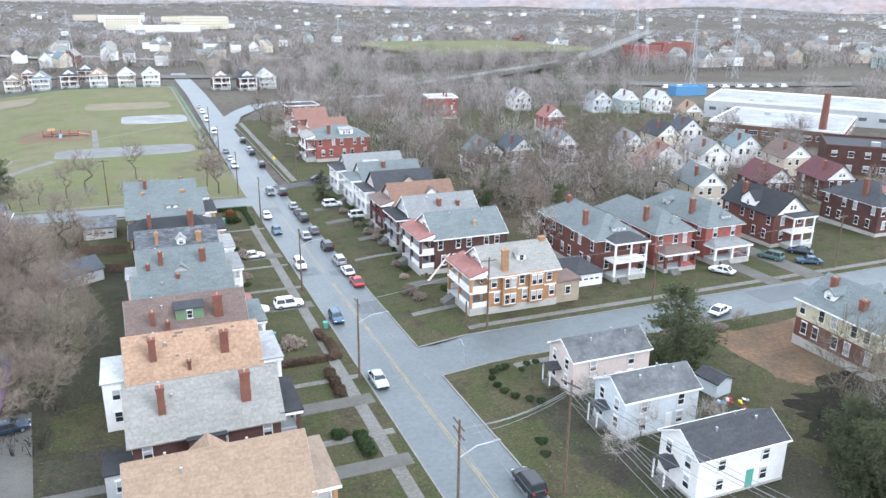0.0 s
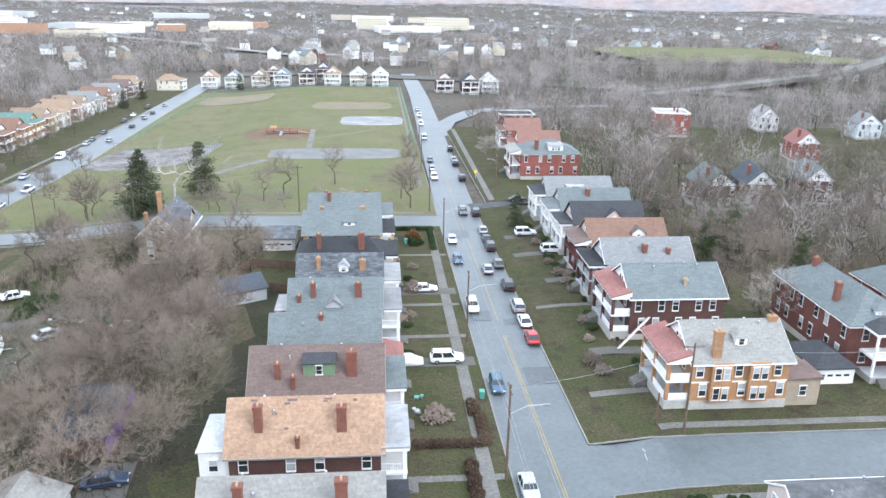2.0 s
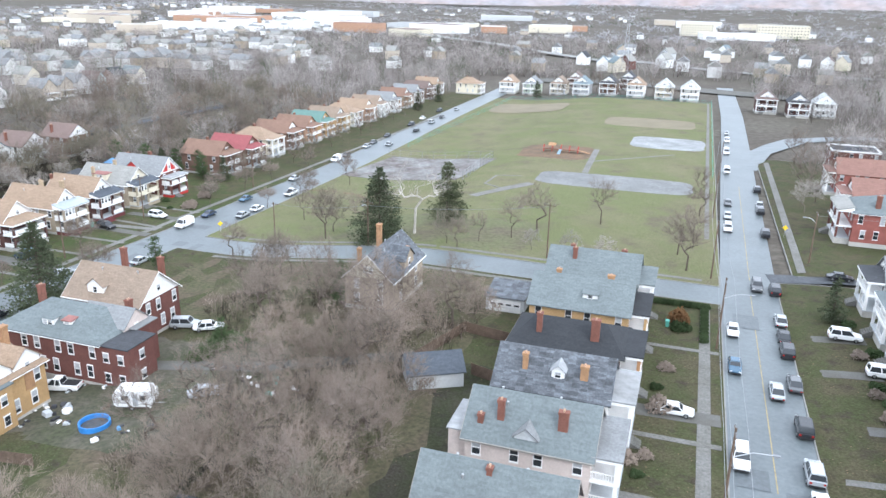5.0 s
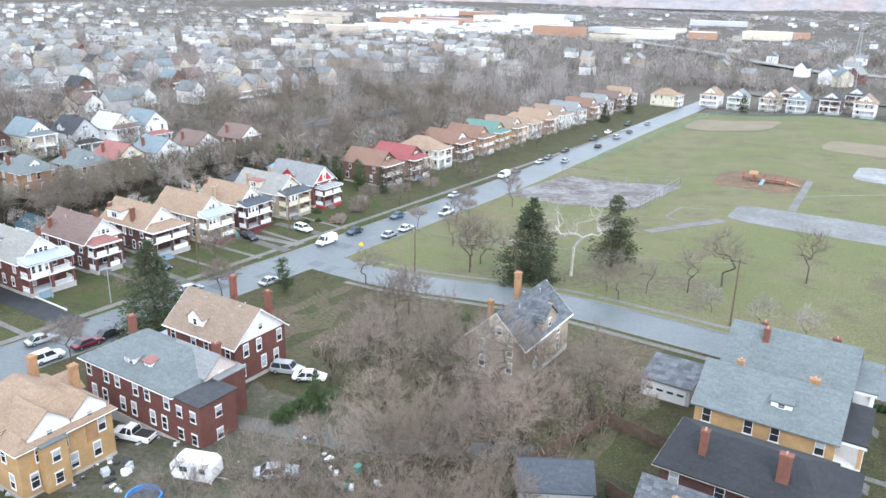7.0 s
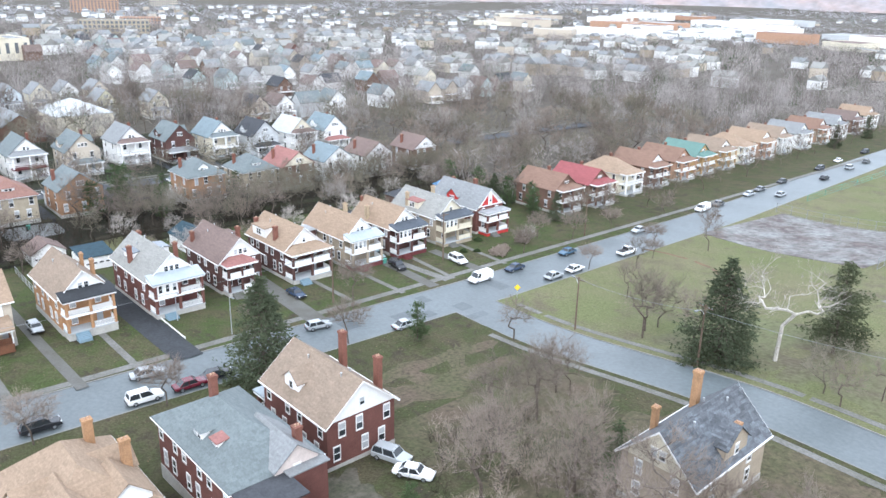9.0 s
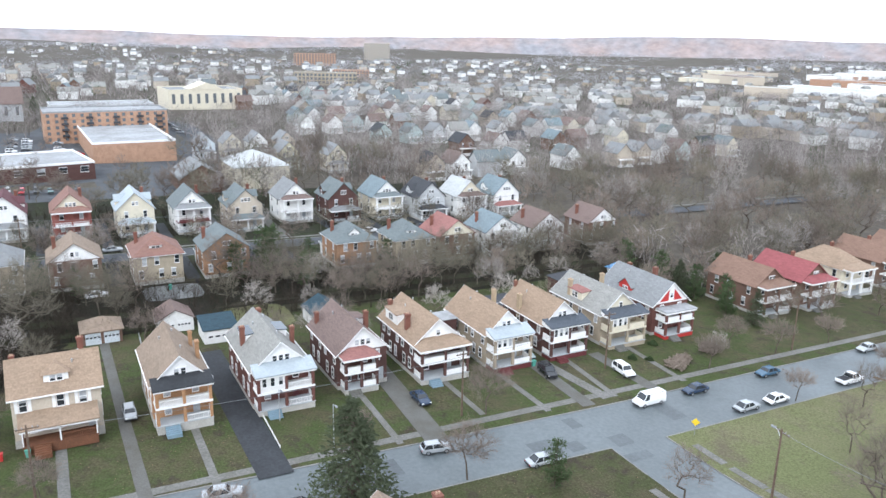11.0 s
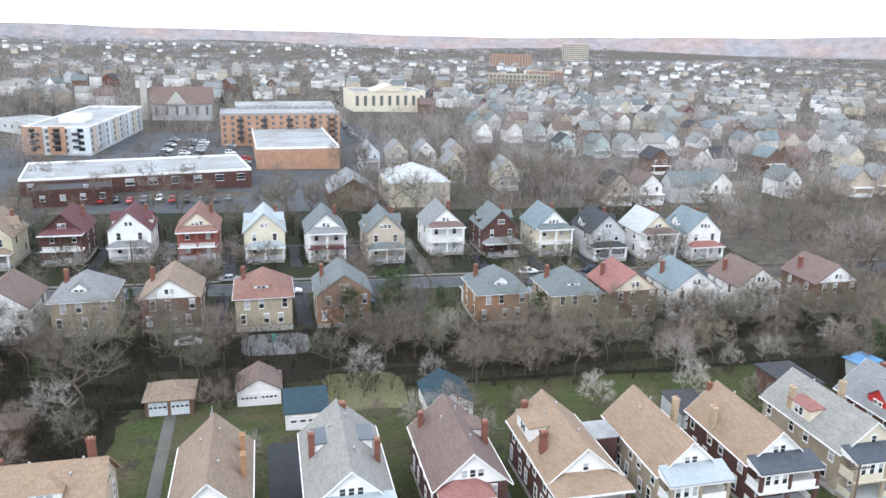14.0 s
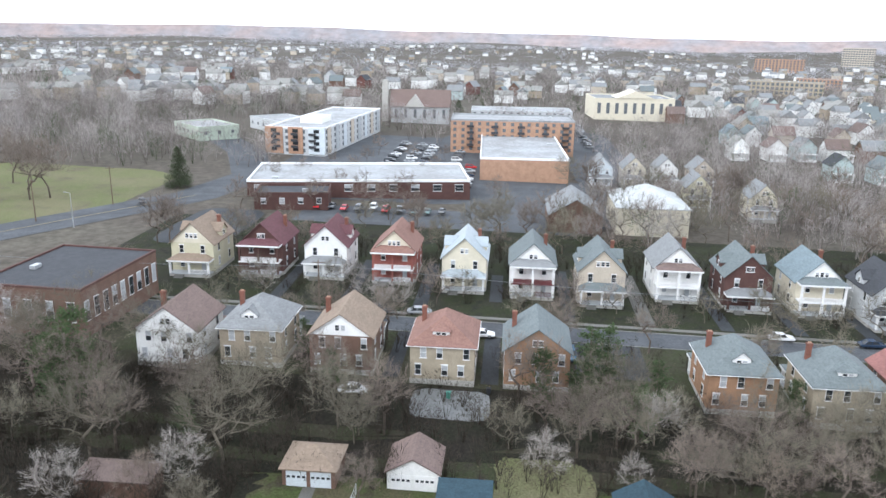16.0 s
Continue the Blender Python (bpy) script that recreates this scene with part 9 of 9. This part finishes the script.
for i in range(36):
    a, rad = radians(fr.uniform(35, 100)), fr.uniform(640, 1100)
    xx, yy = rad * math.cos(a), 60 + rad * math.sin(a)
    if 140 < xx < 490 and 600 < yy < 910:
        continue
    FAR_HOMES.append((xx, yy))
    far_home(xx, yy, fr.uniform(-30, 30), fr.choice(walls_f), fr.choice(roofs_f), 1.2)

for kind_, mats_ in FAR_TREES.items():
    far_tree_stand(kind_, mats_)
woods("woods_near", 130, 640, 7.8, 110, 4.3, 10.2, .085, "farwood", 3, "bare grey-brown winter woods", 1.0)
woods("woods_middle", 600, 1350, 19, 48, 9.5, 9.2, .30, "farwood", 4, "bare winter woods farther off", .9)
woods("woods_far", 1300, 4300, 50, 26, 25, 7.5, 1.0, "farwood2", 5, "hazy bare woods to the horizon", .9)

# tiny houses far off
tv = MB()
for i in range(1900):
    a, rad = radians(fr.uniform(30, 236)), 600 + 2300 * fr.random() ** 1.4
    xx, yy = rad * math.cos(a), 60 + rad * math.sin(a)
    if math.degrees(a) < 118 and fr.random() < .72:
        continue
    if -660 < xx < -440 and 40 < yy < 280 or 140 < xx < 490 and 600 < yy < 910:
        continue
    z = float(far_height(np.float64(xx), np.float64(yy)) + g(np.float64(xx), np.float64(yy))) - 1
    s, d_ = fr.uniform(4, 6), fr.uniform(4.5, 8)
    h_ = fr.uniform(6.5, 9)
    wall_ = fr.choice((0, 0, 0, 1, 2))
    if fr.random() < .5:
        tv.box(xx - s, yy - d_, z, xx + s, yy + d_, z + h_, wall_)
        tv.prism([(xx - s - .4, z + h_), (xx + s + .4, z + h_), (xx, z + h_ + s * .8)], 'y', yy - d_ - .3, yy + d_ + .3, 3 + i % 2)
    else:
        tv.box(xx - d_, yy - s, z, xx + d_, yy + s, z + h_, wall_)
        tv.prism([(yy - s - .4, z + h_), (yy + s + .4, z + h_), (yy, z + h_ + s * .8)], 'x', xx - d_ - .3, xx + d_ + .3, 3 + i % 2)
tagged(new("far_houses", tv.mesh("far_houses", [M["s_white"], M["s_beige"], M["b_tan"], M["r_greyb"], M["r_grey"]])), "scattered pale houses on the far hills", "houses", kind="stuff")

# far hills on the skyline, haze put into their base colour
hill = MB()
pv = []
n = 120
for i in range(n + 1):
    a = radians(25 + 215 * i / n)
    hgt = float(np.interp(25 + 215 * i / n, (25, 105, 120, 136, 150, 158, 168, 180, 192, 204, 216, 240), (44, 46, 60, 70, 46, 32, 34, 46, 60, 64, 56, 44))) + 3 * math.sin(i * .53 + 1) + 2 * math.sin(i * 1.3)
    pv.append((a, hgt))
for (a0, h0), (a1, h1) in zip(pv[:-1], pv[1:]):
    r_, r2 = 4380, 4560
    def P(a, r, z):
        return (r * math.cos(a), 60 + r * math.sin(a), z)
    hill.add([P(a0, r_, -40), P(a1, r_, -40), P(a1, r2, h1), P(a0, r2, h0)], [(0, 1, 2, 3)])
tagged(new("backdrop_hills", hill.mesh("backdrop_hills", [mat("hazy_hills", (.24, .235, .245), 1.0, .25, .004, .02, 0, col2=(.30, .235, .215))])), "low hazy wooded hills on the skyline", "hills", kind="structure")

# ---- poles, lamps, cables ----
def utility_pole(x, y, h, arm_rot=90, lamp=None, arms=1):
    z = float(g(x, y)) + LAWN
    p = thing("utility_pole", pose(x, y, z), "weathered wooden utility pole with crossarm", "pole", "utility poles")
    part("pole", MB().cyl((0, 0, -.4), (0, 0, h), .17, .11, 8), M["pole"], p)
    for k in range(arms):
        ca = part("crossarm", MB().box(-1.25, -.06, -.07, 1.25, .06, .07), M["pole"], p, at=pose(0, .12, h - .5 - k * .9, 0, 0, arm_rot - 90))
        ins = MB()
        for u in (-1.1, -.55, .55, 1.1):
            ins.cyl((u, 0, .07), (u, 0, .27), .06, .05, 6)
        part("insulator_set", ins, M["palewire"], ca)
    if lamp is not None:
        a, ln = lamp
        mb = MB().cyl((0, 0, 8.2), (ln * .5, 0, 9.1), .045, .045, 6).cyl((ln * .5, 0, 9.1), (ln, 0, 9.2), .045, .04, 6)
        arm = part("lamp_arm", mb, M["galv"], p, at=pose(0, 0, 0, 0, 0, a))
        part("lamp_head", MB().box(ln - .1, -.14, 9.12, ln + .6, .14, 9.26).box(ln + .05, -.1, 9.04, ln + .5, .1, 9.12), M["palewire"], arm)
    return (x, y, z + h)


poles = [utility_pole(24.4, 56.4, 12.2, 0, (0, 3.6), 2), utility_pole(24.4, 90.1, 11.6, 0, (0, 3.6)), utility_pole(24.2, 125.7, 11.4, 0, (0, 3.6)), utility_pole(24.3, 170, 11.4, 0, (0, 3.6)), utility_pole(23.6, 203, 11.4, 0), utility_pole(24.2, 250, 11.4, 0), utility_pole(26.2, 300, 11.4, 0)]
pole_b = utility_pole(36.6, 57.4, 13.4, 20, None, 2)
pole_c = utility_pole(46.7, 94.9 + 2.6, 11.5, 90)
pole_d = utility_pole(77.5, 98.0, 10.5, 90)
pole_e = utility_pole(120.2, 99.6, 10.5, 90)
utility_pole(36.6, 22, 11.6, 0)
utility_pole(-46.4, 201.1, 9.8, 80, (-100, 1.6))
utility_pole(-69.5, 201.8, 9.6, 80, (170, 1.2))
utility_pole(-8.0, 203, 11.5, 80)
utility_pole(-105.0, 176.8, 10.5, 0)
utility_pole(-110.6, 208.6, 10.5, 0)
utility_pole(-103.6, 248, 11.0, 0)
utility_pole(-106, 120, 10, 0)
utility_pole(-211.6, 118, 10, 0)
utility_pole(42.4, 219, 10.5, 0, (180, 2.0))
utility_pole(44.0, 99.4, 4.2, 90, None, 0)
for (x, y) in ((-264, 27), (-288, 36), (-247, 14)):
    utility_pole(x, y, 11, 30)


def street_lamp(x, y, h, a):
    z = float(g(x, y)) + LAWN
    p = thing("street_lamp", pose(x, y, z, 0, 0, a), "slim grey street lamp with a curved arm", "street lamp", "street lamps")
    part("pole", MB().cyl((0, 0, -.3), (0, 0, h), .1, .06, 8), M["galv"], p)
    part("lamp_arm", MB().cyl((0, 0, h - .1), (1.0, 0, h + .25), .04, .04, 6), M["galv"], p)
    part("lamp_head", MB().box(.9, -.13, h + .18, 1.55, .13, h + .32), M["palewire"], p)


street_lamp(-114.2, 151.6, 5.0, 0)
street_lamp(-103.8, 156.2, 6.5, 0)
street_lamp(39.0, 88.6, 3.0, 90)
street_lamp(-260, 40, 9, -60)


def cable(name, a, b, sag, ma="palewire", r=.026, label="thin overhead cable strung between poles"):
    cu = bpy.data.curves.new(name, 'CURVE')
    cu.dimensions = '3D'
    cu.bevel_depth = r
    cu.bevel_resolution = 0
    sp = cu.splines.new('POLY')
    n = 14
    sp.points.add(n)
    for i in range(n + 1):
        t = i / n
        sp.points[i].co = (a[0] + (b[0] - a[0]) * t, a[1] + (b[1] - a[1]) * t, a[2] + (b[2] - a[2]) * t - sag * 4 * t * (1 - t), 1)
    cu.materials.append(M[ma])
    tagged(new(name, cu), label, "cable", "overhead cables")


for p, q in zip(poles[:-1], poles[1:]):
    for u, dz in ((-1.1, -.2), (1.1, -.2), (0, -2.6)):
        cable("overhead_cable", (p[0] + u, p[1], p[2] + dz), (q[0] + u, q[1], q[2] + dz), .9)
def hung(x, y, z):
    """A point of a cable z above level ground."""
    return x, y, z + float(fall(y))


p0 = hung(24.5, 20, 11.5)
for u, dz in ((-1.1, -.2), (1.1, -.2), (0, -2.6)):
    cable("overhead_cable", (poles[0][0] + u, poles[0][1], poles[0][2] + dz), (p0[0] + u, p0[1], p0[2] + dz), .9)
for u, dz in ((-.9, -.3), (-.3, -.6), (.4, -1.2), (.9, -2.2)):
    cable("overhead_cable", (poles[0][0], poles[0][1] + u, poles[0][2] + dz), (pole_b[0], pole_b[1] + u, pole_b[2] + dz), .8)
for u, dz in ((-1.0, -.3), (-.4, -.3), (.4, -.3), (1.0, -1.4), (0, -2.4)):
    cable("overhead_cable", (pole_b[0] + u, pole_b[1], pole_b[2] + dz), hung(49 + u * 1.2, 30, 10.5 + dz), .8, r=.022)
    cable("overhead_cable", (pole_b[0] + u, pole_b[1], pole_b[2] + dz), hung(36.6 + u, 22, 11.4 + dz), .8)
cable("overhead_cable", (poles[1][0], poles[1][1], poles[1][2] - .3), (pole_c[0], pole_c[1], pole_c[2] - .3), .7)
cable("overhead_cable", (pole_c[0], pole_c[1], pole_c[2] - .4), (pole_d[0], pole_d[1], pole_d[2] - .4), .8)
cable("overhead_cable", (pole_d[0], pole_d[1], pole_d[2] - .4), (pole_e[0], pole_e[1], pole_e[2] - .4), .8)
cable("overhead_cable", hung(42.4, 219, 10.6), hung(160, 236, 12), 1.5)
cable("overhead_cable", hung(-211.6, 118, 6.4), hung(-206, 260, 6.4), 1.2, r=.03)
cable("overhead_cable", hung(-211.6, 118, 6.0), hung(-205, 40, 6.4), 1.0, r=.03)
cable("overhead_cable", hung(-105, 176.8, 5.4), hung(-106, 120, 5.0), .8)
cable("overhead_cable", hung(-105, 176.8, 5.4), hung(-110.6, 208.6, 5.4), .8)
cable("overhead_cable", hung(-46.4, 201.1, 7.6), hung(-69.5, 201.8, 5.4), .8)
cable("overhead_cable", hung(-46.4, 201.1, 7.6), hung(-8, 203, 11), .8)


# ---- fences ----
def fence(pts, h, ma, label, step=2.4, solid=False):
    f = thing("fence", pose(0, 0, 0), label, "fence", "fences")
    pm = MB().box(-.05, -.05, -.2, .05, .05, h).mesh("post", [M[ma]])
    for (x0, y0), (x1, y1) in zip(pts[:-1], pts[1:]):
        ln = math.hypot(x1 - x0, y1 - y0)
        k = max(1, int(ln / step))
        for i in range(k + 1):
            x, y = x0 + (x1 - x0) * i / k, y0 + (y1 - y0) * i / k
            part("post", pm, None, f, at=pose(x, y, float(g(x, y)) + LAWN))
        for i in range(k):
            xa, ya, xb, yb = x0 + (x1 - x0) * i / k, y0 + (y1 - y0) * i / k, x0 + (x1 - x0) * (i + 1) / k, y0 + (y1 - y0) * (i + 1) / k
            za, zb = float(g(xa, ya)) + LAWN, float(g(xb, yb)) + LAWN
            nx, ny = -(yb - ya) / (ln / k) * .02, (xb - xa) / (ln / k) * .02
            mb = MB()
            for (lo, hi) in (((.05, h - .05),) if solid else ((h - .12, h - .04), (h * .5, h * .5 + .06), (.12, .18))):
                mb.hexa([(xa - nx, ya - ny, za + lo), (xb - nx, yb - ny, zb + lo), (xb + nx, yb + ny, zb + lo), (xa + nx, ya + ny, za + lo), (xa - nx, ya - ny, za + hi), (xb - nx, yb - ny, zb + hi), (xb + nx, yb + ny, zb + hi), (xa + nx, ya + ny, za + hi)])
            piece = part("panel" if solid else "rails", mb, M[ma], f)
            if not solid:
                tagged(piece, kind="stuff")


fence([(-17, 147.5), (-13, 162), (-4, 160)], 1.8, "pole", "dark wooden board fence", 2.4, True)
fence([(-8, 148.5), (-3.6, 147)], 1.8, "pole", "dark wooden board fence", 2.4, True)
fence([(-154, 136.9), (-119, 136.2)], 1.4, "galv", "wire fence between gardens")
fence([(-70, 112.6), (-48, 112.4)], 1.6, "pole", "dark board fence by the yard", 2.4, True)
fence([(-86, 310.4), (-46.4, 306.4), (-46.2, 270.4)], 2.6, "chain", "tall mesh fence round the ball court", 4)
fence([(24.4, 300), (24.8, 500), (-86, 502), (-86, 330)], 1.8, "tealpaint", "green mesh fence round the park", 12)
fence([(-106.6, 149.5), (-117.4, 149.7)], .45, "white", "low white garden wall beside the tarmac drive", 2.2, True)

# ---- yard things ----
zt = float(g(-46, 126.5)) + LAWN
tr_ = thing("camping_trailer", pose(-46.0, 127.0, zt, 0, 0, 20), "old white camping trailer standing in the yard", "trailer")
bd = MB()
bd.prism([(-2.4, .9), (-2.1, .55), (2.2, .55), (2.5, 1.0), (2.4, 2.3), (1.9, 2.75), (-1.9, 2.75), (-2.5, 2.2)], 'y', -1.15, 1.15)
part("body", bd, M["white"], tr_)
part("window", MB().box(-1.4, -1.17, 1.5, -.5, -1.14, 2.1), M["glass"], tr_)
part("window", MB().box(.9, -1.17, 1.5, 1.6, -1.14, 2.1), M["glass"], tr_)
part("door", MB().box(0, -1.18, .65, .65, -1.14, 2.3), M["greypaint"], tr_)
for s in (-1, 1):
    part("wheel", wheel_tyre, None, tr_, at=pose(-.2, s * 1.05, .33))
part("hitch", MB().box(2.3, -.06, .5, 3.6, .06, .6), M["galv"], tr_)
pl = thing("paddling_pool", pose(-47.6, 121.4, float(g(-47.6, 121.4)) + LAWN), "round blue above-ground pool", "pool")
n = 24
pw = MB()
for i in range(n):
    a, b = 2 * math.pi * i / n, 2 * math.pi * (i + 1) / n
    pw.hexa([(1.7 * math.cos(a), 1.7 * math.sin(a), 0), (1.85 * math.cos(a), 1.85 * math.sin(a), 0), (1.85 * math.cos(b), 1.85 * math.sin(b), 0), (1.7 * math.cos(b), 1.7 * math.sin(b), 0),
             (1.7 * math.cos(a), 1.7 * math.sin(a), .8), (1.85 * math.cos(a), 1.85 * math.sin(a), .8), (1.85 * math.cos(b), 1.85 * math.sin(b), .8), (1.7 * math.cos(b), 1.7 * math.sin(b), .8)])
part("pool_wall", pw, M["poolblue"], pl)
part("pool_floor", MB().cyl((0, 0, 0), (0, 0, .22), 1.7, 1.7, 24), M["asphalt2"], pl, "dull water left in the pool")
jr = random.Random(5)


def junk(x, y, s, ma, label, name="junk_pile"):
    j = thing(name, pose(x, y, float(g(x, y)) + LAWN, 0, 0, jr.uniform(0, 180)), label, "junk", "junk in the yards")
    for k in range(4):
        a, b, c = jr.uniform(.2, .6) * s, jr.uniform(.2, .5) * s, jr.uniform(.15, .5) * s
        part("piece", MB().hexa([(-a, -b, 0), (a, -b * .9, 0), (a * .9, b, 0), (-a, b * .8, 0), (-a * .8, -b * .8, c), (a * .85, -b * .7, c * 1.1), (a * .8, b * .8, c), (-a * .9, b * .7, c * .9)]), M[ma if k % 2 else jr.choice(("greypaint", "wire", "white", "pole"))], j, at=pose(jr.uniform(-.8, .8) * s, jr.uniform(-.8, .8) * s, 0, 0, 0, jr.uniform(0, 180)))


for x, y, s, ma in ((-55.6, 122.4, 1.2, "rubber"), (-54.2, 124.6, 1.1, "greypaint"), (-56.6, 125, .9, "wire"), (-53.4, 121.4, .9, "concrete"), (-44.4, 121.6, .8, "bluetarp"), (-36.4, 136.8, 1.0, "rubber"), (-41.6, 139.6, 1.0, "pole"), (-31, 133.6, .9, "tealpaint"), (-33.6, 135.4, .8, "white"), (-28.6, 136.2, .7, "white"), (-63.0, 116.4, 1.1, "rubber"), (-44.6, 118.4, .9, "white"),
                    (65.2, 66.2, .7, "redpaint"), (66.6, 65.0, .6, "yellowsign"), (64.0, 66.0, .6, "bluetarp"), (67.6, 65.6, .4, "white"), (66.0, 64.0, .4, "redpaint"), (64.4, 62.8, .7, "tealpaint"), (46.6, 123.8, .8, "rubber"), (48.4, 124.4, .7, "rubber"), (-40, 94, 1.3, "darkred"), (-44, 100, 1.0, "white"), (-38, 88, 1.0, "bluetarp"), (-60, 106, 1.0, "greypaint"), (16.4, 108.6, .9, "tealpaint"), (15.4, 105.4, .8, "greypaint")):
    junk(x, y, s, ma, "small heap of discarded things on the ground")
for k in range(26):
    x, y = jr.uniform(-61, -38), jr.uniform(117, 141)
    junk(x, y, jr.uniform(.3, .7), jr.choice(("rubber", "greypaint", "pole", "white", "wire", "concrete", "deck")), "small heap of discarded things on the ground")
# covered car and bins
cv = thing("covered_car", pose(15.0, 118.6, LAWN + .05 + float(fall(118.6)), 0, 0, 0), "car under a pale white cover", "car")
cb_ = MB()
loft([(-2.3, ring(.7, .1, .7, .2)), (-1.7, ring(.95, .02, 1.0, .25)), (-.9, ring(.98, .02, 1.42, .3)), (.5, ring(.98, .02, 1.42, .3)), (1.2, ring(.95, .02, 1.0, .25)), (2.2, ring(.75, .1, .75, .2))], cb_)
part("cover", cb_, M["white"], cv, smooth=True)
for x, y, ma in ((-117.6, 116.0, "redpaint"), (-117.4, 119.2, "tealpaint"), (16.8, 176, "tealpaint"), (24.2, 108.4, "tealpaint"), (-31.4, 136.4, "tealpaint"), (-116.4, 197.4, "tealpaint"), (-179, 146, "tealpaint"), (-181, 152, "rubber"), (-180, 163, "rubber")):
    b = thing("wheelie_bin", pose(x, y, float(g(x, y)) + LAWN), "plastic wheeled rubbish bin", "bin", "bins")
    part("body", MB().hexa([(-.24, -.28, 0), (.24, -.28, 0), (.24, .28, 0), (-.24, .28, 0), (-.3, -.36, 1.0), (.3, -.36, 1.0), (.3, .36, 1.0), (-.3, .36, 1.0)]), M[ma], b)
    part("lid", MB().slab((-.33, .4, 1.1), (-.33, -.4, 1.05), (.33, -.4, 1.05), (.33, .4, 1.1), .06), M[ma], b)


def road_sign(x, y, rot):
    s = thing("road_sign", pose(x, y, float(g(x, y)) + LAWN, 0, 0, rot), "yellow diamond warning sign on a post", "sign", "road signs")
    part("post", MB().cyl((0, 0, -.2), (0, 0, 2.4), .04, .04, 6), M["galv"], s)
    part("plate", MB().add([(0, -.05, 1.5), (.62, -.05, 2.12), (0, -.05, 2.74), (-.62, -.05, 2.12), (0, -.02, 1.5), (.62, -.02, 2.12), (0, -.02, 2.74), (-.62, -.02, 2.12)], [(0, 1, 2, 3), (7, 6, 5, 4), (0, 4, 5, 1), (1, 5, 6, 2), (2, 6, 7, 3), (3, 7, 4, 0)]), M["yellowsign"], s)


road_sign(39.4, 238.5, 0)
road_sign(-86.2, 205.4, 45)
# playground
pg = thing("playground_set", pose(-26, 322, float(g(-26, 322)) + LAWN), "red and orange climbing frame with slides", "playground")
for u in (-6, -3, 0, 3, 6):
    for s in (-1, 1):
        part("post", MB().cyl((u, s, 0), (u, s, 2.3), .09, .09, 6), M["redpaint"], pg)
part("platform", MB().box(-6.1, -1.1, .9, 6.1, 1.1, 1.1), M["deck"], pg)
part("roof", MB().prism([(-1.5, 2.3), (1.5, 2.3), (0, 3.1)], 'x', -4.3, -1.8), M["chim_orange"], pg)
part("slide", MB().slab((6, -.5, 1.1), (6, .5, 1.1), (10, .5, .2), (10, -.5, .2), .12), M["chim_orange"], pg)
part("slide", MB().slab((-.5, -1, 1.1), (.5, -1, 1.1), (.5, -5, .2), (-.5, -5, .2), .12), M["bluepaint"], pg)
# blue sheet on the far garden roof
bt = thing("tarpaulin", pose(-146, 240.5, 1.2 + float(fall(240.5)), 8, -6, 0), "blue tarpaulin over a small roof", "tarpaulin")
part("sheet", MB().slab((-2.4, 2, .5), (-2.4, -2, .3), (2.4, -2, .1), (2.4, 2, .3), .06), M["bluetarp"], bt)
part("frame", MB().box(-2, -1.6, -5.6, 2, 1.6, .05), M["s_grey"], bt)
# downpipe board leaning on a brick house
pk = thing("plank_chute", pose(45.8, 121.6, .9 + float(fall(121.6))), "pale plank leaning against the brick wall", "plank")
part("plank", MB().hexa([(-.2, -1.2, 0), (.2, -1.2, 0), (.2, -1.0, 0), (-.2, -1.0, 0), (5.0, 1.4, 3.8), (5.4, 1.4, 3.8), (5.4, 1.6, 3.8), (5.0, 1.6, 3.8)]), M["s_pink"], pk)
